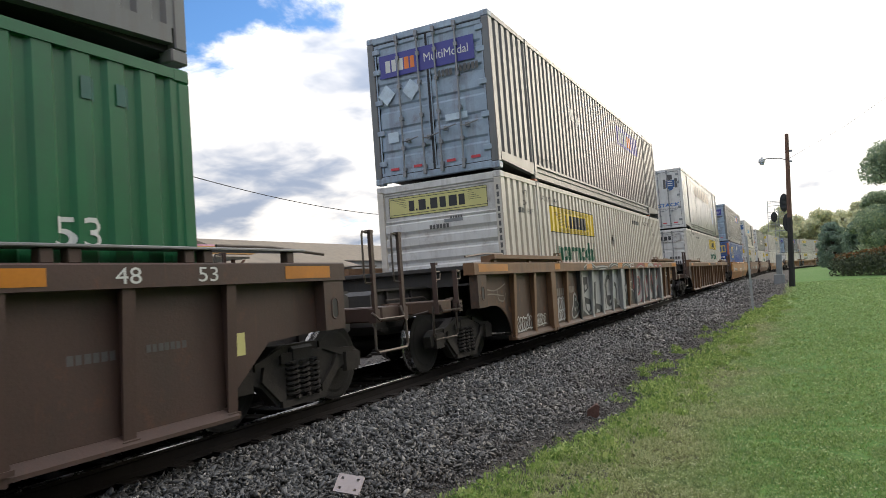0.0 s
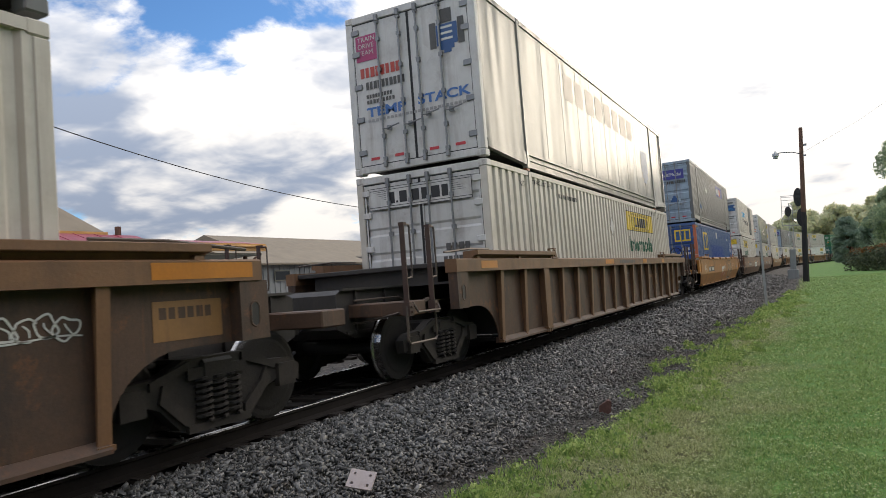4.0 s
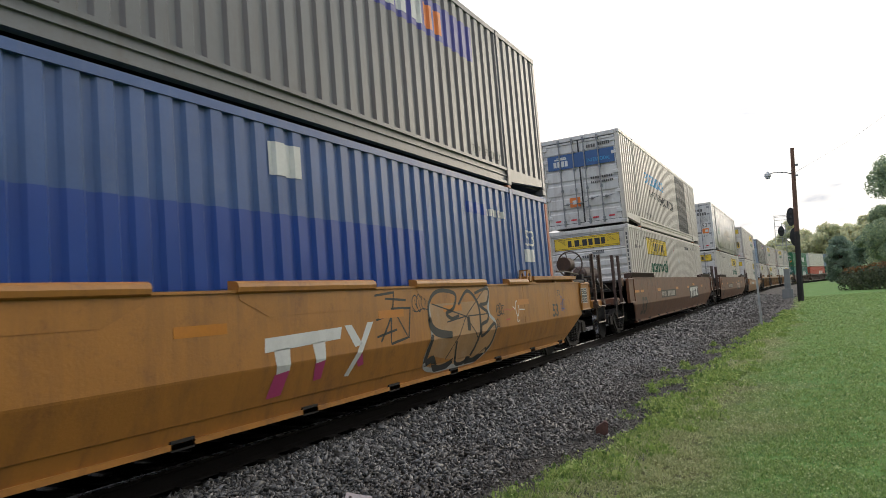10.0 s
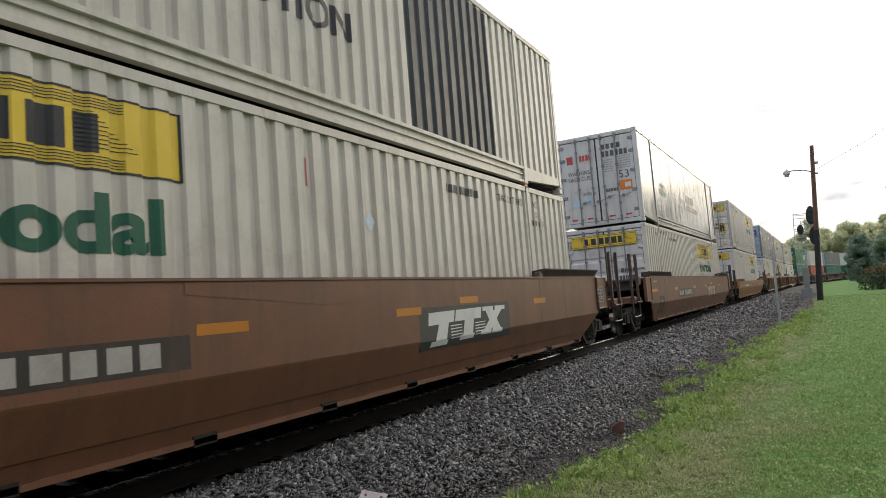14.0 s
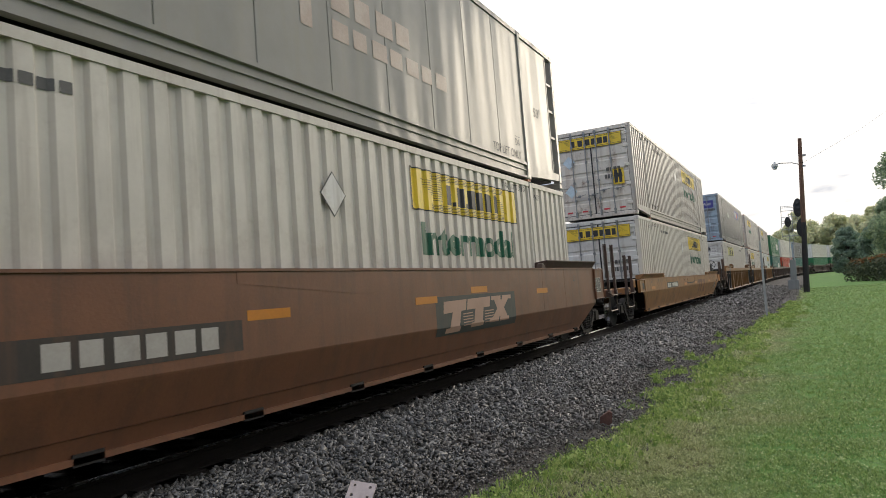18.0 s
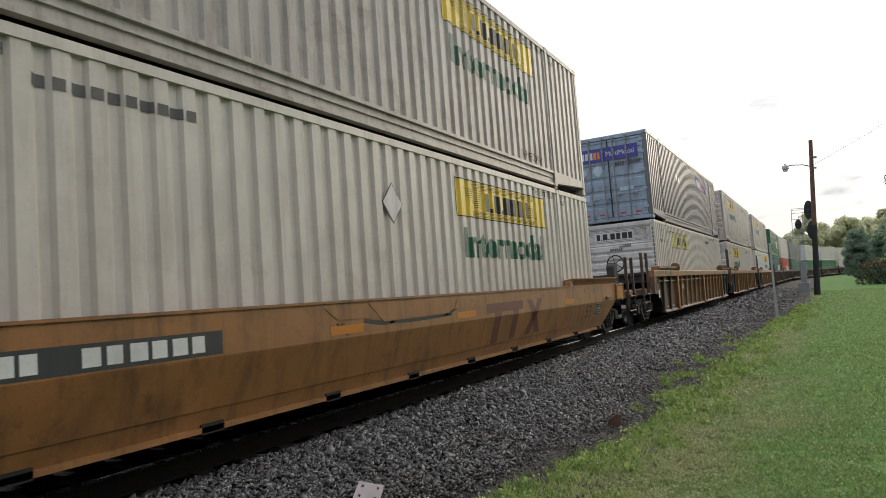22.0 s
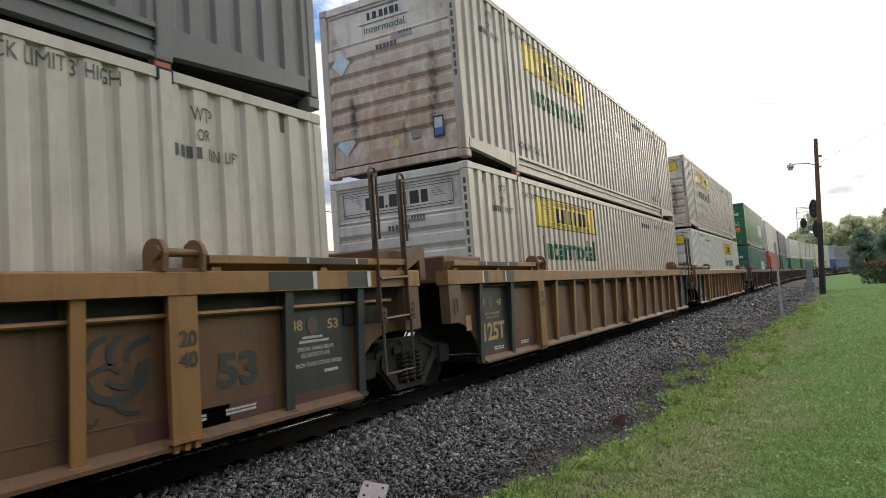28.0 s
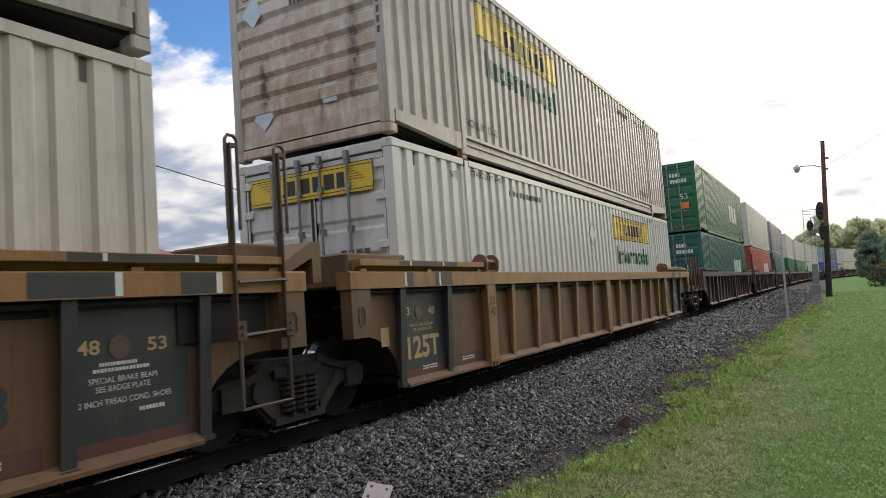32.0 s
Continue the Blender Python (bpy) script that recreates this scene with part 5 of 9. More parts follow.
        def valve():
            bm = soft_box(0.3, 0.7, Y(-3.15), Y(-2.85), 1.24, 1.62, 0.04)
            box(bm, 0.38, 0.62, Y(-3.1), Y(-2.9), 1.62, 1.74)
            for a, b in ((1.40, 1.1), (1.52, 0.9), (1.66, 0.8)):
                tube(bm, [(0.5, Y(-2.9), a), (b, Y(-2.7), a), (b, Y(-2.2), a - 0.14), (0.6, Y(-1.8), a - 0.1)], 0.022, 6)
            tube(bm, [(0.45, Y(-3.3), 1.70), (0.45, Y(-2.8), 1.70)], 0.05, 8)
            return bm
        add("brake_valve", (), valve, "iron")


def joint_gear(car, paint, last_joint):
    """Rear end of a unit that shares its bogie with the next: arms, ladder, posts."""
    def arms():
        bm = prism(bmesh.new(), [(-1.40, Y(L + 0.05)), (1.40, Y(L + 0.05)), (1.40, Y(L + 1.0)), (0.55, Y(L + 1.55)), (-0.55, Y(L + 1.55)), (-1.40, Y(L + 1.0))], "z", 1.0, 1.42)
        box(bm, -0.5, 0.5, Y(L + 0.1), Y(L + 2.0), 0.62, 1.0)
        return bm
    give("articulation", (), arms, "iron", car)
    for s in (1, -1):
        give("deck_box", (s,), lambda s=s: soft_box(*sorted((s * 0.75, s * 1.46)), Y(L + 0.55), Y(L + 1.2), 1.40, 1.80, 0.02), paint, car)
        give("deck_arm", (s,), lambda s=s: prism(bmesh.new(), [(Y(L + 1.25), 1.62), (Y(L + 1.72), 1.86), (Y(L + 1.85), 1.86), (Y(L + 1.85), 1.45), (Y(L + 1.72), 1.45), (Y(L + 1.72), 1.70), (Y(L + 1.25), 1.50)], "x", *sorted((s * 1.0, s * 1.36))), paint, car)
    for s, h in ((1, 2.68), (-1, 2.68)):
        for u in (L + 0.55, L + 1.13):
            post = give("stanchion", (s, "tall"), lambda: stanchion(0.98, 2.62), "rust_car", car, pose(s * 1.52, Y(u), 0))
            give("grab_bar", ("tall",), lambda: tube(bmesh.new(), [(0, -0.05, 1.9), (0, -0.05, 2.66), (0, -0.02, 2.70), (0, 0.05, 2.70), (0, 0.08, 2.66), (0, 0.08, 1.9)], 0.016), "bar", post)
        for z in (1.02, 1.46):
            give("rung", (s, z), lambda s=s, z=z: tube(bmesh.new(), [(s * 1.55, Y(L + 0.55), z), (s * 1.55, Y(L + 1.13), z + 0.02)], 0.017), "bar", car)
        give("step", (s, "tall"), lambda s=s: tube(bmesh.new(), [(s * 1.54, Y(L + 0.55), 1.0), (s * 1.54, Y(L + 0.55), 0.42), (s * 1.54, Y(L + 1.13), 0.42), (s * 1.54, Y(L + 1.13), 1.0)], 0.018), "bar", car)


def well_floor(car):
    def build():
        bm = bmesh.new()
        for u in [0.1 + 1.6 * k for k in range(11)]:
            box(bm, -1.33, 1.33, Y(u) - 0.12, Y(u) + 0.12, 0.24, 0.325)
        box(bm, -1.3, -0.9, Y(-0.05), Y(L + 0.05), 0.26, 0.30)
        box(bm, 0.9, 1.3, Y(-0.05), Y(L + 0.05), 0.26, 0.30)
        return bm
    give("well_floor", (), build, "iron", car)


def car_base(label):
    ob = tagged(new("well_car"), label, "rail car", "cars of the train")
    well_floor(ob)
    return ob


def ribbed_car(label, paint, post_paint=None, kind="single", tube_rail=False, turning=True, brake=True, tops=(2.13, 2.13)):
    """kind: single (own bogie at both ends), first, middle or last of three jointed units."""
    ob = car_base(label)
    post_paint = post_paint or paint
    ef, er = (1.78 if kind in ("single", "first") else 1.25), (1.78 if kind in ("single", "last") else 1.40)
    for s in (1, -1):
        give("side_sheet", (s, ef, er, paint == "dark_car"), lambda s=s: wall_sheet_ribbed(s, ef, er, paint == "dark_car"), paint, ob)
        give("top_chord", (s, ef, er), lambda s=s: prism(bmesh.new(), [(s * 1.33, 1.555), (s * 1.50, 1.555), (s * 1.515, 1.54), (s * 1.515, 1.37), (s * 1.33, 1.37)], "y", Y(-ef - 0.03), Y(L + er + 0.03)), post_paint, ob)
        give("bottom_sill", (s,), lambda s=s: prism(bmesh.new(), [(s * 1.30, 0.22), (s * 1.47, 0.22), (s * 1.47, 0.25), (s * 1.39, 0.31), (s * 1.30, 0.31)], "y", Y(-0.2), Y(L + 0.2)), paint, ob)
        for u in RIB_U:
            wide = abs(abs(u - HL) - 6.18) < 0.1 or abs(u - HL) < 0.1
            if tube_rail and abs(u - HL) > 6:
                u += (0.09 if abs(u - HL) > 8 else -0.19 if wide else 0.0) * math.copysign(1, u - HL)
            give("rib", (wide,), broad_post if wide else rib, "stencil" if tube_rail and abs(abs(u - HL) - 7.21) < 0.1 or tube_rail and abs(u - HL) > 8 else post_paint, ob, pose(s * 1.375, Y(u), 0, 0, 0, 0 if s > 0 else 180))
        for e in (-1, 1):
            give("hand_hole", (), lambda: prism(bmesh.new(), [(0.045 * math.cos(a), 1.08 + 0.055 * math.copysign(1, math.sin(a + 0.01)) + 0.045 * math.sin(a)) for a in [2 * math.pi * k / 16 for k in range(16)]], "x", 0.10, 0.1425), "black", ob, pose(s * 1.36, e * (HL + (er if e > 0 else ef) - 0.16), 0, 0, 0, 0 if s > 0 else 180))
            give("end_post", (), lambda: end_post(), paint, ob, pose(s * 1.36, e * (HL + (er if e > 0 else ef) - 0.16), 0, 0, 0, 0 if s > 0 else 180))
            if paint == "dark_car" and kind == "single":
                sf = give("guide_shelf", (), lambda: soft_box(-0.14, 0.07, -1.9, 1.9, 0.105, 0.13, 0.006), "steel", ob, pose(s * 1.44, e * (HL - 0.72), 1.555), "thin grey steel shelf on short posts")
                for y in (-1.75, -0.75, -0.55, 0.45, 0.65, 1.7):
                    give("shelf_post", (), lambda: soft_box(-0.05, 0.04, -0.05, 0.05, 0.0, 0.105, 0.006), post_paint, sf, pose(0, y, 0))
                continue
            if tube_rail:
                lg = give("guide_ledge", (s, 3), lambda: ledge(2.95), post_paint, ob, pose(s * 1.45, e * (HL - 0.36), 1.555, 0, 0, 0 if s > 0 else 180), "hinged steel guide ledge on the wall top")
                give("hinge", (), hinge_lugs, "rust_rib", lg, pose(0, -e * s * 1.73, 0.0))
                continue
            lg = give("guide_ledge", (s,), lambda: ledge(3.5), post_paint, ob, pose(s * 1.45, e * (HL - 0.62), 1.555, 0, 0, 0 if s > 0 else 180), "hinged steel guide ledge on the wall top")
            give("latch", (), latch, "rust_rib", lg, pose(0, -e * s * 1.80, 0.0) @ Matrix.Scale(0.78, 4))
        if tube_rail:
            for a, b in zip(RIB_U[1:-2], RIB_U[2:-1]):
                # Dark strip below the chord: its shade laid on the sheet, no opening.
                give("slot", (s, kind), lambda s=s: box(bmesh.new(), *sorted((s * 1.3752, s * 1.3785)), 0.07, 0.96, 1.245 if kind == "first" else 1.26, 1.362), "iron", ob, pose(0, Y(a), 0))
            give("weld_seam", (s,), lambda s=s: box(bmesh.new(), *sorted((s * 1.3752, s * 1.3825)), Y(2.4), Y(13.8), 0.478, 0.485), "rust_rib", ob)
            give("pipe", (s, kind), lambda s=s: tube(bmesh.new(), [(s * 1.42, Y(-0.9), 1.22 if kind == "first" else 1.335), (s * 1.42, Y(L + 0.9), 1.22 if kind == "first" else 1.335)], 0.022), "tan_rib" if kind == "first" else "sill", ob)
    if kind in ("single", "first"):
        end_gear(ob, paint, True, top=tops[0])
        bogie(ob, -1.53, turning)
    if kind in ("single", "last"):
        end_gear(ob, paint, False, brake=brake, top=tops[1])
        bogie(ob, L + 1.53, turning)
    if kind in ("first", "middle"):
        joint_gear(ob, paint, True)
        bogie(ob, L + 1.72, turning)
    if kind in ("middle", "last"):
        give("end_deck", ("joint",), lambda: soft_box(-1.42, 1.42, Y(-1.2), Y(-0.05), 1.40, 1.76, 0.02), "tan_car", ob)
        give("bulkhead", ("joint",), lambda: box(bmesh.new(), -1.33, 1.33, Y(-0.08), Y(-0.04), 0.36, 1.4), "iron", ob)
    return ob


def end_post():
    """Thick post at the end of the wall, with an oval hand hole."""
    bm = prism(bmesh.new(), [(-0.17, 0.86), (0.17, 0.86), (0.17, 1.37), (-0.17, 1.37)], "x", 0.0, 0.14)
    ring = [(0.155, y, z) for y, z in [(0.052 * math.cos(a), 1.08 + 0.055 * math.copysign(1, math.sin(a + 0.01)) + 0.052 * math.sin(a)) for a in [2 * math.pi * k / 16 for k in range(16)]]]
    tube(bm, [(0.14, y, z) for _, y, z in ring], 0.009, 5, True)
    return bm


def smooth_wall(s, top=1.56, crease=0.78):
    """Side wall in one sheet, bent inward at half height, with slanted lower corners."""
    bm = bmesh.new()
    rows = [(top, 1.485, -1.10), (top - 0.06, 1.485, -1.10), (crease + 0.01, 1.485, -1.10), (crease - 0.01, 1.48, -1.07)]
    for z, back in ((0.442, 0.0), (0.438, 0.009), (0.30, 0.009)):
        q = (crease - 0.01 - z) / (crease - 0.31)
        rows.append((z, 1.48 - 0.165 * q - back, -1.07 + 0.83 * q))
    for inner in (0.0, 0.03):
        prev = None
        for z, x, u in rows:
            a = bm.verts.new((s * (x - inner), Y(u), z))
            b = bm.verts.new((s * (x - inner), -Y(u), z))
            if prev:
                f = bm.faces.new((prev[0], prev[1], b, a))
            prev = (a, b)
    bmesh.ops.recalc_face_normals(bm, faces=bm.faces[:])
    box(bm, *sorted((s * 1.40, s * 1.50)), Y(-1.1), Y(L + 1.1), top - 0.015, top + 0.01)
    box(bm, *sorted((s * 1.24, s * 1.33)), Y(-0.2), Y(L + 0.2), 0.255, 0.30)
    for u in (1.02, 2.30, 13.85, 15.13):  # upright weld beads
        box(bm, *sorted((s * 1.483, s * 1.4868)), Y(u), Y(u + 0.012), crease + 0.012, top - 0.02)
    return bm


def smooth_car(label, paint, ledges="wedge", turning=True, tank=False, tops=(2.13, 2.13), brake=True, wall=1.56, crease=0.78):
    ob = car_base(label)
    for s in (1, -1):
        give("side_wall", (s, wall), lambda s=s: smooth_wall(s, wall, crease), paint, ob)
        for e in (-1, 1):
            pn = give("end_panel", (s, wall), lambda: soft_box(-0.03, 0.035, -0.34, 0.34, 0.86, wall - 0.02, 0.02), paint, ob, pose(s * 1.475, e * (HL + 1.42), 0))
            give("panel_rim", (s, wall), lambda: tube(bmesh.new(), [(0.0, -0.33, 0.88), (0.0, 0.33, 0.88), (0.0, 0.33, wall - 0.03), (0.0, -0.33, wall - 0.03)], 0.022, 6, True), paint, pn, pose(s * 0.035, 0, 0))
            give("bracket", (s,), lambda: soft_box(-0.02, 0.02, -0.13, 0.13, -0.10, 0.13, 0.015), paint, ob, pose(s * 1.40, e * (HL + 1.98), wall - 0.12))
            if ledges == "wedge":
                give("guide_ledge", (s, e), lambda e=e: prism(bmesh.new(), [(-0.16, 0.0), (-0.015, 0.0), (0.085, 0.135), (0.085, 0.152), (-0.16, 0.125)], "y", -1.64, 1.64), "dark_car" if paint == "brown_car" else paint, ob,
                     pose(s * 1.45, e * (HL - 0.45), wall, 0, 0, 0 if s > 0 else 180), "sloped steel guide ledge on the wall top")
                give("lug", (), lambda: prism(bmesh.new(), [(-0.10, 0.0), (0.12, 0.0), (0.08, 0.05), (0.0, 0.10), (-0.06, 0.085)], "x", -0.05, 0.045), "dark_car" if paint == "brown_car" else paint, ob, pose(s * 1.45, e * (HL - 2.2), wall, 0, 0, 0 if e > 0 else 180))
            else:
                give("guide_ledge", (s, e), lambda: ledge(2.55), paint, ob, pose(s * 1.45, e * (HL - 0.53), wall + 0.005, 0, 0, 0 if s > 0 else 180), "hinged steel guide ledge on the wall top")
                give("latch", (), latch, paint, ob, pose(s * 1.42, e * (HL - 1.95), wall + 0.005))
        if ledges != "wedge":
            for u, h in ((2.61, 0.39), (5.03, 1.08), (8.08, 1.08), (11.18, 1.08), (13.63, 0.45)):
                if h > 1:
                    give("fold_plate", (s,), lambda s=s: prism(bmesh.new(), [(-1.05, wall - 0.02), (1.05, wall - 0.02), (1.03, wall - 0.08), (0.68, wall - 0.235), (-0.68, wall - 0.235), (-1.03, wall - 0.08)], "x", *sorted((s * 1.480, s * 1.4885))), paint, ob, pose(0, Y(u), 0))
                give("flap", (h,), lambda h=h: prism(bmesh.new(), [(-0.05, 0.0), (0.05, -0.025), (0.072, -0.01), (0.08, 0.03), (0.068, 0.065), (0.035, 0.085), (-0.05, 0.09)], "y", -h, h), paint, ob, pose(s * 1.45, Y(u), wall + 0.005, 0, 0, 0 if s > 0 else 180), "folded steel flap on the wall top")
        if paint == "ochre_car":
            for key, out in enumerate(([(6.24, 1.18), (6.97, 1.18), (7.20, 1.045), (6.44, 1.05)], [(7.0, 1.20), (9.06, 1.20), (8.83, 1.0), (7.28, 0.985)], [(9.1, 1.18), (9.78, 1.18), (9.57, 1.05), (8.98, 1.04)])):
                give("fold_plate", (s, "wide", key), lambda s=s, out=out: prism(bmesh.new(), [(Y(u), z) for u, z in out], "x", *sorted((s * 1.482, s * 1.4905))), paint, ob)
        if paint == "brown_car":
            give("fold_plate", (s, "long"), lambda s=s: prism(bmesh.new(), [(Y(u), z) for u, z in ((6.22, wall - 0.02), (9.92, wall - 0.02), (9.92, wall - 0.12), (8.07, wall - 0.27), (6.22, wall - 0.12))], "x", *sorted((s * 1.482, s * 1.4885))), paint, ob)
        for u in (2.9, 6.6, 9.5, 11.1, 13.8) if wall > 1.3 else (0.3, 6.6, 9.35, 13.8):
            give("reflector", (s,), lambda: box(bmesh.new(), -0.002, 0.0015, -0.28, 0.28, -0.045, 0.045), "amber", ob, pose(s * 1.4855, Y(u), 0.95 if wall < 1.3 else 1.255 if paint == "brown_car" and u == 11.1 else 1.16))
    end_gear(ob, paint, True, tank=tank, top=tops[0], deck=wall > 1.3)
    end_gear(ob, paint, False, brake=brake, top=tops[1], deck=wall > 1.3)
    bogie(ob, -1.53, turning)
    bogie(ob, L + 1.53, turning)
    return ob


def fold(bm, x, crease=0.775):
    """Bends flat paint along the crease of a smooth wall."""
    for z in (crease, 0.44):
        bmesh.ops.bisect_plane(bm, geom=bm.verts[:] + bm.edges[:] + bm.faces[:], plane_co=(0, 0, z), plane_no=(0, 0, 1))
    for v in bm.verts:
        if v.co.z < crease:
            v.co.x = x - (crease - v.co.z) * 0.165 / (crease - 0.305) - (0.0085 if v.co.z < 0.44 else 0.0)


def car_rects(car, name, material, boxes, x=1.377, lean=False):
    """Paint on the near side of a car wall: (u0, u1, z0, z1)."""
    if name in ("tape", "notice", "ledge_tape") and len(boxes) > 1:
        return [car_rects(car, name, material, [b], x, lean) for b in boxes]
    bm = bmesh.new()

    for u0, u1, z0, z1 in boxes:
        bm.faces.new([bm.verts.new(p) for p in ((x, Y(u0), z0), (x, Y(u1), z0), (x, Y(u1), z1), (x, Y(u0), z1))])
    if lean:
        fold(bm, x, 0.775 if lean is True else lean)
    return part(name, bm, material, car)


def car_text(car, text, material, u0, u1, z0, z1, x=1.378, lean=False, bold=0.0, name="lettering"):
    v, f = text_outline(text, bold)
    bm = bmesh.new()
    vs = [bm.verts.new((x, Y(u0 + p * (u1 - u0)), z0 + q * (z1 - z0))) for p, q in v]
    for face in f:
        try:
            bm.faces.new([vs[i] for i in face])
        except ValueError:
            pass
    for face in bm.faces:
        face.normal_update()
        if face.normal.x < 0:
            face.normal_flip()
    if lean:
        fold(bm, x, 0.775 if lean is True else lean)
    return part(name, bm, material, car)


def swirl(car, u, z):
    """Sprayed swirl of crescents and hooks."""
    strokes = [(0.062, [(-0.27, 0.0), (-0.2, -0.12), (-0.05, -0.17), (0.1, -0.13), (0.2, 0.0), (0.22, 0.1)]), (0.045, [(-0.12, -0.02), (0.0, -0.08), (0.1, -0.04), (0.16, 0.08)]),
               (0.05, [(-0.26, 0.12), (-0.22, 0.22), (-0.1, 0.28)]), (0.045, [(-0.08, 0.08), (-0.08, 0.2), (0.02, 0.28)]), (0.05, [(0.04, 0.1), (0.1, 0.2), (0.25, 0.25)]),
               (0.04, [(-0.26, 0.03), (-0.1, 0.08), (0.0, 0.02)]), (0.03, [(-0.05, -0.2), (0.02, -0.26), (0.14, -0.28)]), (0.022, [(-0.3, -0.25), (-0.24, -0.31), (-0.18, -0.26)])]
    paint(car, "stencil", 1.3812, [(w, [(u + a, z + b) for a, b in pts]) for w, pts in strokes])


def notice_lines(a, b, c, d):
    """Thin frame, parting lines and small blank text of a stencilled notice."""
    t = 0.008
    out = [(a, b, c, c + t), (a, b, d - t, d), (a, a + t, c, d), (b - t, b, c, d), (a, b, c + 0.55 * (d - c), c + 0.55 * (d - c) + t), ((a + b) / 2, (a + b) / 2 + t, c, d)]
    for u in (a + 0.03, (a + b) / 2 + 0.03):
        for z in (c + 0.05, c + 0.10, d - 0.06, d - 0.10):
            out += letter_blocks(u, u + (b - a) * (0.3 if z > c + 0.1 else 0.36), z, z + 0.014, (0.6,) * 7)
    return out


def curve_through(pts, closed=False, step=5):
    """Smooth line through a few points."""
    k = len(pts)
    out = []
    for i in range(k if closed else k - 1):
        a, b, c, d = [Vector(pts[(i + e) % k] if closed else pts[min(max(i + e, 0), k - 1)]) for e in (-1, 0, 1, 2)]
        for j in range(step):
            t = j / step
            out.append(0.5 * (2 * b + (c - a) * t + (2 * a - 5 * b + 4 * c - d) * t * t + (3 * b - a - 3 * c + d) * t ** 3))
    return out if closed else out + [Vector(pts[-1])]


def ribbon(bm, pts, w, x, closed=False, taper=0.0):
    """Flat line of paint, w wide, on the near side of a car: pts are (u, z)."""
    k = len(pts)
    prev = first = None
    for i, p in enumerate(pts):
        a, b = (pts[i - 1], pts[(i + 1) % k]) if closed else (pts[max(i - 1, 0)], pts[min(i + 1, k - 1)])
        n = Vector((-(b[1] - a[1]), b[0] - a[0]))
        n = n.normalized() * w / 2 * (1 - taper * abs(2 * i / k - 1) ** 3) if n.length > 1e-6 else Vector((0, w / 2))
        q = [bm.verts.new((x, Y(p[0] + e * n.x), p[1] + e * n.y)) for e in (1, -1)]
        if prev:
            bm.faces.new((prev[0], prev[1], q[1], q[0]))
        prev, first = q, first or q
    if closed:
        bm.faces.new((prev[0], prev[1], first[1], first[0]))


def paint(car, material, x, lines=(), fills=(), lean=False, name="graffiti", low=0.325, high=9.0):
    """Sprayed paint: lines of (width, points[, closed]) and filled outlines, all in (u, z)."""
    bm = bmesh.new()
    for w, pts, *closed in lines:
        ribbon(bm, curve_through(pts, bool(closed)), w, x, bool(closed), 0.0 if closed else 0.25)
    for pts in fills:
        bm.faces.new([bm.verts.new((x, Y(u), z)) for u, z in pts])
    for v in bm.verts:
        v.co.z = min(max(v.co.z, low), high)
    for f in bm.faces:
        f.normal_update()
        if f.normal.x < 0:
            f.normal_flip()
    if lean:
        fold(bm, x, lean)
    return part(name, bm, material, car)


def tag(car, material, u0, u1, z0, z1, seed, letters=5, w=0.022, x=1.3815, lean=False):
    """Sprayed bubble-letter tag that cannot be read: looping strokes side by side, tied by one line."""
    rnd = random.Random(seed)
    lines, d, h = [], (u1 - u0) / letters, z1 - z0
    for k in range(letters):
        c, m, ph = u0 + d * (k + 0.5), z0 + h * rnd.uniform(0.42, 0.58), rnd.uniform(0, 6.28)
        n = rnd.choice((6, 7, 8))
        ring = [(c + d * 0.62 * math.cos(a) * (1 + 0.28 * math.sin(2 * a + ph)), m + h * 0.46 * math.sin(a) * (1 + 0.22 * math.sin(3 * a + ph))) for a in [0.5 + 2 * math.pi * j / n for j in range(n)]]
        lines.append((w, ring, True) if rnd.random() < 0.55 else (w, ring[:-1]))
        lines.append((w * 0.8, [(c - 0.1 * d, m + 0.2 * h), (c + rnd.uniform(-0.2, 0.3) * d, m), (c + rnd.uniform(0.0, 0.4) * d, m - 0.3 * h)]))
    lines.append((w * 0.8, [(u0 - 0.2 * d, z0 + 0.1 * h), (u0 + 0.6 * d, z0 - 0.02 * h), (u1 - d, z0 + 0.12 * h), (u1 + 0.3 * d, z0 + 0.05 * h)]))
    return paint(car, material, x, lines, lean=lean)


# ---- the train: (front of the load at the start, car, lower box, upper box) ----
TRAIN = []
LOW_Z, HIGH_Z = 0.333, 3.275


def couple(front, car, lower, upper, high=HIGH_Z):
    for sx in (1, -1):
        for e in (-1, 1):
            give("twist_lock", (), lambda: soft_box(-0.05, 0.05, -0.08, 0.08, -0.064, 0.006, 0.01), "post_red", upper, pose(sx * (HW - 0.06), e * (HL - POST), 0), "locking cone between the stacked boxes")
    TRAIN.append((front, car, lower, upper, high))


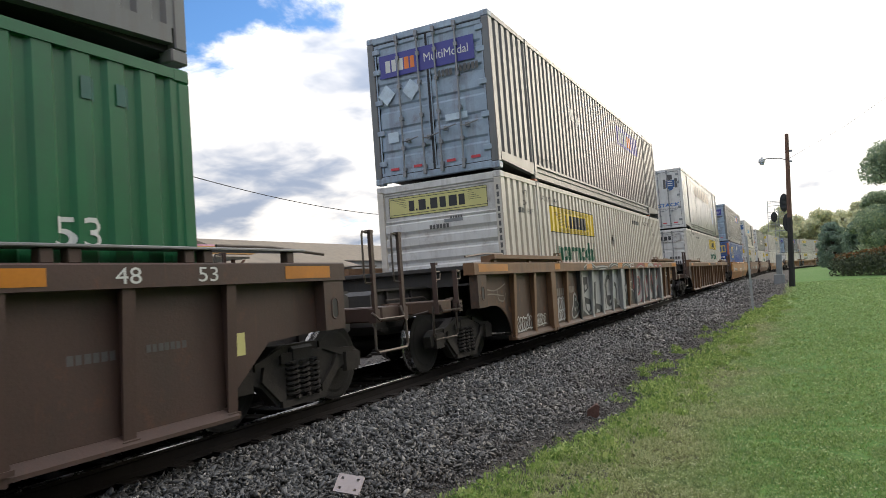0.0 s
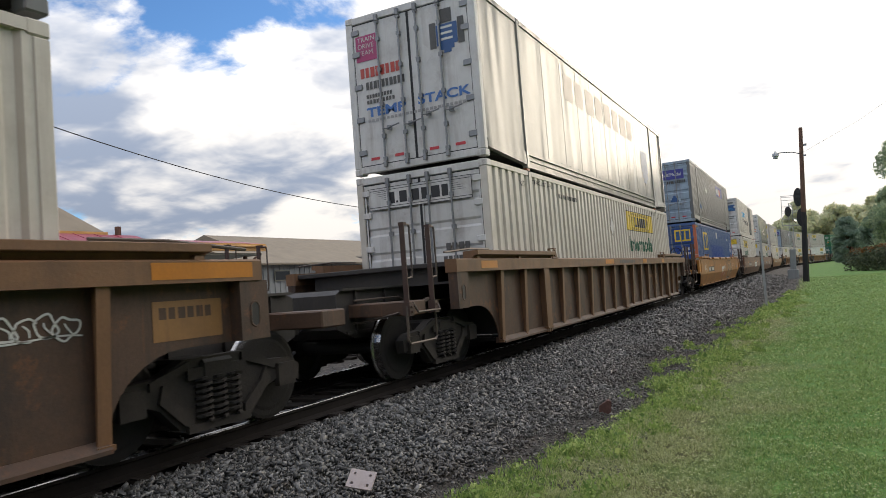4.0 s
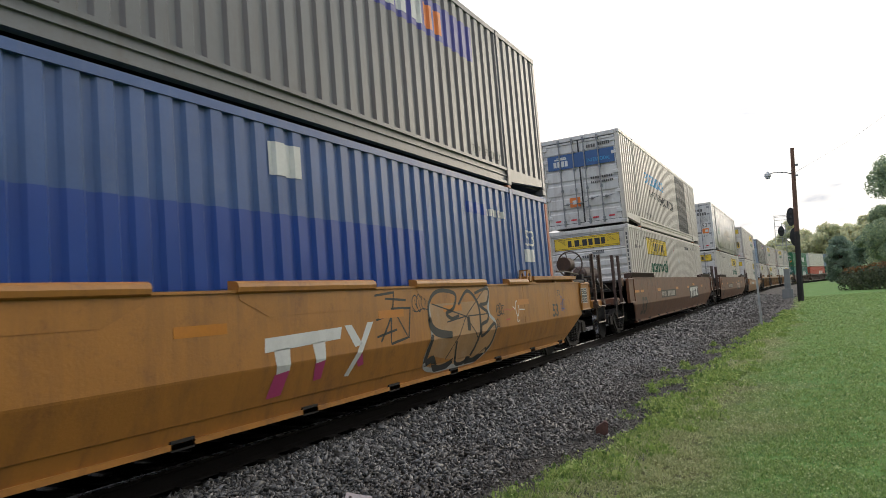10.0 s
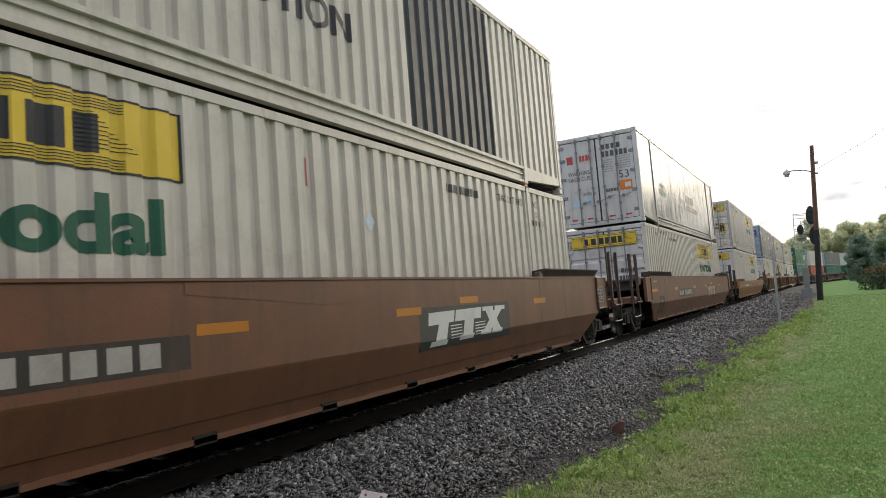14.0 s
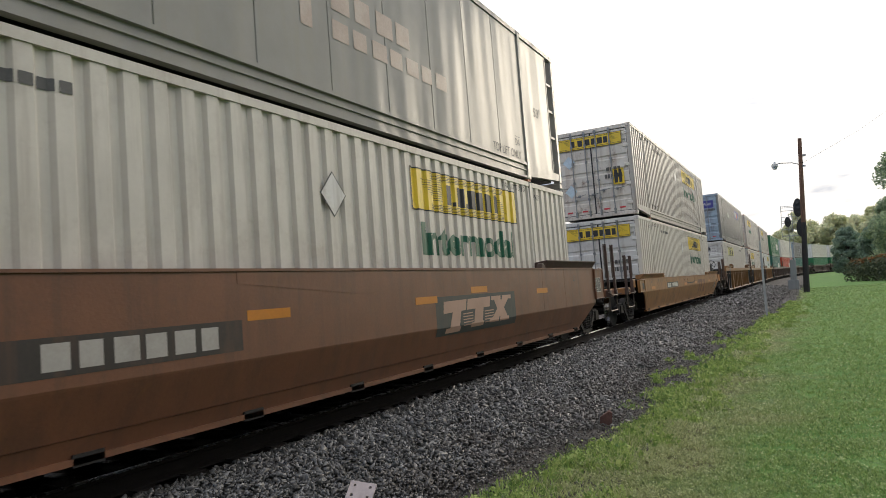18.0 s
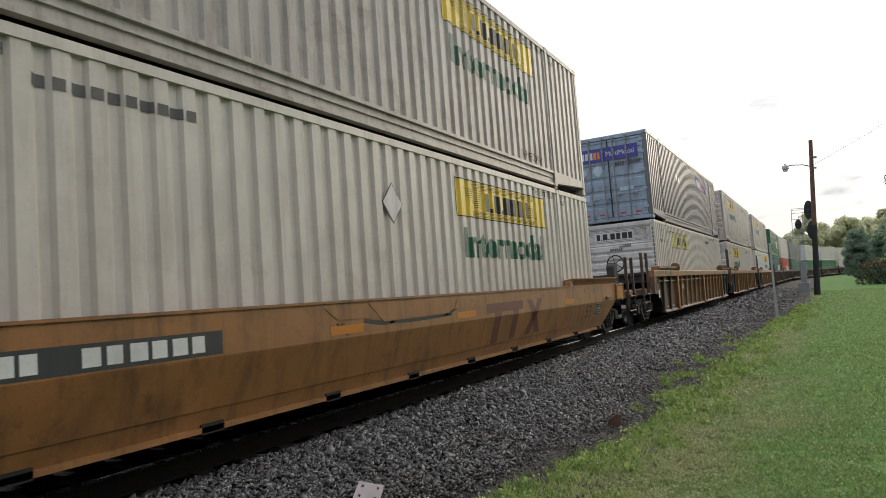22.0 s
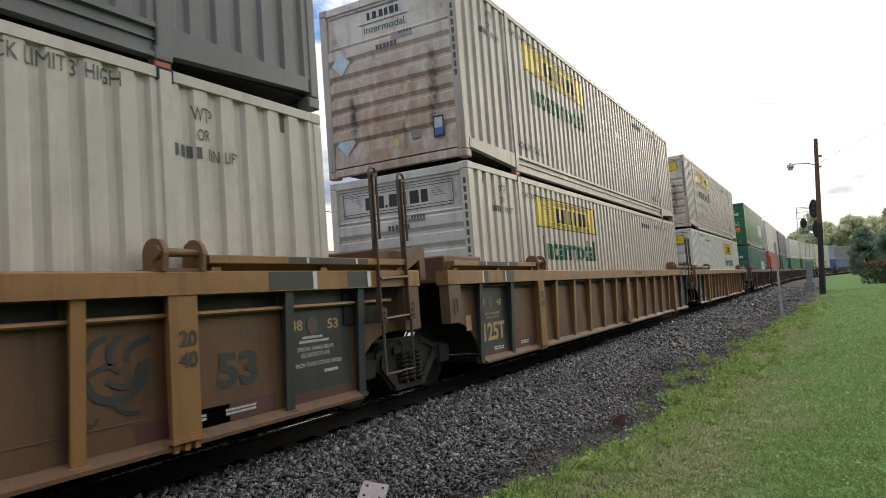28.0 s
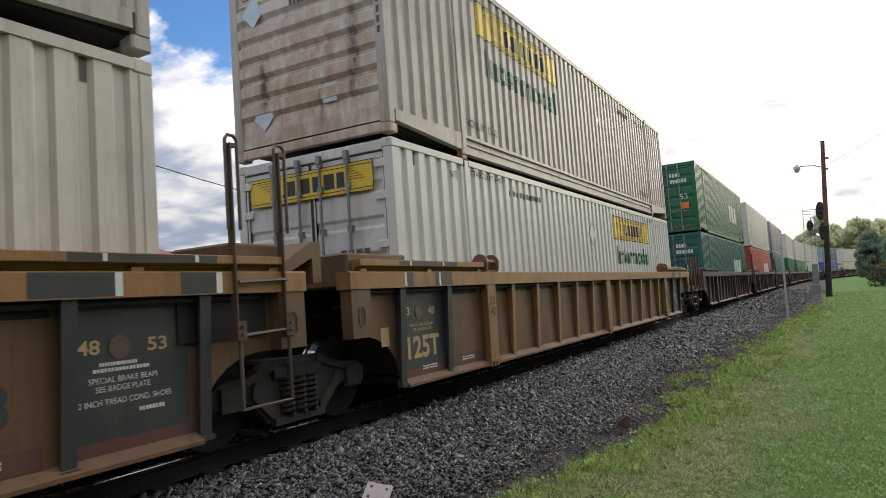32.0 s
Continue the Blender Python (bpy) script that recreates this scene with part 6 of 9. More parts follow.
def express_marks(c, x_logo, bold_side=True):
    """Violet panel with two blank words and one white word on the doors; pennant on the side."""
    end_rect(c, "sign_panel", "royal", -1.04, 0.98, 2.05, 2.50, 0.008)
    end_shapes(c, "logo", "mark_white", letter_blocks(-0.92, -0.5, 2.15, 2.38, (1, 1, 1), 0.34), 0.005)
    end_shapes(c, "logo", "mark_orange", letter_blocks(-0.5, -0.24, 2.15, 2.38, (1, 1), 0.36), 0.005)
    end_text(c, "MultiModal", "mark_white", -0.06, 0.86, 2.20, 2.36, 0.005)
    end_shapes(c, "lettering", "soft_black", letter_blocks(0.2, 0.52, 1.84, 1.97, (1,) * 4, 0.25) + letter_blocks(0.56, 1.05, 1.86, 1.99, (1,) * 6, 0.25), 0.008)
    diamond(c, -0.92, 1.72, 0.19, 0.004)
    diamond(c, -0.38, 1.74, 0.19, 0.004)
    end_shapes(c, "notice", "sticker", [(-0.95, -0.72, 0.78, 0.98), (0.3, 0.75, 1.0, 1.12)], 0.006)
    side_rect(c, "sign_panel", "royal", 9.9, 13.0, 1.95, 2.55, 0.003)
    v, f = rects(*letter_blocks(10.15, 11.3, 2.05, 2.42, (1, 1, 1), 0.32))
    decal_side(c, "logo", "mark_white", v, f, 0, 0.006)
    v, f = rects(*letter_blocks(11.3, 11.95, 2.05, 2.42, (1, 1), 0.34))
    decal_side(c, "logo", "mark_orange", v, f, 0, 0.006)
    side_text(c, "TOP LIFT ONLY", "soft_black", 2.25, 3.35, 0.36, 0.50)
    side_diamond(c, 5.0, 1.9, 0.14, "mark_white")
    side_diamond(c, 5.5, 1.82, 0.14, "mark_white")


def write_silver_piece(car):
    """Tall silver letters with black counters and pale outlines, B T G C, after a small 8."""
    x = 1.3785
    first = len(car.children)
    paint(car, "spray_dark", x, fills=[[(3.42, 0.36), (3.44, 0.56), (3.62, 0.82), (3.78, 0.80), (3.90, 0.60), (3.88, 0.46)], [(3.98, 0.33), (3.96, 1.36), (4.32, 1.36), (4.32, 0.33)], [(9.0, 0.33), (9.0, 1.36), (9.22, 1.36), (9.28, 0.9), (9.16, 0.33)]])
    paint(car, "spray", x + 0.002, [(0.05, [(3.55, 0.72), (3.60, 0.83), (3.70, 0.87), (3.80, 0.80), (3.82, 0.70), (3.92, 0.62), (3.93, 0.48), (3.80, 0.40), (3.65, 0.36), (3.48, 0.34), (3.38, 0.42), (3.40, 0.52), (3.50, 0.60)], True),
                                    (0.07, [(3.67, 0.76), (3.74, 0.73)]), (0.08, [(3.60, 0.50), (3.66, 0.56)]), (0.07, [(3.77, 0.52), (3.80, 0.58)]), (0.045, [(4.02, 1.34), (3.99, 1.1), (4.03, 0.8), (4.12, 0.5), (4.2, 0.36)])])
    paint(car, "spray", x + 0.001, fills=[[(4.28, 0.33), (4.30, 1.362), (9.02, 1.362), (8.97, 1.0), (9.08, 0.85), (8.95, 0.6), (9.05, 0.33)]])
    top = x + 0.003
    paint(car, "spray_dark", top, fills=[
        [(4.45, 1.22), (4.80, 1.22), (4.83, 0.94), (4.47, 0.84)], [(4.46, 0.76), (4.95, 0.68), (5.0, 0.42), (4.73, 0.34), (4.49, 0.47)], [(4.28, 0.46), (4.28, 0.33), (4.66, 0.33)],
        [(5.08, 0.33), (5.16, 0.46), (5.5, 0.56), (5.9, 0.50), (6.2, 0.38), (6.34, 0.33)], [(5.32, 1.05), (5.57, 1.10), (5.42, 0.50), (5.33, 0.48)], [(5.02, 0.80), (5.30, 0.90), (5.34, 0.83), (5.06, 0.76)],
        [(5.97, 1.06), (6.34, 1.08), (6.26, 0.40), (6.05, 0.42)], [(6.58, 0.70), (6.85, 0.71), (7.08, 0.68), (7.11, 0.45), (6.75, 0.40), (6.50, 0.50)], [(7.30, 0.62), (7.58, 0.56), (7.64, 0.42), (7.95, 0.36), (7.95, 0.33), (7.2, 0.33)],
        [(8.30, 0.33), (8.95, 0.50), (9.05, 0.33)]],
        lines=[(0.035, [(6.42, 1.33), (6.44, 0.9), (6.40, 0.5), (6.5, 0.35)]), (0.13, [(7.02, 1.18), (6.75, 1.16), (6.57, 1.0), (6.55, 0.75), (6.58, 0.58)]), (0.12, [(7.0, 1.19), (7.13, 1.03), (7.4, 0.99), (7.64, 0.94), (7.68, 0.7), (7.66, 0.46)]),
               (0.04, [(7.95, 1.33), (8.02, 1.0), (7.96, 0.7), (8.02, 0.4)]), (0.075, [(8.17, 1.12), (8.32, 1.18), (8.46, 1.12), (8.50, 0.96), (8.66, 0.87), (8.88, 0.93), (8.97, 1.2)]),
               (0.075, [(8.15, 1.08), (8.11, 0.84), (8.32, 0.58), (8.46, 0.75), (8.66, 0.87)]), (0.08, [(8.64, 0.88), (8.84, 0.74), (8.90, 0.55), (8.84, 0.42)]), (0.06, [(9.0, 1.34), (9.0, 1.02), (9.10, 0.86), (8.98, 0.62), (9.06, 0.36)])])
    paint(car, "spray", top + 0.002, fills=[[(4.54, 1.02), (4.70, 1.05), (4.72, 0.95), (4.54, 0.91)], [(4.56, 0.60), (4.86, 0.56), (4.88, 0.47), (4.73, 0.40), (4.58, 0.47)], [(5.38, 0.33), (5.5, 0.42), (5.72, 0.38), (5.74, 0.33)],
                                            [(6.08, 0.96), (6.17, 0.97), (6.14, 0.62), (6.09, 0.60)], [(6.82, 0.56), (7.0, 0.58), (7.02, 0.51), (6.84, 0.49)]], lines=[(0.03, [(9.2, 1.3), (9.17, 1.05), (9.25, 0.9), (9.17, 0.7)])])
    for a, b, bow in ((4.15, 5.2, 0.10), (5.2, 6.45, 0.02), (6.5, 7.85, 0.13), (7.95, 9.15, 0.12)):
        arc = [(a + (b - a) * q, 1.40 + bow * math.sin(math.pi * q)) for q in (0, 0.2, 0.5, 0.8, 1)]
        paint(car, "spray_dark", 1.5165, [(0.13, arc)], low=1.375, high=1.54)
        paint(car, "spray", 1.5180, [(0.035, [(u, z + 0.035) for u, z in arc]), (0.03, [(u, z - 0.03) for u, z in arc[1:4]])], low=1.375, high=1.54)
    for o in car.children[first:]:  # the whole piece sits a hand toward the front
        o.matrix_basis = pose(0, -0.10, 0)


def write_red_piece(car):
    """Silver letters D R Y edged in red on a dark ground."""
    x = 1.3785
    paint(car, "spray_dark", x, fills=[[(9.72, 0.33), (9.60, 0.62), (9.85, 0.80), (9.78, 1.05), (9.9, 1.362), (14.55, 1.362), (14.42, 0.9), (14.2, 0.33)]])
    paint(car, "spray", x + 0.0015, [(0.03, [(9.60, 0.40), (9.62, 0.75), (9.95, 0.68)]), (0.028, [(9.58, 1.0), (9.75, 0.98), (9.92, 1.12)]), (0.05, [(11.30, 1.30), (11.33, 0.9), (11.25, 0.65)]), (0.06, [(11.28, 0.36), (11.42, 0.62), (11.55, 0.72)])])
    strokes = [[(10.42, 1.30), (10.38, 0.9), (10.36, 0.44)], [(10.30, 0.42), (10.75, 0.44), (11.06, 0.62), (11.12, 0.95), (10.98, 1.22), (10.45, 1.26)], [(11.62, 1.16), (11.92, 1.12)], [(11.84, 1.18), (11.92, 0.8), (11.98, 0.42)],
               [(11.85, 1.22), (12.35, 1.25), (12.60, 1.06), (12.45, 0.86), (12.12, 0.74)], [(12.28, 0.80), (12.55, 0.56), (12.85, 0.40)], [(13.08, 1.28), (13.25, 0.95), (13.62, 0.76)], [(14.30, 1.26), (14.12, 0.94), (13.70, 0.76)], [(13.66, 0.80), (13.64, 0.60), (13.62, 0.40)]]
    paint(car, "spray_red", x + 0.003, [(0.40, p) for p in strokes] + [(0.10, [(10.05, 1.34), (9.98, 0.95), (9.96, 0.80), (10.28, 0.95)])], high=1.362)
    paint(car, "spray", x + 0.0045, [(0.245, p) for p in strokes] + [(0.03, [(10.68, 0.92), (10.75, 0.80), (10.68, 0.66)])], high=1.362)
    paint(car, "spray_dark", x + 0.006, [(0.02, [(10.3, 1.2), (10.42, 1.08), (10.52, 1.2)]), (0.02, [(10.72, 1.2), (10.84, 1.08), (10.96, 1.2)]), (0.02, [(10.55, 1.22), (10.62, 1.14), (10.70, 1.22)])])
    for a, b, m in ((10.0, 11.35, "spray_red"), (11.7, 12.85, "spray"), (12.9, 13.6, "spray_red"), (13.7, 14.5, "spray_red")):
        arc = [(a + (b - a) * q, 1.40 + 0.11 * math.sin(math.pi * q)) for q in (0, 0.2, 0.5, 0.8, 1)]
        paint(car, m, 1.5165, [(0.075, arc)], low=1.375, high=1.54)
        paint(car, "spray", 1.5180, [(0.04, [(u, z - 0.06) for u, z in arc[1:4]])], low=1.375, high=1.54)
    tag(car, "mark_white", 9.05, 9.65, 1.42, 1.53, 33, 5, 0.014, 1.5185)


def write_bubble_piece(car):
    """Rounded letters S O E in pale spray with a black outline, and the thin black tags round them."""
    x = 1.4868
    edge = [(10.42, 1.22), (10.56, 1.36), (10.82, 1.42), (11.18, 1.37), (11.40, 1.37), (11.62, 1.40), (11.84, 1.37), (12.34, 1.42), (12.30, 1.06), (12.53, 0.88), (12.50, 0.62), (12.28, 0.45), (11.80, 0.34), (11.2, 0.36), (10.72, 0.36), (10.35, 0.48), (10.45, 0.85)]
    paint(car, "spray_pale", x, fills=[edge], lean=0.775, high=1.44)
    paint(car, "spray", x + 0.001, [(0.06, edge, True)], lean=0.775, high=1.445)
    paint(car, "spray_dark", x + 0.002, [
        (0.055, [(10.42, 1.0), (10.40, 1.2), (10.55, 1.36), (10.82, 1.41), (11.2, 1.35), (11.12, 1.16), (10.9, 1.10), (11.05, 1.02), (11.28, 1.05)]), (0.11, [(10.41, 1.06), (10.46, 0.94), (10.64, 0.85), (11.03, 0.80)]),
        (0.10, [(10.47, 0.84), (10.37, 0.50), (10.56, 0.52), (10.72, 0.38), (10.98, 0.38), (11.2, 0.44)]), (0.055, [(11.28, 1.2), (11.6, 1.39), (11.93, 1.2), (11.97, 0.86), (11.85, 0.55), (11.6, 0.38), (11.3, 0.40), (11.2, 0.7)]),
        (0.10, [(11.57, 1.02), (11.58, 0.92), (11.57, 0.82)]), (0.055, [(11.84, 1.35), (12.33, 1.41), (12.27, 1.2), (12.0, 1.17), (12.26, 1.05), (12.24, 0.93), (12.01, 0.87), (12.05, 0.71), (12.50, 0.87), (12.49, 0.62), (12.28, 0.47), (11.8, 0.33), (11.6, 0.38)]),
        (0.10, [(12.30, 0.50), (12.1, 0.42), (11.85, 0.36), (11.62, 0.42)])] + [(0.018, [(11.5, 1.03), q]) for q in ((10.9, 0.98), (12.15, 1.38), (11.95, 0.65), (10.95, 0.48), (12.25, 1.03), (10.5, 1.24))], lean=0.775, low=0.34, high=1.44)
    paint(car, "spray_dark", x, [
        (0.03, [(9.16, 1.38), (9.59, 1.41)]), (0.03, [(9.58, 1.41), (9.50, 1.15), (9.24, 0.85)]), (0.028, [(9.38, 1.34), (9.85, 1.31)]), (0.03, [(9.49, 1.22), (9.95, 1.21)]), (0.03, [(9.94, 1.21), (9.86, 0.85)]), (0.03, [(9.86, 0.86), (9.45, 0.81)]),
        (0.03, [(9.45, 0.82), (9.5, 1.2)]), (0.028, [(9.16, 1.10), (9.5, 1.16)]), (0.028, [(9.16, 0.91), (9.60, 0.97)]), (0.022, [(9.6, 1.15), (9.83, 0.88)]),
        (0.024, [(3.35, 1.42), (3.75, 1.40), (4.2, 1.20)]), (0.024, [(4.2, 1.40), (3.7, 1.10), (3.4, 1.15)]), (0.024, [(4.25, 1.42), (4.1, 1.1), (4.15, 0.8)]), (0.022, [(4.5, 1.34), (4.45, 1.1), (4.7, 0.98)]), (0.022, [(3.55, 0.86), (3.9, 0.90), (4.1, 0.86)])])
    tag(car, "spray_dark", 10.02, 10.36, 1.16, 1.38, 41, 3, 0.016, x)
    tag(car, "spray_dark", 12.63, 12.92, 0.98, 1.16, 42, 3, 0.016, x)
    paint(car, "mark_red", x, [(0.012, [(12.92, 1.05), (13.05, 1.07), (13.22, 1.03)]), (0.010, [(13.25, 1.05), (13.38, 1.07)]), (0.022, [(12.98, 0.90), (13.16, 0.90)])])
    tag(car, "spray_dark", 12.45, 12.68, 0.80, 0.92, 43, 3, 0.014, x)
    paint(car, "mark_white", x, [(0.02, [(13.44, 1.16), (13.52, 1.18), (13.58, 1.05), (13.52, 0.93), (13.45, 1.0), (13.44, 1.16)]), (0.016, [(13.30, 1.10), (13.42, 1.05)]), (0.016, [(13.6, 1.04), (13.85, 1.03)]), (0.016, [(13.5, 0.93), (13.48, 0.84), (13.58, 0.86)])])
    tag(car, "deep_blue", 15.86, 16.12, 0.92, 1.20, 44, 2, 0.018, x)
    paint(car, "mark_white", x, [(0.022, [(0.22, 0.92), (0.5, 0.98), (0.9, 1.0), (1.29, 0.90)]), (0.03, [(0.42, 1.18), (0.33, 1.10), (0.36, 1.0), (0.48, 1.04), (0.47, 1.16), (0.42, 1.18)]), (0.03, [(0.53, 1.2), (0.56, 0.92)]), (0.03, [(0.90, 1.20), (0.68, 1.17), (0.70, 1.06), (0.92, 1.05), (0.96, 0.92), (0.78, 0.86), (0.66, 0.94)]),
                                  (0.028, [(1.0, 1.22), (1.03, 1.0), (1.12, 1.22), (1.14, 1.02), (1.24, 0.88)]), (0.03, [(0.72, 1.28), (0.80, 1.27)])])


def wall_stencils(car, x, z=1.30):
    """Small length stencils along the top of the wall, read as numbers."""
    for txt, u in (("53", 0.0), ("48", 1.1), ("45", 1.75), ("40", 2.6), ("53", 15.7)):
        car_text(car, txt, "soft_black", u, u + 0.16, z, z + 0.11, x)


def build_train():
    # car that is just leaving
    car = ribbed_car("dark brown ribbed well car with pale stencils", "dark_car", "dark_car", tops=(2.13, 1.93), brake=False)
    car_text(car, "48", "mark_white", 15.16, 15.38, 1.40, 1.52, 1.519)
    car_text(car, "53", "mark_white", 15.93, 16.14, 1.40, 1.52, 1.519)
    car_rects(car, "lettering", "soft_black", letter_blocks(14.85, 15.25, 0.86, 0.93, (1,) * 6, 0.3) + letter_blocks(15.5, 15.9, 0.88, 0.94, (1,) * 7, 0.3), 1.379)
    car_rects(car, "tape", "amber", [(14.1, 14.65, 1.40, 1.52), (17.0, 17.7, 1.40, 1.52)], 1.518)
    car_rects(car, "notice", "pale_yellow", [(16.42, 16.56, 0.74, 0.94)], 1.379)
    low = container("green corrugated container with a white 53 on its side", "green", "green", "door")
    side_text(low, "53", "mark_white", 14.88, 15.26, 1.34, 1.57, bold=0.01)
    v, f = rects(*letter_blocks(10.4, 12.7, 2.3, 2.55, (1,) * 6))
    decal_side(low, "logo", "mark_white", v, f, 0, 0.006)
    for y in (15.12, 15.42):
        side_rect(low, "notice", "teal", y, y + 0.13, 2.45, 2.62, 0.01)
    up = container("grey corrugated container with dirty lower rails", "grey", "grey_door", "door")
    couple(-11.82, car, low, up)

    # graffiti car
    car = ribbed_car("weathered brown ribbed well car with black and white graffiti", "rust_car", "rust_rib", tops=(1.55, 1.58), brake=False)
    write_silver_piece(car)
    write_red_piece(car)
    for rb in [c for c in car.children if c.name.startswith("rib")]:
        if 3.9 < rb.matrix_basis.translation.y + HL < 14.6 and not 9.05 < rb.matrix_basis.translation.y + HL < 9.7 and rb.matrix_basis.translation.x > 0:
            rb.data = rb.data.copy()
            rb.data.materials[0] = MAT["spray" if rb.matrix_basis.translation.y + HL > 4.5 else "spray_dark"]
    tag(car, "mark_white", 0.05, 0.78, 0.34, 0.60, 3, 6)
    tag(car, "mark_white", 1.02, 1.62, 0.36, 0.58, 9, 5, 0.018)
    tag(car, "mark_white", 2.20, 2.98, 0.55, 0.83, 17, 6)
    tag(car, "mark_white", 2.30, 2.95, 0.36, 0.56, 18, 5)
    car_rects(car, "lettering", "chalk", letter_blocks(2.42, 2.95, 0.87, 1.02, (1,) * 4) + letter_blocks(3.12, 3.70, 0.90, 1.04, (1,) * 6), 1.379)
    paint(car, "chalk", 1.3805, [(0.02, [(-1.55, 0.98), (-1.1, 1.05), (-0.5, 1.0)]), (0.02, [(-1.5, 1.18), (-0.9, 1.1), (-0.4, 1.2)]), (0.022, [(-0.75, 1.1), (-0.72, 0.95), (-0.5, 0.92), (-0.4, 1.05)])])
    paint(car, "spray", 1.382, [(0.03, [(9.35, 1.22), (9.5, 1.05), (9.36, 0.95), (9.55, 0.80), (9.40, 0.62), (9.55, 0.45)]), (0.022, [(9.3, 1.02), (9.5, 1.16), (9.58, 0.92), (9.42, 0.74)]), (0.02, [(9.32, 0.6), (9.5, 0.5), (9.6, 0.36)])])
    tag(car, "mark_white", 15.62, 16.18, 1.04, 1.20, 51, 4, 0.016)
    car_rects(car, "tape", "amber", [(-1.75, -0.55, 1.41, 1.53), (2.0, 2.35, 1.41, 1.53), (4.38, 4.86, 1.41, 1.53), (7.56, 8.08, 1.41, 1.53), (11.3, 11.8, 1.41, 1.53)], 1.518)
    car_rects(car, "tape", "amber", [(16.7, 17.75, 1.40, 1.53)], 1.518)
    car_rects(car, "patch", "tan_rib", [(16.80, 17.5, 0.93, 1.24)], 1.3785)
    car_rects(car, "lettering", "rust_car", letter_blocks(16.85, 17.4, 1.10, 1.19, (1,) * 6), 1.3795)
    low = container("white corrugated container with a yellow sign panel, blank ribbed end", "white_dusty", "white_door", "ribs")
    hauler_marks(low, "ribs", "pale", down=0.15, span=(2.73, 6.22), sticker=8.21)
    side_diamond(low, 8.21, 1.86, 0.17, "soft_black")
    up = container("grey corrugated container with blue-grey doors and a violet sign", "grey", "grey_door", "door")
    express_marks(up, 0)
    couple(11.42, car, low, up)

    # refrigerated box
    car = ribbed_car("weathered brown ribbed well car with chalk scribbles", "rust_car", "rust_rib", tops=(2.0, 2.0))
    paint(car, "chalk", 1.3795, [(0.03, [(8.66, 1.04), (8.62, 1.12), (8.50, 1.16), (8.36, 1.08), (8.35, 0.92), (8.46, 0.82), (8.62, 0.85), (8.76, 0.94)]), (0.022, [(8.76, 0.94), (8.76, 0.86), (8.86, 0.83)]), (0.022, [(8.66, 1.04), (8.72, 1.17), (8.86, 1.12), (9.0, 1.17)]),
                                 (0.022, [(8.13, 1.15), (8.13, 0.85), (8.22, 0.71), (8.42, 0.71), (8.60, 0.77)]), (0.022, [(8.42, 0.71), (8.30, 0.60), (8.10, 0.42)]), (0.024, [(8.33, 0.40), (8.45, 0.52), (8.70, 0.70), (8.86, 0.83)]), (0.022, [(8.33, 0.40), (8.55, 0.56), (8.74, 0.62), (8.75, 0.38)]),
                                 (0.022, [(8.46, 0.33), (8.52, 0.42), (8.60, 0.44), (8.68, 0.34)]), (0.026, [(9.33, 1.20), (9.34, 0.94), (9.43, 0.95)]), (0.02, [(9.15, 0.82), (9.24, 0.83), (9.27, 0.68), (9.12, 0.64)])])
    paint(car, "rust_rib", 1.3792, fills=[[(11.32, 1.04), (11.90, 1.06), (11.88, 0.95), (11.30, 0.93)], [(11.52, 0.935), (11.68, 0.94), (11.62, 0.69), (11.46, 0.68)], [(11.95, 1.06), (12.34, 1.08), (12.32, 0.97), (11.93, 0.955)], [(12.06, 0.96), (12.22, 0.965), (12.16, 0.70), (12.0, 0.69)],
                                          [(12.38, 1.06), (12.54, 1.06), (12.88, 0.70), (12.72, 0.69)]], name="logo")
    paint(car, "rust_rib", 1.3798, fills=[[(12.76, 1.07), (12.92, 1.07), (12.50, 0.69), (12.34, 0.68)]], name="logo")
    car_rects(car, "tape", "amber", [(-1.0, -0.4, 1.41, 1.52), (6.1, 6.9, 1.41, 1.52), (10.3, 10.8, 1.41, 1.52), (13.2, 13.6, 1.41, 1.52)], 1.518)
    car_rects(car, "lettering", "soft_black", letter_blocks(7.5, 9.2, 1.42, 1.50, (1,) * 10, 0.3), 1.519)
    low = container("white corrugated container with outlined sign on its doors", "white", "white_door", "door")
    hauler_marks(low, "door", "plain")
    up = container("white smooth-sided refrigerated container with stained doors", "gloss", "white_door", "door", "smooth", "white_door", nose="braced")
    end_rect(up, "sticker", "magenta", -1.1, -0.66, 2.05, 2.52, 0.012)
    end_text(up, "TRAIN DRIVE TEAM".replace(" ", "\n"), "mark_white", -1.06, -0.70, 2.16, 2.49, 0.008)
    end_shapes(up, "logo", "mark_red", letter_blocks(-1.05, -0.2, 1.74, 1.92, (1,) * 8, 0.3), 0.012)
    end_shapes(up, "lettering", "soft_black", letter_blocks(-0.95, -0.12, 1.52, 1.66, (1,) * 10, 0.28), 0.012)
    end_shapes(up, "lettering", "soft_black", letter_blocks(-0.95, -0.4, 1.36, 1.43, (1,) * 9, 0.3) + letter_blocks(-0.95, -0.35, 1.26, 1.33, (1,) * 9, 0.3), 0.012)
    end_text(up, "TEMP", "mark_blue", -0.96, -0.14, 1.02, 1.19, 0.012, bold=0.03)
    end_text(up, "STACK", "mark_blue", 0.1, 1.12, 1.06, 1.23, 0.012, bold=0.03)
    end_shapes(up, "lettering", "faint_black", letter_blocks(-0.95, 1.1, 0.93, 0.98, (1,) * 26, 0.3), 0.012)
    end_shapes(up, "logo", "navy", [(0.55, 0.95, 1.98, 2.34), (0.62, 0.88, 1.90, 1.98), (0.68, 0.82, 1.84, 1.90)], 0.012)
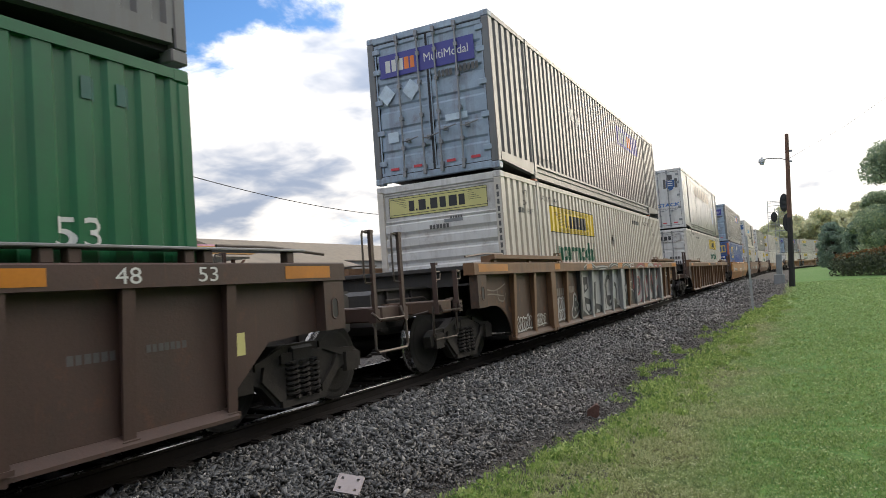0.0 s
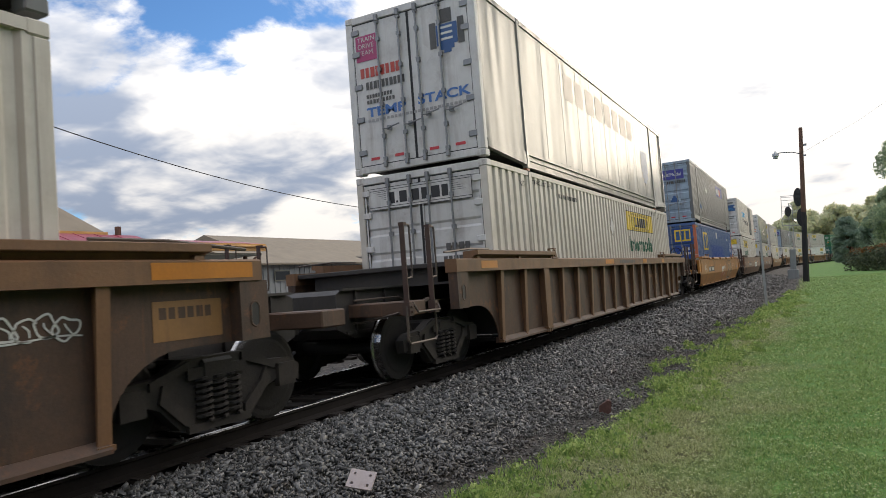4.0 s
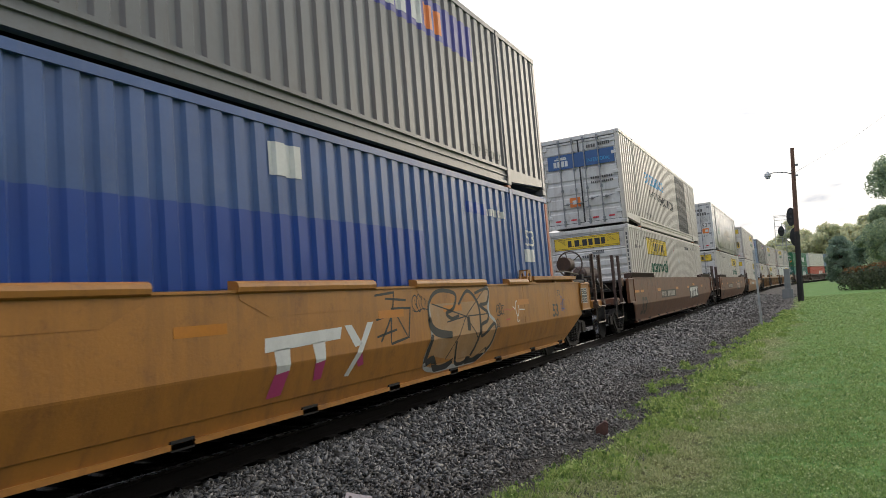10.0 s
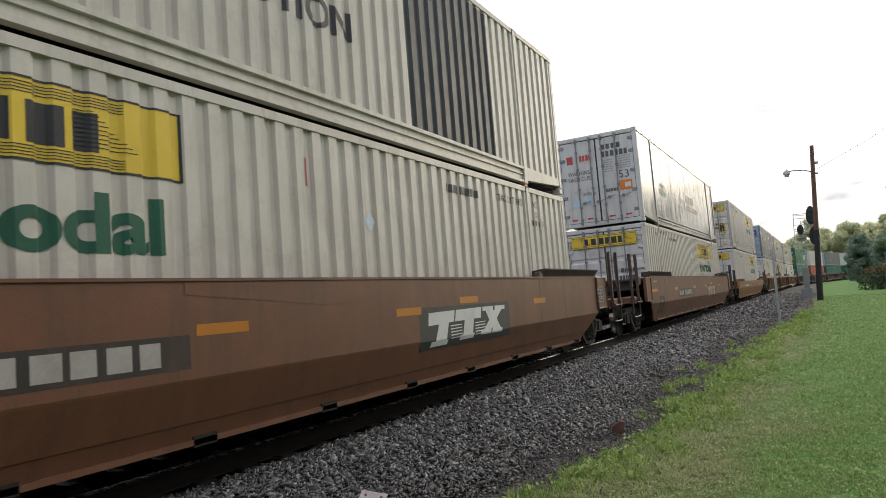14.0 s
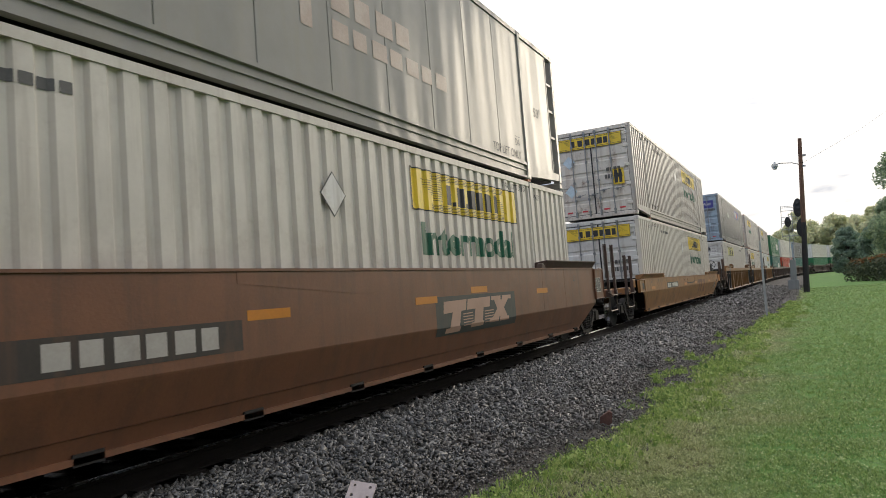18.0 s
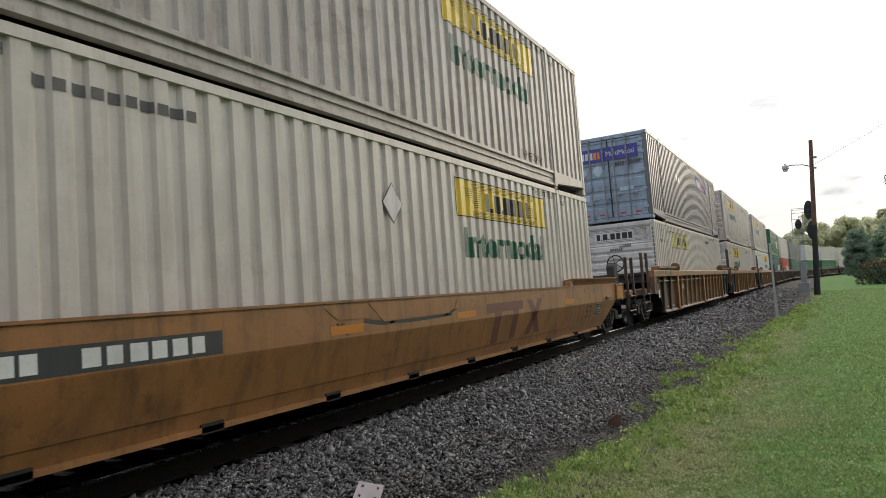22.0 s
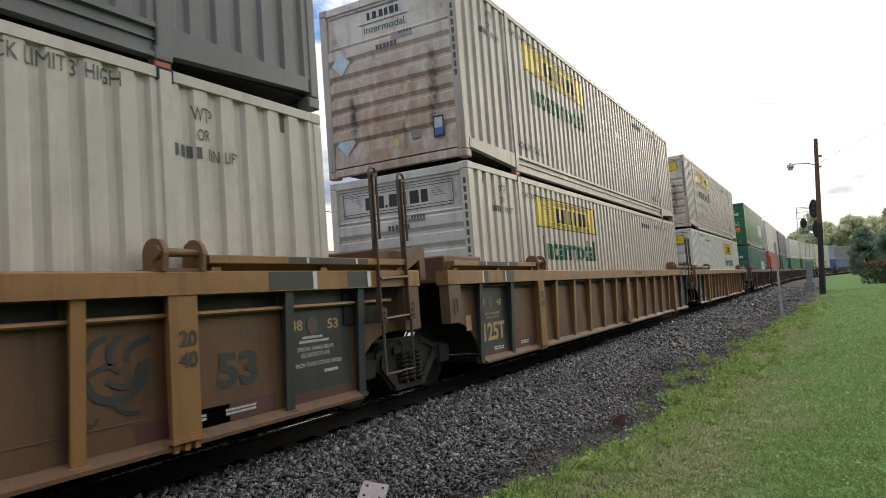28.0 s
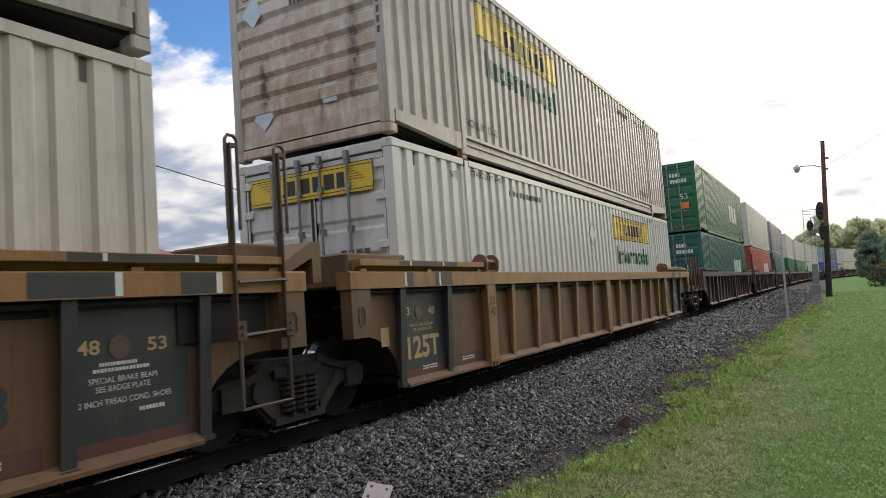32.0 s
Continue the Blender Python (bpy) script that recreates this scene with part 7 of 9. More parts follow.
    end_shapes(up, "logo", "soft_black", [(0.42, 0.54, 1.95, 2.4), (0.96, 1.08, 1.95, 2.4), (0.64, 0.86, 2.36, 2.6)], 0.012)
    end_shapes(up, "logo", "mark_white", [(0.64, 0.86, 2.26, 2.30), (0.64, 0.86, 2.16, 2.20), (0.64, 0.86, 2.06, 2.10)], 0.008)
    diamond(up, 0.28, 1.9, 0.18, 0.012, "white_door")
    v, f = rects(*letter_blocks(4.6, 11.6, 1.9, 2.5, (1,) * 8, 0.25))
    decal_side(up, "logo", "faded_red", v, f, 0, 0.006, False)
    v, f = rects((12.5, 13.45, 1.1, 1.8), (12.6, 13.35, 0.9, 1.1), (12.75, 13.2, 0.75, 0.9))
    decal_side(up, "logo", "navy", v, f, 0, 0.006, False)
    side_text(up, "TOP LIFT ONLY", "black", 13.02, 14.01, 0.32, 0.46, corrugated=False)
    side_text(up, "53'", "soft_black", 15.22, 15.43, 0.29, 0.39, corrugated=False)
    v, f = rects(*[(4.0 + 0.62 * k, 4.14 + 0.62 * k, 0.335, 0.365) for k in range(15)])
    decal_side(up, "lettering", "soft_black", v, f, 0, 0.006, False)
    couple(34.95, car, low, up)

    # orange car with the blue box
    car = smooth_car("orange-yellow smooth-sided well car with scribbled graffiti", "orange_car", "hinged", brake="drum", wall=1.47)
    wall_stencils(car, 1.4868, 1.22)
    car_rects(car, "lettering_panel", "stencil", [(1.74, 3.8, 0.87, 1.11)], 1.4868)
    car_rects(car, "lettering", "mark_white", letter_blocks(1.82, 2.5, 0.92, 1.07, (1,) * 4) + letter_blocks(2.85, 3.72, 0.92, 1.07, (1,) * 6), 1.4880)
    write_bubble_piece(car)
    paint(car, "mark_white", 1.4868, fills=[[(7.33, 1.04), (8.50, 1.07), (8.46, 0.95), (7.32, 0.91)], [(7.44, 0.92), (7.66, 0.93), (7.66, 0.72), (7.48, 0.70)], [(8.0, 0.94), (8.2, 0.95), (8.2, 0.76), (8.05, 0.74)], [(8.55, 1.08), (8.68, 1.08), (8.86, 0.86), (8.72, 0.84)], [(8.98, 1.09), (9.10, 1.09), (8.66, 0.54), (8.58, 0.55)]], lean=0.775, name="logo")
    paint(car, "magenta", 1.4864, fills=[[(7.46, 0.70), (7.66, 0.72), (7.60, 0.50), (7.40, 0.49)], [(8.04, 0.74), (8.2, 0.76), (8.18, 0.58), (8.06, 0.57)], [(8.72, 0.76), (8.84, 0.78), (8.92, 0.64), (8.82, 0.62)]], lean=0.775, name="logo")
    car_text(car, "53", "stencil", 15.34, 15.68, 0.82, 1.07, 1.4868, bold=0.02)
    car_rects(car, "notice", "stencil", [(17.2, 17.68, 1.02, 1.34)], 1.516)
    car_rects(car, "lettering", "mark_white", notice_lines(17.2, 17.68, 1.02, 1.34), 1.519)
    car_rects(car, "tape", "amber", [(-1.62, -1.2, 0.95, 1.35)], 1.516)
    low = container("blue corrugated container with yellow square signs and an orange corner", "blue", "blue", "door", post="post_red")
    for x0, x1 in ((-0.98, -0.26), (0.32, 1.04)):
        end_rect(low, "sign_panel", "deep_blue", x0 - 0.06, x1 + 0.06, 1.98, 2.66, 0.010)
        end_rect(low, "sign_panel", "yellow", x0, x1, 2.05, 2.6, 0.007)
        end_shapes(low, "logo", "navy", letter_blocks(x0 + 0.04, x1 - 0.04, 2.12, 2.53, (1, 1, 0.9), 0.3), 0.004)
    end_rect(low, "sign_panel", "deep_blue", 0.3, 1.02, 1.2, 1.85, 0.010)
    end_shapes(low, "lettering", "mark_white", letter_blocks(0.6, 0.95, 1.62, 1.74, (1,) * 4) + letter_blocks(0.5, 1.0, 1.42, 1.54, (1,) * 6), 0.006)
    side_rect(low, "sign_panel", "yellow", 2.42, 3.98, 1.62, 2.51, 0.004)
    v, f = rects(*letter_blocks(2.52, 3.9, 1.72, 2.40, (1, 1, 0.9), 0.28))
    decal_side(low, "logo", "navy", v, f, 0, 0.008)
    side_rect(low, "sign_panel", "deep_blue", 5.13, 10.84, 1.17, 1.91, 0.004)
    side_rect(low, "notice", "mark_white", 7.79, 8.25, 2.30, 2.64, 0.008)
    side_rect(low, "sign_panel", "deep_blue", 12.2, 13.0, 2.3, 2.48, 0.004)
    v, f = rects(*letter_blocks(13.05, 13.8, 2.3, 2.42, (1,) * 7, 0.3))
    decal_side(low, "lettering", "mark_white", v, f, 0, 0.006)
    side_text(low, "53", "mark_white", 14.75, 15.2, 1.86, 2.16)
    side_rect(low, "notice", "mark_white", 14.72, 15.15, 1.56, 1.8, 0.006)
    v, f = rects(*[(0.08 + 0.2 * k, 0.2 + 0.2 * k, 2.66, 2.74) for k in range(4)])
    decal_side(low, "hazard_stripe", "yellow", v, f, 0, 0.02)
    up = container("grey corrugated container with streaked blue-grey doors and a violet sign", "grey", "grey_door", "door")
    side_text(up, "TOP LIFT ONLY", "soft_black", 12.67, 13.88, 0.38, 0.51)
    express_marks(up, 0)
    end_shapes(up, "logo", "navy", [(0.30, 0.66, 0.98, 1.08), (0.36, 0.60, 1.08, 1.17), (0.42, 0.54, 1.17, 1.26)], 0.005)
    v, f = rects((2.45, 2.9, 0.75, 0.85), (2.52, 2.83, 0.85, 0.95), (2.6, 2.75, 0.95, 1.05))
    decal_side(up, "logo", "navy", v, f, 0, 0.006)
    couple(58.41, car, low, up)

    # brown smooth cars
    for front, which in ((82.04, 0), (105.71, 1)):
        car = smooth_car("red-brown smooth-sided well car with a large faint 53", "brown_car", "wedge", tank=which == 0, brake=False, tops=(2.15, 2.15))
        wall_stencils(car, 1.4868)
        car_text(car, "53", "faint_stencil", 0.0, 0.80, 0.46, 0.98, 1.4868, True, bold=0.03)
        car_rects(car, "lettering_panel", "faint_stencil", [(3.25, 6.25, 0.87, 1.13)], 1.4868)
        car_rects(car, "lettering", "chalk_white", letter_blocks(3.36, 4.2, 0.92, 1.08, (1,) * 4) + letter_blocks(4.46, 6.03, 0.91, 1.09, (1,) * 6), 1.4880)
        car_rects(car, "lettering_panel", "stencil", [(9.72, 12.45, 0.67, 1.19)], 1.4868, True)
        ink = "peach" if which else "mark_white"
        paint(car, ink, 1.4880, fills=[[(9.95, 1.12), (10.64, 1.13), (10.60, 0.98), (9.92, 0.96)], [(10.68, 1.13), (11.46, 1.14), (11.42, 0.99), (10.63, 0.98)], [(11.56, 1.13), (11.82, 1.13), (12.10, 0.79), (11.82, 0.78)]]
              + [[(a, 0.935 - 0.04 * k), (b, 0.94 - 0.04 * k), (b, 0.926 - 0.04 * k), (a, 0.921 - 0.04 * k)] for k in range(5) for a, b in ((10.50, 10.82), (11.22, 11.56))], lean=0.775, name="logo")
        paint(car, ink, 1.4884, fills=[[(10.20, 0.99), (10.46, 0.99), (10.36, 0.74), (10.06, 0.72)], [(10.92, 1.0), (11.20, 1.0), (11.12, 0.76), (10.82, 0.75)], [(11.98, 1.135), (12.24, 1.135), (11.70, 0.78), (11.44, 0.775)]], lean=0.775, name="logo")
        paint(car, ink, 1.4888, fills=[[(9.98, 0.76), (10.42, 0.765), (10.40, 0.70), (9.96, 0.695)], [(10.76, 0.79), (11.18, 0.795), (11.16, 0.73), (10.74, 0.725)], [(11.50, 1.14), (11.86, 1.14), (11.85, 1.08), (11.49, 1.08)], [(11.92, 1.14), (12.28, 1.14), (12.27, 1.08), (11.91, 1.08)],
                                       [(11.40, 0.81), (11.74, 0.81), (11.73, 0.75), (11.39, 0.75)], [(11.78, 0.81), (12.14, 0.81), (12.13, 0.75), (11.77, 0.75)]], lean=0.775, name="logo")
        car_rects(car, "tape", "amber", [(-0.98, -0.26, 1.13, 1.20), (-0.06, 0.38, 1.13, 1.20)] if which == 0 else [(-0.98, -0.02, 1.12, 1.20), (-0.62, -0.1, 1.40, 1.44)], 1.487)
        car_rects(car, "notice", "stencil", [(17.22, 17.66, 1.02, 1.34)], 1.516)
        car_rects(car, "lettering", "mark_white", notice_lines(17.22, 17.66, 1.02, 1.34), 1.519)
        if which == 0:
            low = container("white corrugated container with a pale yellow end sign, blank ribbed end", "white", "white_door", "ribs")
            hauler_marks(low, "ribs", "yellow")
            up = container("white corrugated container with a dark blue banner on its doors", "white", "white_door", "door")
            end_rect(up, "sign_panel", "navy", -1.02, 1.1, 1.90, 2.36, 0.008)
            end_shapes(up, "logo", "mark_white", letter_blocks(-0.85, -0.35, 1.98, 2.16, (1,) * 4, 0.25) + [(-0.8, -0.4, 2.2, 2.24), (-0.72, -0.42, 2.25, 2.28)], 0.005)
            end_shapes(up, "lettering", "soft_black", letter_blocks(0.25, 0.55, 2.45, 2.55, (1,) * 4, 0.3) + letter_blocks(0.62, 1.0, 2.48, 2.58, (1,) * 6, 0.3), 0.008)
            end_text(up, "INTERMODAL", "mark_sky", 0.25, 0.98, 2.0, 2.12, 0.005)
            end_rect(up, "sticker", "mark_orange", -0.42, -0.08, 0.66, 0.96, 0.008)
            end_shapes(up, "sticker", "mark_white", [(-0.33, -0.17, 0.75, 0.87)], 0.005)
            end_shapes(up, "lettering", "soft_black", letter_blocks(0.3, 1.0, 1.46, 1.53, (1,) * 10, 0.3) + letter_blocks(0.3, 1.0, 1.32, 1.39, (1,) * 12, 0.3), 0.008)
            side_text(up, "EXCELLENCE", "mark_sky", 3.55, 7.05, 1.63, 2.02, bold=0.02)
            side_text(up, "THROUGH", "soft_black", 4.1, 6.3, 1.18, 1.44)
            side_text(up, "EXECUTION", "black", 6.05, 9.0, 1.06, 1.42, bold=0.015)
            side_rect(up, "sign_panel", "stencil", 10.3, 12.95, 0.30, 2.76, 0.002)
            side_text(up, "TOP LIFT ONLY", "soft_black", 3.1, 4.2, 0.40, 0.54)
        else:
            low = container("white corrugated container with yellow signs on doors and side", "white", "white_door", "door")
            hauler_marks(low, "door", "yellow")
            up = container("white smooth-sided container with glossy panels and lettered doors", "gloss", "white_door", "door", "smooth", "white_door", nose="rungs")
            end_shapes(up, "logo", "mark_red", letter_blocks(-0.98, -0.72, 2.05, 2.30, (1,), 0.2) + letter_blocks(-0.55, -0.15, 2.1, 2.28, (1,) * 4, 0.3), 0.012)
            end_text(up, "WARNING\nHIGH CUBE", "soft_black", -0.95, -0.15, 1.48, 1.80, 0.012)
            end_shapes(up, "lettering", "soft_black", letter_blocks(0.15, 0.8, 2.36, 2.52, (1,) * 4, 0.25) + letter_blocks(0.15, 1.0, 2.12, 2.30, (1,) * 6, 0.25), 0.012)
            end_text(up, "53'", "soft_black", 0.66, 1.04, 1.40, 1.64, 0.012)
            end_rect(up, "sticker", "mark_orange", 0.66, 1.04, 1.02, 1.32, 0.012)
            end_shapes(up, "sticker", "mark_white", [(0.82, 1.0, 1.1, 1.24)], 0.008)
            end_text(up, "18,000 lbs", "soft_black", -0.52, -0.1, 0.98, 1.10, 0.012)
            end_shapes(up, "lettering", "soft_black", letter_blocks(0.15, 0.6, 1.02, 1.12, (1,) * 9, 0.3), 0.012)
            for k in range(6):
                end_shapes(up, "lettering", "faint_black", letter_blocks(0.15, 0.5, 2.0 - 0.07 * k, 2.03 - 0.07 * k, (1,) * 8, 0.3) + letter_blocks(0.62, 1.05, 2.05 - 0.07 * k, 2.08 - 0.07 * k, (1,) * 9, 0.3), 0.012)
            end_shapes(up, "notice", "sticker", [(-0.86, -0.66, 0.66, 0.92), (-0.46, -0.24, 0.70, 0.98)], 0.012)
            v, f = rects((6.68, 6.88, 0.95, 1.62), (7.58, 7.78, 0.95, 1.62), (6.88, 7.58, 1.22, 1.34))
            decal_side(up, "logo", "faded_red", v, f, 0, 0.006, False)
            v, f = rects(*letter_blocks(8.1, 10.0, 1.3, 1.6, (1,) * 4), *letter_blocks(8.1, 11.0, 0.95, 1.18, (1,) * 7))
            decal_side(up, "logo", "faded_red", v, f, 0, 0.006, False)
            side_text(up, "TOP LIFT ONLY", "soft_black", 2.05, 3.4, 0.30, 0.42, corrugated=False)
            side_text(up, "DA", "soft_black", 2.06, 2.3, 0.54, 0.68, corrugated=False)
            v, f = rects(*letter_blocks(2.8, 3.95, 1.08, 1.30, (1,) * 8), *letter_blocks(2.9, 3.9, 1.38, 1.50, (1,) * 8))
            decal_side(up, "logo", "mark_green", v, f, 0, 0.006, False)
            side_text(up, "TOP LIFT ONLY", "black", 12.58, 13.86, 0.34, 0.49, corrugated=False)
            side_text(up, "DA", "black", 13.63, 13.85, 0.58, 0.71, corrugated=False)
            side_rect(up, "lettering", "black", 13.62, 13.88, 0.745, 0.757, 0.006, False)
            side_text(up, "53'", "soft_black", 14.74, 15.09, 1.33, 1.52, corrugated=False)
        couple(front, car, low, up)

    # tan car with two white boxes
    car = smooth_car("ochre-brown smooth-sided well car with faded red lettering", "ochre_car", "wedge", tops=(1.9, 1.89), wall=1.24, crease=0.855)
    wall_stencils(car, 1.4868, 1.10)
    for e in (-1, 1):
        car_rects(car, "notice", "tan_rib", [(HL + e * (HL + 1.58) - 0.13, HL + e * (HL + 1.58) + 0.10, 0.93, 1.14)], 1.5125)
    car_rects(car, "box_lid", "stencil", [(-1.40, -1.14, 0.94, 1.12)], 1.514)
    car_text(car, "L-73\nGW 18 5F", "soft_black", 11.94, 12.43, 1.07, 1.19, 1.4868)
    car_rects(car, "lettering_panel", "stencil", [(2.65, 4.9, 0.88, 1.07)], 1.4868)
    car_rects(car, "lettering", "mark_white", letter_blocks(2.78, 3.4, 0.91, 1.04, (1,) * 4) + letter_blocks(3.65, 4.75, 0.91, 1.04, (1,) * 6), 1.4880)
    paint(car, "faded_plum", 1.4868, fills=[[(10.0, 1.06), (11.42, 1.07), (11.40, 0.93), (9.98, 0.92)], [(10.28, 0.92), (10.52, 0.92), (10.50, 0.46), (10.26, 0.45)], [(10.98, 0.93), (11.20, 0.93), (11.18, 0.48), (10.96, 0.47)], [(11.58, 1.07), (11.82, 1.07), (12.30, 0.50), (12.06, 0.49)], [(12.08, 1.07), (12.30, 1.07), (11.80, 0.49), (11.56, 0.48)]], lean=0.855, name="logo")
    # Dark lines along the lower edges of the fold plates, and a blotch.
    paint(car, "spray_dark", 1.4866, [(0.05, [(6.9, 1.02), (7.25, 0.975), (7.5, 0.985)]), (0.04, [(7.4, 0.97), (8.0, 0.965), (8.9, 0.98)]), (0.035, [(8.7, 0.97), (9.1, 1.06), (9.2, 1.12)]), (0.09, [(6.48, 0.99), (6.56, 0.95), (6.62, 0.92)]), (0.03, [(6.42, 1.02), (6.5, 0.96)])], lean=0.855)
    paint(car, "chalk", 1.4866, [(0.014, [(14.2, 0.46), (15.35, 0.475), (16.05, 0.48), (16.5, 0.62), (16.92, 0.80)])], lean=0.855)
    give("bracket", ("door",), lambda: soft_box(1.484, 1.53, Y(16.36), Y(16.66), 0.895, 0.965, 0.01), "bar", car)
    car_text(car, "53", "spray_dark", 14.94, 15.30, 0.56, 0.82, 1.4868, 0.855)
    car_rects(car, "notice", "stencil", [(15.57, 16.04, 0.57, 0.83)], 1.4868, 0.855)
    car_rects(car, "lettering", "mark_white", notice_lines(15.57, 16.04, 0.57, 0.83), 1.4880, 0.855)
    for txt, u in (("45", 14.76), ("48", 15.40)):
        car_text(car, txt, "soft_black", u, u + 0.17, 1.08, 1.18, 1.4868)
    car_rects(car, "tape", "amber", [(17.36, 17.8, 0.90, 1.18)], 1.516)
    low = container("white corrugated container with yellow signs, black sticker on its doors", "white", "white_door", "door")
    hauler_marks(low, "door", "yellow")
    end_rect(low, "sticker", "black", -0.98, -0.5, 1.2, 1.62, 0.008)
    end_text(low, "LOCAL\nREGIONAL\nDEDICATED", "mark_white", -0.95, -0.53, 1.26, 1.56, 0.005)
    up = container("white corrugated container with a yellow sign and rust-stained doors", "white_worn", "white_soiled", "door")
    hauler_marks(up, "door", "yellow")
    end_rect(up, "sticker", "yellow", 0.62, 0.98, 1.0, 1.5, 0.008)
    end_shapes(up, "sticker", "black", letter_blocks(0.66, 0.94, 1.05, 1.45, (1, 1)), 0.005)
    diamond(up, -0.75, 1.9, 0.2, 0.006)
    diamond(up, -0.75, 0.95, 0.2, 0.006)
    side_text(up, "TOP LIFT ONLY", "soft_black", 2.3, 3.4, 0.36, 0.50)
    side_text(up, "TOP LIFT ONLY", "soft_black", 12.4, 13.5, 0.36, 0.50)
    couple(129.28, car, low, up)

    # three jointed units
    for k, (front, kind) in enumerate(((152.77, "first"), (172.36, "middle"), (191.91, "last"))):
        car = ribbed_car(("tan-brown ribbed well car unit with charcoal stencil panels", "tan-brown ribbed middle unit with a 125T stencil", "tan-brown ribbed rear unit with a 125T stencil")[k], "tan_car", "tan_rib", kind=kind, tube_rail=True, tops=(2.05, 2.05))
        for u0 in ((15.35,), (-0.11, 15.35), (-0.11, 15.35))[k]:
            car_rects(car, "stencil_panel", "stencil", [(u0 - 0.02, u0 + 0.95, 0.40, 1.36)], 1.380)
            car_rects(car, "stencil_panel", "maroon", [(u0 - 0.02, u0 + 0.95, 0.30, 0.40)], 1.380)
            if u0 > 1:
                car_text(car, "48", "mark_tan", u0 + 0.04, u0 + 0.21, 0.99, 1.09, 1.384, bold=0.02)
                car_text(car, "53", "mark_tan", u0 + 0.59, u0 + 0.76, 0.98, 1.08, 1.384, bold=0.02)
                car_rects(car, "lettering", "mark_white", letter_blocks(u0 + 0.2, u0 + 0.5, 0.905, 0.93, (1,) * 14, 0.4) + letter_blocks(u0 + 0.15, u0 + 0.6, 0.865, 0.89, (1,) * 16, 0.4), 1.384)
                car_text(car, "SPECIAL BRAKE BEAM", "mark_white", u0 + 0.12, u0 + 0.66, 0.79, 0.83, 1.384)
                car_text(car, "SEE BADGE PLATE", "mark_white", u0 + 0.17, u0 + 0.60, 0.73, 0.77, 1.384)
                car_text(car, "2 INCH TREAD COND. SHOES", "mark_white", u0 + 0.04, u0 + 0.78, 0.64, 0.68, 1.384)
                car_rects(car, "lettering", "mark_white", letter_blocks(u0 + 0.5, u0 + 0.72, 0.56, 0.59, (1,) * 8, 0.4), 1.384)
                bm = lathe_x(bmesh.new(), [(-0.002, 0.085), (0.002, 0.085)], 16)
                badge = part("badge", bm, "bar", car)
                badge.matrix_basis = pose(1.384, Y(u0 + 0.36), 1.03)
                car_text(car, "53", "stencil", u0 - 0.87, u0 - 0.40, 0.59, 0.88, 1.380, bold=0.04)
                car_text(car, "45", "soft_black", u0 - 0.62, u0 - 0.45, 0.98, 1.07, 1.380)
                car_text(car, "20\n40", "stencil", u0 - 1.34, u0 - 1.17, 0.82, 1.10, 1.508, bold=0.02)
            else:
                car_text(car, "125T", "mark_tan", u0 + 0.04, u0 + 0.79, 0.52, 0.79, 1.384, bold=0.03)
                car_text(car, "53", "mark_tan", u0 - 0.02, u0 + 0.13, 1.04, 1.14, 1.384, bold=0.02)
                car_text(car, "48", "mark_tan", u0 + 0.56, u0 + 0.72, 1.03, 1.13, 1.384, bold=0.02)
                car_text(car, "SPECIAL BRAKE BEAM", "mark_tan", u0 + 0.12, u0 + 0.66, 0.90, 0.935, 1.384)
                car_text(car, "SEE BADGE PLATE", "mark_tan", u0 + 0.18, u0 + 0.62, 0.845, 0.88, 1.384)
                badge = part("badge", lathe_x(bmesh.new(), [(-0.002, 0.08), (0.002, 0.08)], 16), "bar", car)
                badge.matrix_basis = pose(1.384, Y(u0 + 0.33), 1.07)
                car_rects(car, "notice", "mark_tan", [(-0.60, -0.44, 0.72, 0.93)], 1.381)
                car_text(car, "45", "soft_black", u0 + 1.13, u0 + 1.27, 1.05, 1.14, 1.380)
                car_text(car, "20\n40", "stencil", 2.0, 2.17, 0.92, 1.20, 1.508, bold=0.02)
        for u0 in (0.0, 1.03, 13.75, 14.3):
            car_rects(car, "lower_band", "maroon", [(u0 - 0.05, u0 + 0.85, 0.315, 0.46)], 1.3785)
            car_rects(car, "lettering", "mark_white", letter_blocks(u0 + 0.25, u0 + 0.6, 0.40, 0.42, (1,) * 12, 0.4) + letter_blocks(u0 + 0.25, u0 + 0.6, 0.37, 0.39, (1,) * 12, 0.4), 1.382)
        car_rects(car, "ledge_tape", "stencil", [(15.25, 16.5, 1.622, 1.675), (-0.37, 1.03, 1.622, 1.675)], 1.5365)
        car_rects(car, "ledge_tape", "mark_white", [(u, u + 0.035, 1.622, 1.675) for u in (15.5, 16.28, -0.14, 0.64)], 1.538)
        car_rects(car, "ledge_tape", "stencil", [(-0.20, -0.06, 1.38, 1.545), (0.46, 0.90, 1.38, 1.545)], 1.517)
        car_rects(car, "ledge_tape", "mark_white", [(-0.24, -0.20, 1.38, 1.545), (0.56, 0.60, 1.38, 1.545)], 1.5175)
        car_rects(car, "ledge_tape", "stencil", [(15.0, 15.6, 1.38, 1.545), (16.15, 16.5, 1.38, 1.545)], 1.517)
        car_rects(car, "ledge_tape", "mark_white", [(15.6, 15.66, 1.38, 1.545), (16.5, 16.56, 1.38, 1.545)], 1.5175)
        if k == 0:
            car_rects(car, "lettering", "mark_white", letter_blocks(2.15, 2.8, 0.90, 1.06, (1,) * 4) + letter_blocks(3.1, 3.85, 0.90, 1.06, (1,) * 6), 1.381)
            swirl(car, 13.60, 0.82)
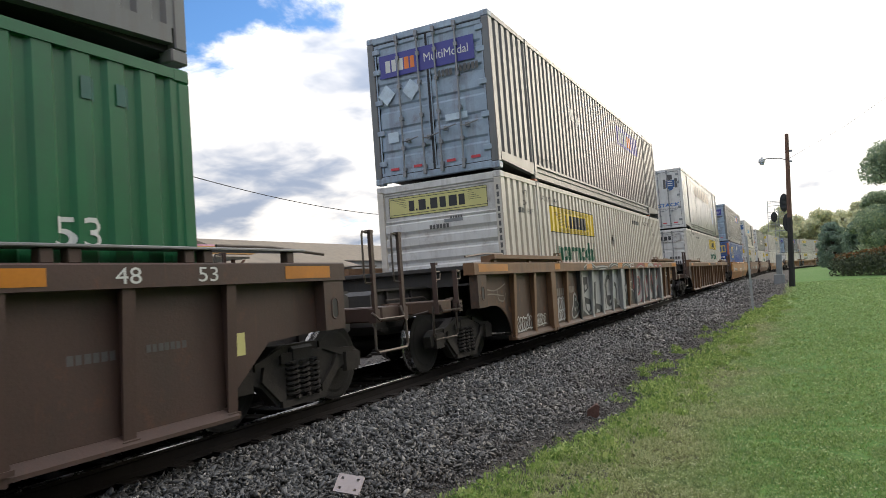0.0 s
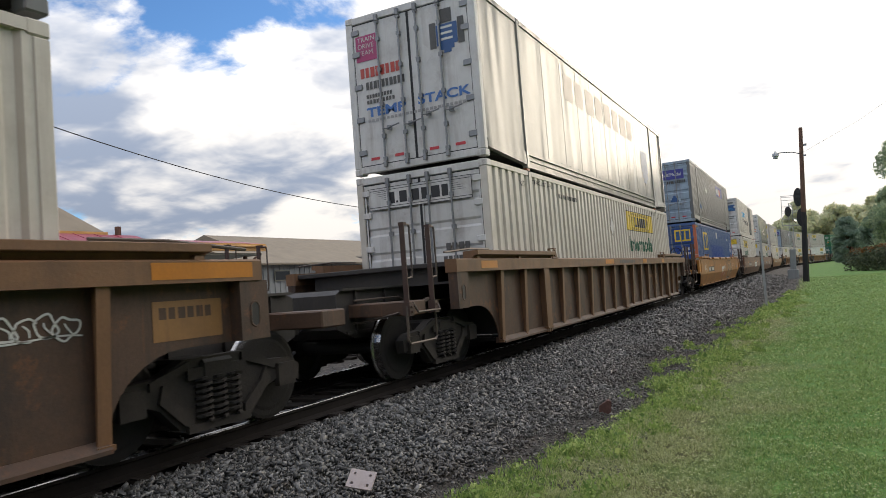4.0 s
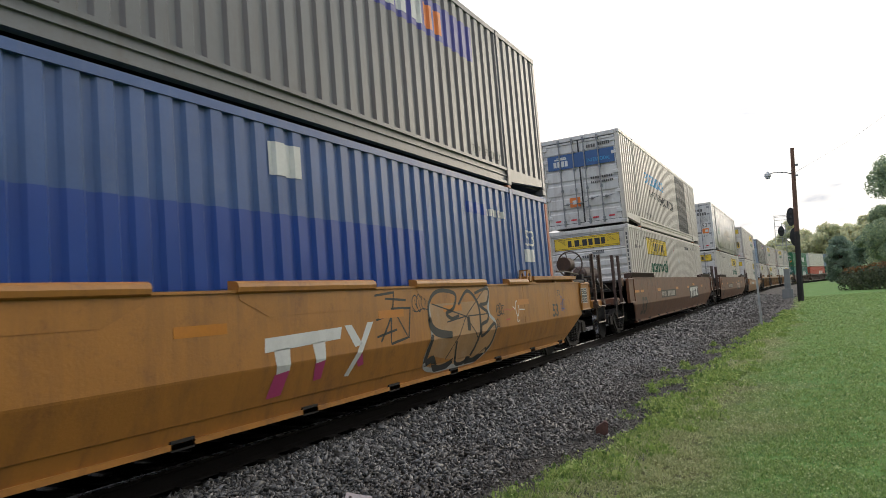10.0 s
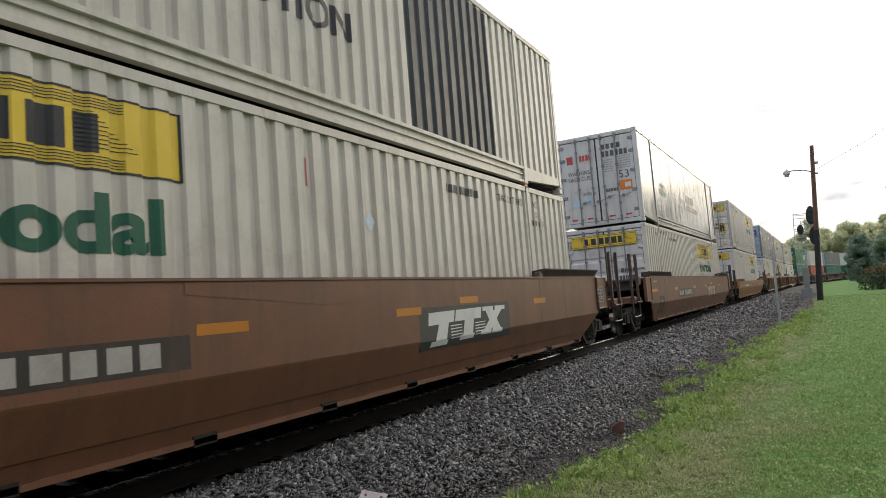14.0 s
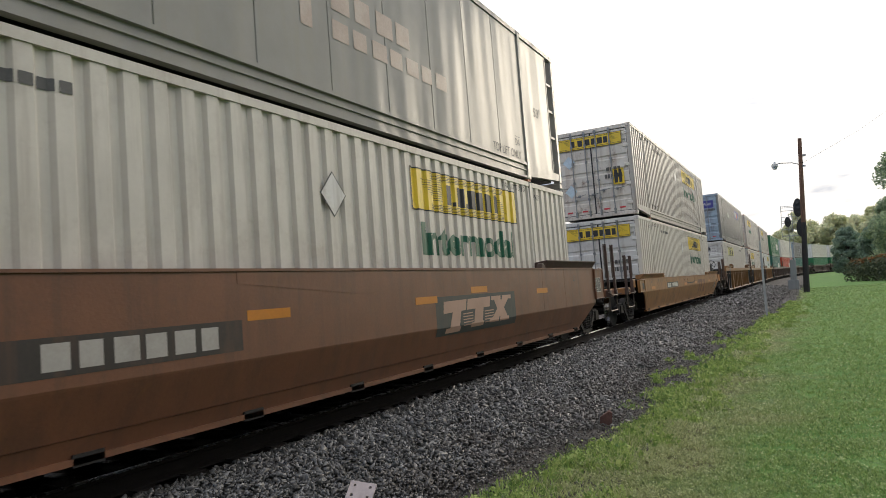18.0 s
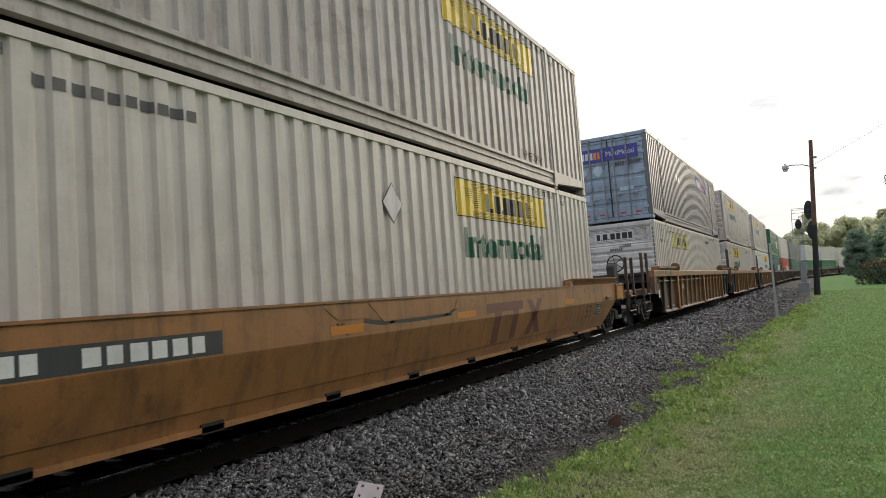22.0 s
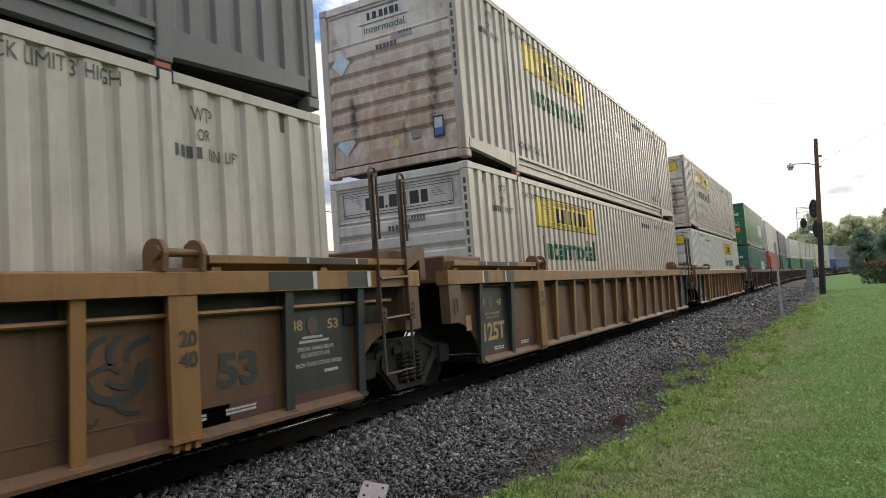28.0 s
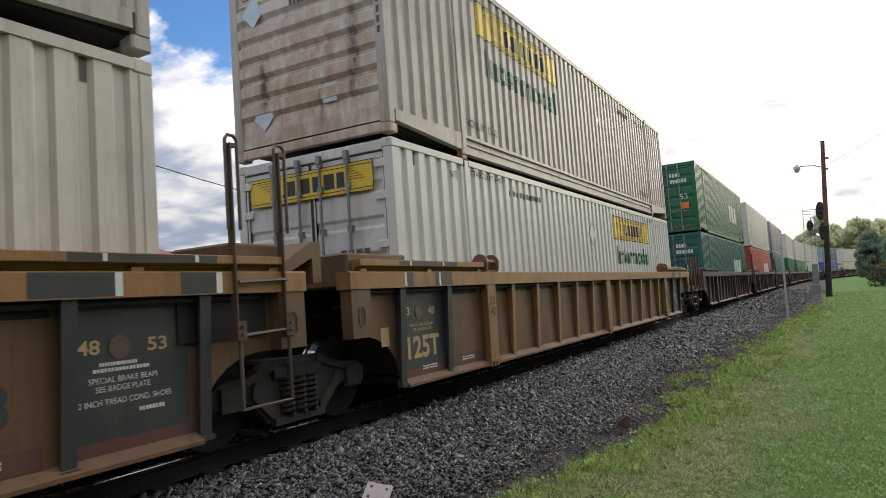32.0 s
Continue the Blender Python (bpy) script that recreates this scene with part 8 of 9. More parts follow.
            car_rects(car, "notice", "mark_white", [(-0.75, -0.55, 0.72, 0.95)], 1.381)
        if k == 1:
            paint(car, "faded_plum", 1.3795, fills=[[(8.98, 1.16), (10.25, 1.16), (10.25, 0.97), (8.98, 0.97)], [(9.22, 0.97), (9.43, 0.97), (9.41, 0.57), (9.20, 0.57)], [(9.75, 0.97), (9.94, 0.97), (9.90, 0.57), (9.71, 0.57)]], name="logo")
            paint(car, "maroon", 1.3793, fills=[[(10.27, 1.12), (10.47, 1.14), (10.93, 0.53), (10.66, 0.52)], [(10.72, 1.12), (10.94, 1.15), (10.44, 0.54), (10.22, 0.54)]], name="logo")
            car_rects(car, "logo", "faded_plum", [(10.085, 10.19, 0.94, 1.14)], 1.480)
            car_rects(car, "notice", "chalk", [(11.36, 11.80, 1.03 - 0.042 * q, 1.043 - 0.042 * q) for q in range(10)], 1.379)
            car_rects(car, "notice", "stencil", [(7.44, 7.70, 1.06, 1.07), (7.44, 7.70, 0.83, 0.84), (7.44, 7.45, 0.84, 1.06), (7.69, 7.70, 0.84, 1.06)], 1.379)
            car_text(car, "H", "stencil", 7.53, 7.61, 0.88, 0.97, 1.379)
            car_rects(car, "lettering", "stencil", letter_blocks(8.85, 9.14, 1.425, 1.51, (1,) * 4, 0.3) + letter_blocks(9.2, 9.58, 1.425, 1.51, (1,) * 6, 0.3), 1.5175)
            car_text(car, "C", "stencil", 9.65, 9.72, 1.425, 1.51, 1.5175)
            car_rects(car, "seam", "black", [(8.052, 8.066, 1.38, 1.55)], 1.5175)
            give("patch_plate", (), lambda: prism(bmesh.new(), [(Y(7.74), 0.31), (Y(8.10), 0.31), (Y(8.12), 0.61), (Y(7.86), 0.62)], "x", 1.495, 1.508), "tan_car", car)
            car_text(car, "Klaat U\nBarada\nNichto", "chalk", 5.95, 6.92, 0.54, 1.22, 1.381, name="graffiti")
        if k == 0:
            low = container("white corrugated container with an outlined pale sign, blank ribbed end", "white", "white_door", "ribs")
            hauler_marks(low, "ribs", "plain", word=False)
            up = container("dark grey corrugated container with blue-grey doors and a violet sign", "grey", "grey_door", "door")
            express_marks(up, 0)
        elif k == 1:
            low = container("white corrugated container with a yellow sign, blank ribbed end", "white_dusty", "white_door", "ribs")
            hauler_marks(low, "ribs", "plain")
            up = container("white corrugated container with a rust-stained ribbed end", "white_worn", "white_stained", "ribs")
            end_rect(up, "sign_panel", "white_door", -0.52, 0.42, 2.46, 2.70, 0.044)
            end_shapes(up, "logo", "black", letter_blocks(-0.36, 0.28, 2.52, 2.64, FIRM) + [(-0.52, 0.42, 2.46, 2.468), (-0.52, 0.42, 2.692, 2.70)], 0.040)
            end_text(up, "Intermodal", "mark_green", -0.42, 0.36, 2.30, 2.42, 0.040)
            hauler_marks(up, "ribs", "yellow", end=False)
            for u in (2.12, 12.7):
                side_text(up, "TOP LIFT ONLY", "soft_black", u, u + 1.2, 0.46, 0.58)
            diamond(up, -0.9, 1.9, 0.19, 0.004)
            diamond(up, -0.9, 0.55, 0.19, 0.02)
            end_rect(up, "notice", "stencil", 0.76, 0.95, 0.36, 0.70, 0.006)
            end_rect(up, "notice", "sticker", 0.785, 0.925, 0.40, 0.67, 0.003)
            end_rect(up, "notice", "mark_blue", 0.785, 0.925, 0.40, 0.51, 0.001)
            end_rect(up, "notice", "steel", 0.35, 0.52, 0.42, 0.56, 0.02)
            end_rect(up, "notice", "pale_yellow", 0.02, 0.12, 0.36, 0.47, 0.02)
        else:
            low = container("white corrugated container with yellow signs on doors and side", "white_clean", "white_door", "door")
            hauler_marks(low, "door", "yellow")
            up = container("white corrugated container with a stained blank ribbed end", "white_worn", "white_stained", "ribs")
            hauler_marks(up, "ribs", "yellow")
            for u in (2.12, 12.7):
                side_text(up, "TOP LIFT ONLY", "soft_black", u, u + 1.2, 0.46, 0.58)
            diamond(up, -0.85, 2.05, 0.2, 0.004)
            diamond(up, -0.75, 0.55, 0.18, 0.02)
            end_shapes(up, "notice", "yellow", [(0.12, 0.24, 0.6, 0.75)], 0.02)
            end_shapes(up, "notice", "sticker", [(0.28, 0.5, 0.55, 0.8)], 0.02)
        couple(front, car, low, up, HIGH_Z + (0.017 if k else 0.0))

    # the rest of the train, which stays far off
    far = [
        (214.7, "first", "teal", "teal", "green", "green", True),
        (234.25, "middle", "red", "red", "white", "white_door", False),
        (253.8, "last", "teal", "teal", "grey", "grey_door", False),
        (277.3, "first", "green", "green", "white", "white_door", False),
        (296.85, "middle", "green", "green", "white", "white_door", False),
        (316.4, "last", "white", "white_door", "white", "white_door", False),
        (340.0, "single", "blue", "blue", "grey", "grey_door", False),
        (363.6, "single", "white", "white_door", "white", "white_door", False),
        (387.2, "single", "white", "white_door", "grey", "grey_door", False),
    ]
    names = {"teal": "dark green", "green": "green", "red": "red", "white": "white", "grey": "grey", "blue": "blue"}
    for front, kind, la, lb, ua, ub, near in far:
        car = ribbed_car("brown ribbed well car under two stacked containers", "rust_car" if kind == "single" else "dark_car", kind=kind, turning=near, brake=near)
        low = container(names[la] + " corrugated container on a brown well car", la, lb, "door", simple=not near)
        up = container(names[ua] + " container stacked on another one", ua, ub, "door", "corrugated", simple=not near)
        if la in ("white",):
            hauler_marks(low, "door", "yellow")
        if near:
            for c in (low, up):
                end_shapes(c, "lettering", "mark_white", letter_blocks(0.25, 0.7, 2.3, 2.45, (1,) * 4) + letter_blocks(0.25, 0.95, 2.05, 2.2, (1,) * 6), 0.008)
                end_shapes(c, "sticker", "mark_orange", [(0.62, 0.95, 0.95, 1.22)], 0.008)
                end_text(c, "53", "mark_white", 0.62, 0.92, 1.35, 1.58, 0.008)
                v, f = rects(*letter_blocks(10.0, 13.2, 1.0, 1.9, (1,) * 3, 0.2))
                decal_side(c, "logo", "mark_white", v, f, 0, 0.006)
        elif la == "red":
            v, f = rects(*letter_blocks(9.0, 13.2, 1.0, 1.9, (1,) * 4, 0.22))
            decal_side(low, "logo", "mark_white", v, f, 0, 0.006)
        couple(front, car, low, up)


build_train()


# ---- ground and track ----
LAWN_Z = -0.42


def bed_height(side):
    """Height of the ballast and ground, by the distance from the track's centre towards the lawn."""
    pts_x = [-9.5, -6.3, -5.6, -2.6, -1.75, 0.0, 0.95, 1.2, 1.75, 2.3, 3.1, 3.9]
    pts_z = [-0.60, -0.55, -0.20, -0.20, -0.20, -0.20, -0.20, -0.17, -0.18, -0.28, -0.385, LAWN_Z]
    return np.interp(side, pts_x, pts_z)


def make_ground():
    """One sheet to the horizon, following the track's bed."""
    sides = [-1800, -600, -200, -60, -25, -12, -9.5, -6.3, -5.6, -2.6, -1.75, -0.8, 0.8, 0.95, 1.2, 1.75, 2.3, 3.1, 3.9, 4.6, 6, 9, 14, 25, 50, 100, 250, 380]
    dist = [-1500, -400, -100, -40, -15] + list(range(-8, 106, 3)) + [110 + 10 * k for k in range(16)] + [290, 340, 400]
    bm = bmesh.new()
    grid = []
    for d in dist:
        row = []
        for s in sides:
            p, _ = along(d, min(s, CURVE_R - 5))
            z = float(bed_height(s)) - 0.03
            if s > 4:
                z += 0.03 + 0.012 * noise.noise((p.x * 0.4, p.y * 0.4, 0))
            row.append(bm.verts.new((p.x, p.y, z)))
        grid.append(row)
    for a, b in zip(grid, grid[1:]):
        for i in range(len(sides) - 1):
            bm.faces.new((a[i], a[i + 1], b[i + 1], b[i]))
    g = part("ground", bm, "lawn", None, "mown green lawn beside a dark cinder strip", True)
    tagged(g, "", "ground", "", "structure")
    # far land past the end of the sheet
    bm = bmesh.new()
    bm.faces.new([bm.verts.new(p) for p in ((-3000, -1500, -0.75), (3500, -1500, -0.75), (3500, 4000, -0.75), (-3000, 4000, -0.75))])
    tagged(part("ground_far", bm, "lawn"), "flat green land that reaches the horizon", "ground", "", "structure")


def sweep(outline, d0, d1, side, material_of=None):
    """An outline of (side, z) drawn along the track."""
    ds = [d0]
    while ds[-1] < d1:
        ds.append(min(d1, ds[-1] + (200 if ds[-1] < CURVE_Y and CURVE_Y - ds[-1] > 1 else 5)))
        if ds[-2] < CURVE_Y < ds[-1]:
            ds[-1] = CURVE_Y
    bm = bmesh.new()
    rings = [[bm.verts.new((*along(d, side + x)[0].xy, z)) for x, z in outline] for d in ds]
    k = len(outline)
    for a, b in zip(rings, rings[1:]):
        for i in range(k):
            f = bm.faces.new((a[i], a[(i + 1) % k], b[(i + 1) % k], b[i]))
            if material_of:
                f.material_index = material_of(i)
    bmesh.ops.recalc_face_normals(bm, faces=bm.faces[:])
    return bm


RAIL = [(-0.026, 0.0), (0.026, 0.0), (0.032, -0.003), (0.0362, -0.010), (0.037, -0.016), (0.037, -0.035), (0.012, -0.05), (0.010, -0.13), (0.07, -0.155), (0.07, -0.172), (-0.07, -0.172), (-0.07, -0.155), (-0.010, -0.13), (-0.012, -0.05), (-0.037, -0.035), (-0.037, -0.014), (-0.033, -0.004)]


def make_track(side, name, label, tie_rows):
    tr = tagged(new(name), label, "railway track", "", "structure")
    for s in (-0.7535, 0.7535):
        part("rail", sweep(RAIL, -60, 330, side + s, lambda i: 1 if i in (0, 1, 2, 15, 16) else 0), ["rail_side", "rail_top"], tr, "steel rail with a polished head")
    tie = shared(("tie",), lambda: soft_box(-1.3, 1.3, -0.115, 0.115, -0.34, -0.17, 0.012))
    plate = shared(("tie_plate",), lambda: soft_box(-0.10, 0.10, -0.17, 0.17, -0.175, -0.158, 0.004))
    rnd = random.Random(4)
    for i in range(tie_rows):
        d = -6 + 0.52 * i
        p, h = along(d, side)
        t = hang("tie", tie, "tie", tr)
        t.matrix_basis = pose(p.x + rnd.uniform(-0.03, 0.03), p.y, 0, 0, 0, rnd.uniform(-0.8, 0.8))
        if i < 50:
            for s in (-0.7535, 0.7535):
                q = hang("tie_plate", plate, "rail_side", tr)
                q.matrix_basis = pose(p.x + s, p.y, 0, 0, 0, 90)
    bm = bmesh.new()
    d = -6 + 0.52 * tie_rows
    while d < 320:
        p, h = along(d, side)
        c, s_ = math.cos(h), math.sin(h)
        lo = [bm.verts.new((p.x + c * x - s_ * y, p.y + s_ * x + c * y, z)) for x in (-1.3, 1.3) for y in (-0.11, 0.11) for z in (-0.3, -0.172)]
        for f in ((0, 1, 3, 2), (4, 6, 7, 5), (0, 4, 5, 1), (2, 3, 7, 6), (1, 5, 7, 3)):
            bm.faces.new([lo[i] for i in f])
        d += 0.52
    tagged(part("tie_row", bm, "tie", tr), "", "", "", "stuff")


def stone_shapes(rng, kinds=24):
    """Flat angular chips: hulls of a few random points."""
    shapes = []
    while len(shapes) < kinds:
        bm = bmesh.new()
        axes = np.array([1.0, rng.uniform(0.5, 0.85), rng.uniform(0.28, 0.5)])
        for p in rng.uniform(-1, 1, (8, 3)):
            p = np.sign(p) * np.abs(p) ** 0.35 * rng.uniform(0.75, 1.1)
            bm.verts.new(p * axes)
        bmesh.ops.convex_hull(bm, input=bm.verts[:])
        bmesh.ops.triangulate(bm, faces=bm.faces[:])
        bm.verts.index_update()
        bm.verts.ensure_lookup_table()
        used = sorted({v.index for f in bm.faces for v in f.verts})
        back = {u: k for k, u in enumerate(used)}
        shapes.append((np.array([bm.verts[u].co[:] for u in used]), np.array([[back[v.index] for v in f.verts] for f in bm.faces])))
        bm.free()
    return shapes


def scatter(name, shapes, places, sizes, rng, material, label, category, tilt=0.45):
    """Many small pieces in one mesh, each turned at random."""
    V, F, base = [], [], 0
    kind = rng.integers(0, len(shapes), len(places))
    for k, (sv, sf) in enumerate(shapes):
        sel = kind == k
        n = int(sel.sum())
        if not n:
            continue
        yaw, lean, way = rng.uniform(0, np.pi, n), rng.normal(0, tilt, n) / 2, rng.uniform(0, 2 * np.pi, n)
        cy, sy, cl, sl = np.cos(yaw), np.sin(yaw), np.cos(lean), np.sin(lean)
        ax, ay = sl * np.cos(way), sl * np.sin(way)
        w, x, y, z = cl * cy, ax * cy + ay * sy, ay * cy - ax * sy, cl * sy
        R = np.stack([1 - 2 * (y * y + z * z), 2 * (x * y - z * w), 2 * (x * z + y * w), 2 * (x * y + z * w), 1 - 2 * (x * x + z * z), 2 * (y * z - x * w),
                      2 * (x * z - y * w), 2 * (y * z + x * w), 1 - 2 * (x * x + y * y)], 1).reshape(n, 3, 3)
        pts = np.einsum("nij,vj->nvi", R, sv) * sizes[sel][:, None, None] + places[sel][:, None, :]
        V.append(pts.reshape(-1, 3))
        F.append((sf[None] + (np.arange(n) * len(sv))[:, None, None] + base).reshape(-1, 3))
        base += n * len(sv)
    me = raw_mesh(name, np.concatenate(V), np.concatenate(F))
    ob = hang(name, me, material)
    return tagged(ob, label, category, "", "stuff")


def make_ballast():
    rng = np.random.default_rng(7)
    shapes = stone_shapes(rng)
    out, size = [], []
    for y0, y1, n, s0 in ((1.5, 8, 38000, 0.0275), (8, 16, 40000, 0.031), (16, 34, 27000, 0.047), (34, 75, 12000, 0.075), (-5, 1.5, 7000, 0.034)):
        y = rng.uniform(y0, y1, n)
        side = 0.98 + (3.3 + np.clip((y - 13) * 0.036, 0, 1.1)) * rng.random(n)
        inner = rng.random(n) < 0.03
        side[inner] = rng.uniform(-2.4, 1.2, int(inner.sum()))
        wave = 0.22 * np.sin(y * 0.9) + 0.14 * np.sin(y * 2.3 + 1)
        bare = np.clip((side - 3.05 - wave - np.clip((y - 13) * 0.02, 0, 0.6)) / 0.35, 0, 1)
        keep = rng.random(n) > bare * (0.3 + 0.6 * patchy(side, y, 0.5, 41))
        y, side, bare = y[keep], side[keep], bare[keep]
        s = s0 * rng.lognormal(0, 0.32, len(y)) * (1 - 0.45 * bare)
        z = bed_height(np.minimum(side, 3.9)) + rng.uniform(-0.7, 1.0, len(y)) * s0 * (1 - 0.8 * bare)
        near_rail = np.abs(np.abs(side) - 0.7535) < 0.16
        z[near_rail] -= 0.05
        z[inner[keep]] -= 0.02
        out.append(np.stack([TRACK_X + side, y, z], 1))
        size.append(s)
    scatter("ballast", shapes, np.concatenate(out), np.concatenate(size), rng, "stone", "crushed grey stone ballast beside the rails", "ballast", 1.5)


def patchy(x, y, cell, seed):
    """Smooth uneven values from 0 to 1 over the plane, in patches about a cell wide."""
    g = np.random.default_rng(seed).random((256, 256))
    u, v = x / cell + 1000.0, y / cell + 1000.0
    i, j = np.floor(u).astype(int), np.floor(v).astype(int)
    a, b = u - i, v - j
    a, b = a * a * (3 - 2 * a), b * b * (3 - 2 * b)
    i, j, k, m = i % 256, j % 256, (i + 1) % 256, (j + 1) % 256
    return (g[i, j] * (1 - a) + g[k, j] * a) * (1 - b) + (g[i, m] * (1 - a) + g[k, m] * a) * b


def lawn_edge(y):
    """Where the lawn gives way to the cinders; it draws away from the track with the distance."""
    base = np.interp(y, [3.0, 5.6, 6.7, 7.1, 7.8, 8.7, 10.2, 12.6, 15.8, 21.0, 27.0, 40.0], [-2.26, -2.24, -2.22, -2.0, -1.78, -1.6, -1.82, -1.58, -1.5, -1.38, -1.2, -0.72])
    return base + 0.16 * (patchy(y, 0 * y, 1.1, 3) - 0.5) + 0.34 * (patchy(y, 0 * y, 0.34, 4) - 0.5) + 0.2 * (patchy(y, 0 * y, 0.12, 5) - 0.5)


def make_grass():
    """Blades and small clover leaves over the near lawn, in uneven tufts, with a ragged edge to the cinders."""
    rng = np.random.default_rng(11)
    n = 640000
    r = 3.4 * (62 / 3.4) ** rng.random(n)
    az = np.radians(rng.uniform(-9, 32, n))
    x, y = -r * np.sin(az), r * np.cos(az)
    m = 70000  # the lawn round the camera's stand, thinning out behind it
    x, y = np.append(x, rng.normal(0.4, 2.2, m)), np.append(y, rng.normal(0.2, 2.4, m))
    r = np.hypot(x, y)
    near = np.arange(n + m) >= n
    n += m
    edge = lawn_edge(y)
    tuft = 0.6 * patchy(x, y, 0.16, 21) + 0.4 * patchy(x, y, 0.05, 22)
    broad = patchy(x, y, 0.7, 23)
    rim = np.exp(-((x - edge - 0.15) / 0.3) ** 2)
    gaps = np.clip((patchy(x, y, 0.22, 31) - 0.42) * 6, 0, 1)  # bare spots near the rim
    inside = np.clip((x - edge) / 0.55, 0, 1)
    p = np.clip((x - edge) / 0.08, 0, 1) * np.clip(2.2 * tuft - 0.35 + 0.25 * broad, 0.06, 1) * (gaps + (1 - gaps) * inside)
    keep = (rng.random(n) < p) & ~(near & (y > 3.3))
    x, y, r, tuft, broad, rim = x[keep], y[keep], r[keep], tuft[keep], broad[keep], rim[keep]
    n = len(x)
    h = (0.008 + 0.026 * rng.random(n)) * (0.45 + 1.2 * tuft) * (1 + 1.3 * rim) * (1 + r * 0.010)
    w = 0.0042 * (0.8 + r * 0.12)
    a, b = rng.uniform(0, 2 * np.pi, n), rng.uniform(0, 2 * np.pi, n)
    lean = rng.uniform(0.3, 1.8, n) * h
    z = np.full(n, LAWN_Z)
    p0 = np.stack([x - w * np.cos(a), y - w * np.sin(a), z - 0.01], 1)
    p1 = np.stack([x + w * np.cos(a), y + w * np.sin(a), z - 0.01], 1)
    p2 = np.stack([x + lean * np.cos(b), y + lean * np.sin(b), z + h], 1)
    leaf = rng.random(n) < 0.30  # clover: small leaves that lie nearly level
    ws = (w * rng.uniform(1.2, 2.2, n))[leaf]
    xl, yl, zl, al = x[leaf], y[leaf], (z + 0.6 * h)[leaf], a[leaf]
    for k, (pt, tip) in enumerate(((p0, 0.0), (p1, 2.1), (p2, 4.2))):
        pt[leaf] = np.stack([xl + ws * np.cos(al + tip), yl + ws * np.sin(al + tip), zl + 0.5 * ws * np.sin(al * 3 + k)], 1)
    me = raw_mesh("grass", np.stack([p0, p1, p2], 1).reshape(-1, 3), np.arange(3 * n).reshape(-1, 3))
    tagged(hang("grass", me, "blade"), "short green grass and clover with a ragged edge", "grass", "", "stuff")


def leaf_cloud(rng, centres, radii, n, size, flat=0.7):
    """Leaf quads scattered through rounded clumps, denser toward their outsides."""
    k = rng.integers(0, len(centres), n)
    d = rng.normal(size=(n, 3))
    d /= np.linalg.norm(d, axis=1)[:, None]
    rad = radii[k] * (0.45 + 0.55 * rng.random(n) ** 0.5)
    c = centres[k] + d * rad[:, None] * np.array([1, 1, flat])
    u = rng.normal(size=(n, 3))
    u /= np.linalg.norm(u, axis=1)[:, None]
    v = np.cross(u, d + 0.6 * rng.normal(size=(n, 3)))
    v /= np.linalg.norm(v, axis=1)[:, None] + 1e-6
    s = size * rng.lognormal(0, 0.3, n)[:, None]
    quad = np.stack([c - u * s, c + v * s * 0.55, c + u * s, c - v * s * 0.55], 1)
    return quad.reshape(-1, 3), np.arange(4 * n).reshape(-1, 4)


def make_weeds():
    """Low leafy tufts on the cinders and along the lawn's edge: blades and small leaves."""
    rng = np.random.default_rng(21)
    V, F, base = [], [], 0
    spots = []
    for off, wide, count in ((0.02, 0.07, 420), (0.22, 0.20, 420), (-0.22, 0.16, 60)):
        for _ in range(count):
            y = 3.3 + 34 * rng.random() ** 1.6
            if rng.random() < 0.25 + 1.1 * float(patchy(np.array([y]), np.array([off]), 0.45, 9)[0]) - 0.3:
                spots.append((float(lawn_edge(np.array([y]))[0]) + off + rng.normal(0, wide), y))
    spots += [(-2.3 + rng.normal(0, 0.15), 3.5 + 16 * rng.random()) for _ in range(16)]
    spots += [(-1.62 + rng.normal(0, 0.07), 8.6 + rng.normal(0, 0.35)) for _ in range(14)]
    spots += [(-1.5 + rng.normal(0, 0.08), 5.0 + rng.normal(0, 0.5)) for _ in range(10)]
    for x, y in spots:
        if abs(x + 2.24) < 0.35 and 6.9 < y < 8.3:
            continue
        m = int(rng.integers(36, 110))
        rad = rng.uniform(0.05, 0.15)
        px_, py_ = x + rng.normal(0, rad, m), y + rng.normal(0, rad, m)
        h = rng.uniform(0.06, 0.16, m) * np.exp(-((px_ - x) ** 2 + (py_ - y) ** 2) / (3 * rad * rad))
        w = 0.0035 * (0.8 + y * 0.10)
        a, b = rng.uniform(0, 6.283, m), rng.uniform(0, 6.283, m)
        z0 = np.full(m, LAWN_Z + (0.02 if x < -2.0 else 0.0))
        lean = h * rng.uniform(0.2, 1.1, m)
        tri = np.stack([np.stack([px_ - w * np.cos(a), py_ - w * np.sin(a), z0 - 0.01], 1), np.stack([px_ + w * np.cos(a), py_ + w * np.sin(a), z0 - 0.01], 1),
                        np.stack([px_ + lean * np.cos(b), py_ + lean * np.sin(b), z0 + h], 1)], 1).reshape(-1, 3)
        V.append(tri)
        F += [(base + 3 * k, base + 3 * k + 1, base + 3 * k + 2) for k in range(m)]
        base += 3 * m
        k = m // 2
        c = np.stack([px_[:k], py_[:k], z0[:k] + h[:k] * rng.uniform(0.3, 1.0, k)], 1)
        q, f = leaf_cloud(rng, c, np.full(k, 0.016), k, 0.013 + 0.0010 * y)
        V.append(q)
        F += [tuple(int(i) + base for i in r) for r in f]
        base += len(q)
    me = bpy.data.meshes.new("weeds")
    me.from_pydata(np.concatenate(V).tolist(), [], F)
    tagged(hang("weeds", me, "weed"), "bright green leafy weeds at the lawn's edge", "weeds", "", "stuff")


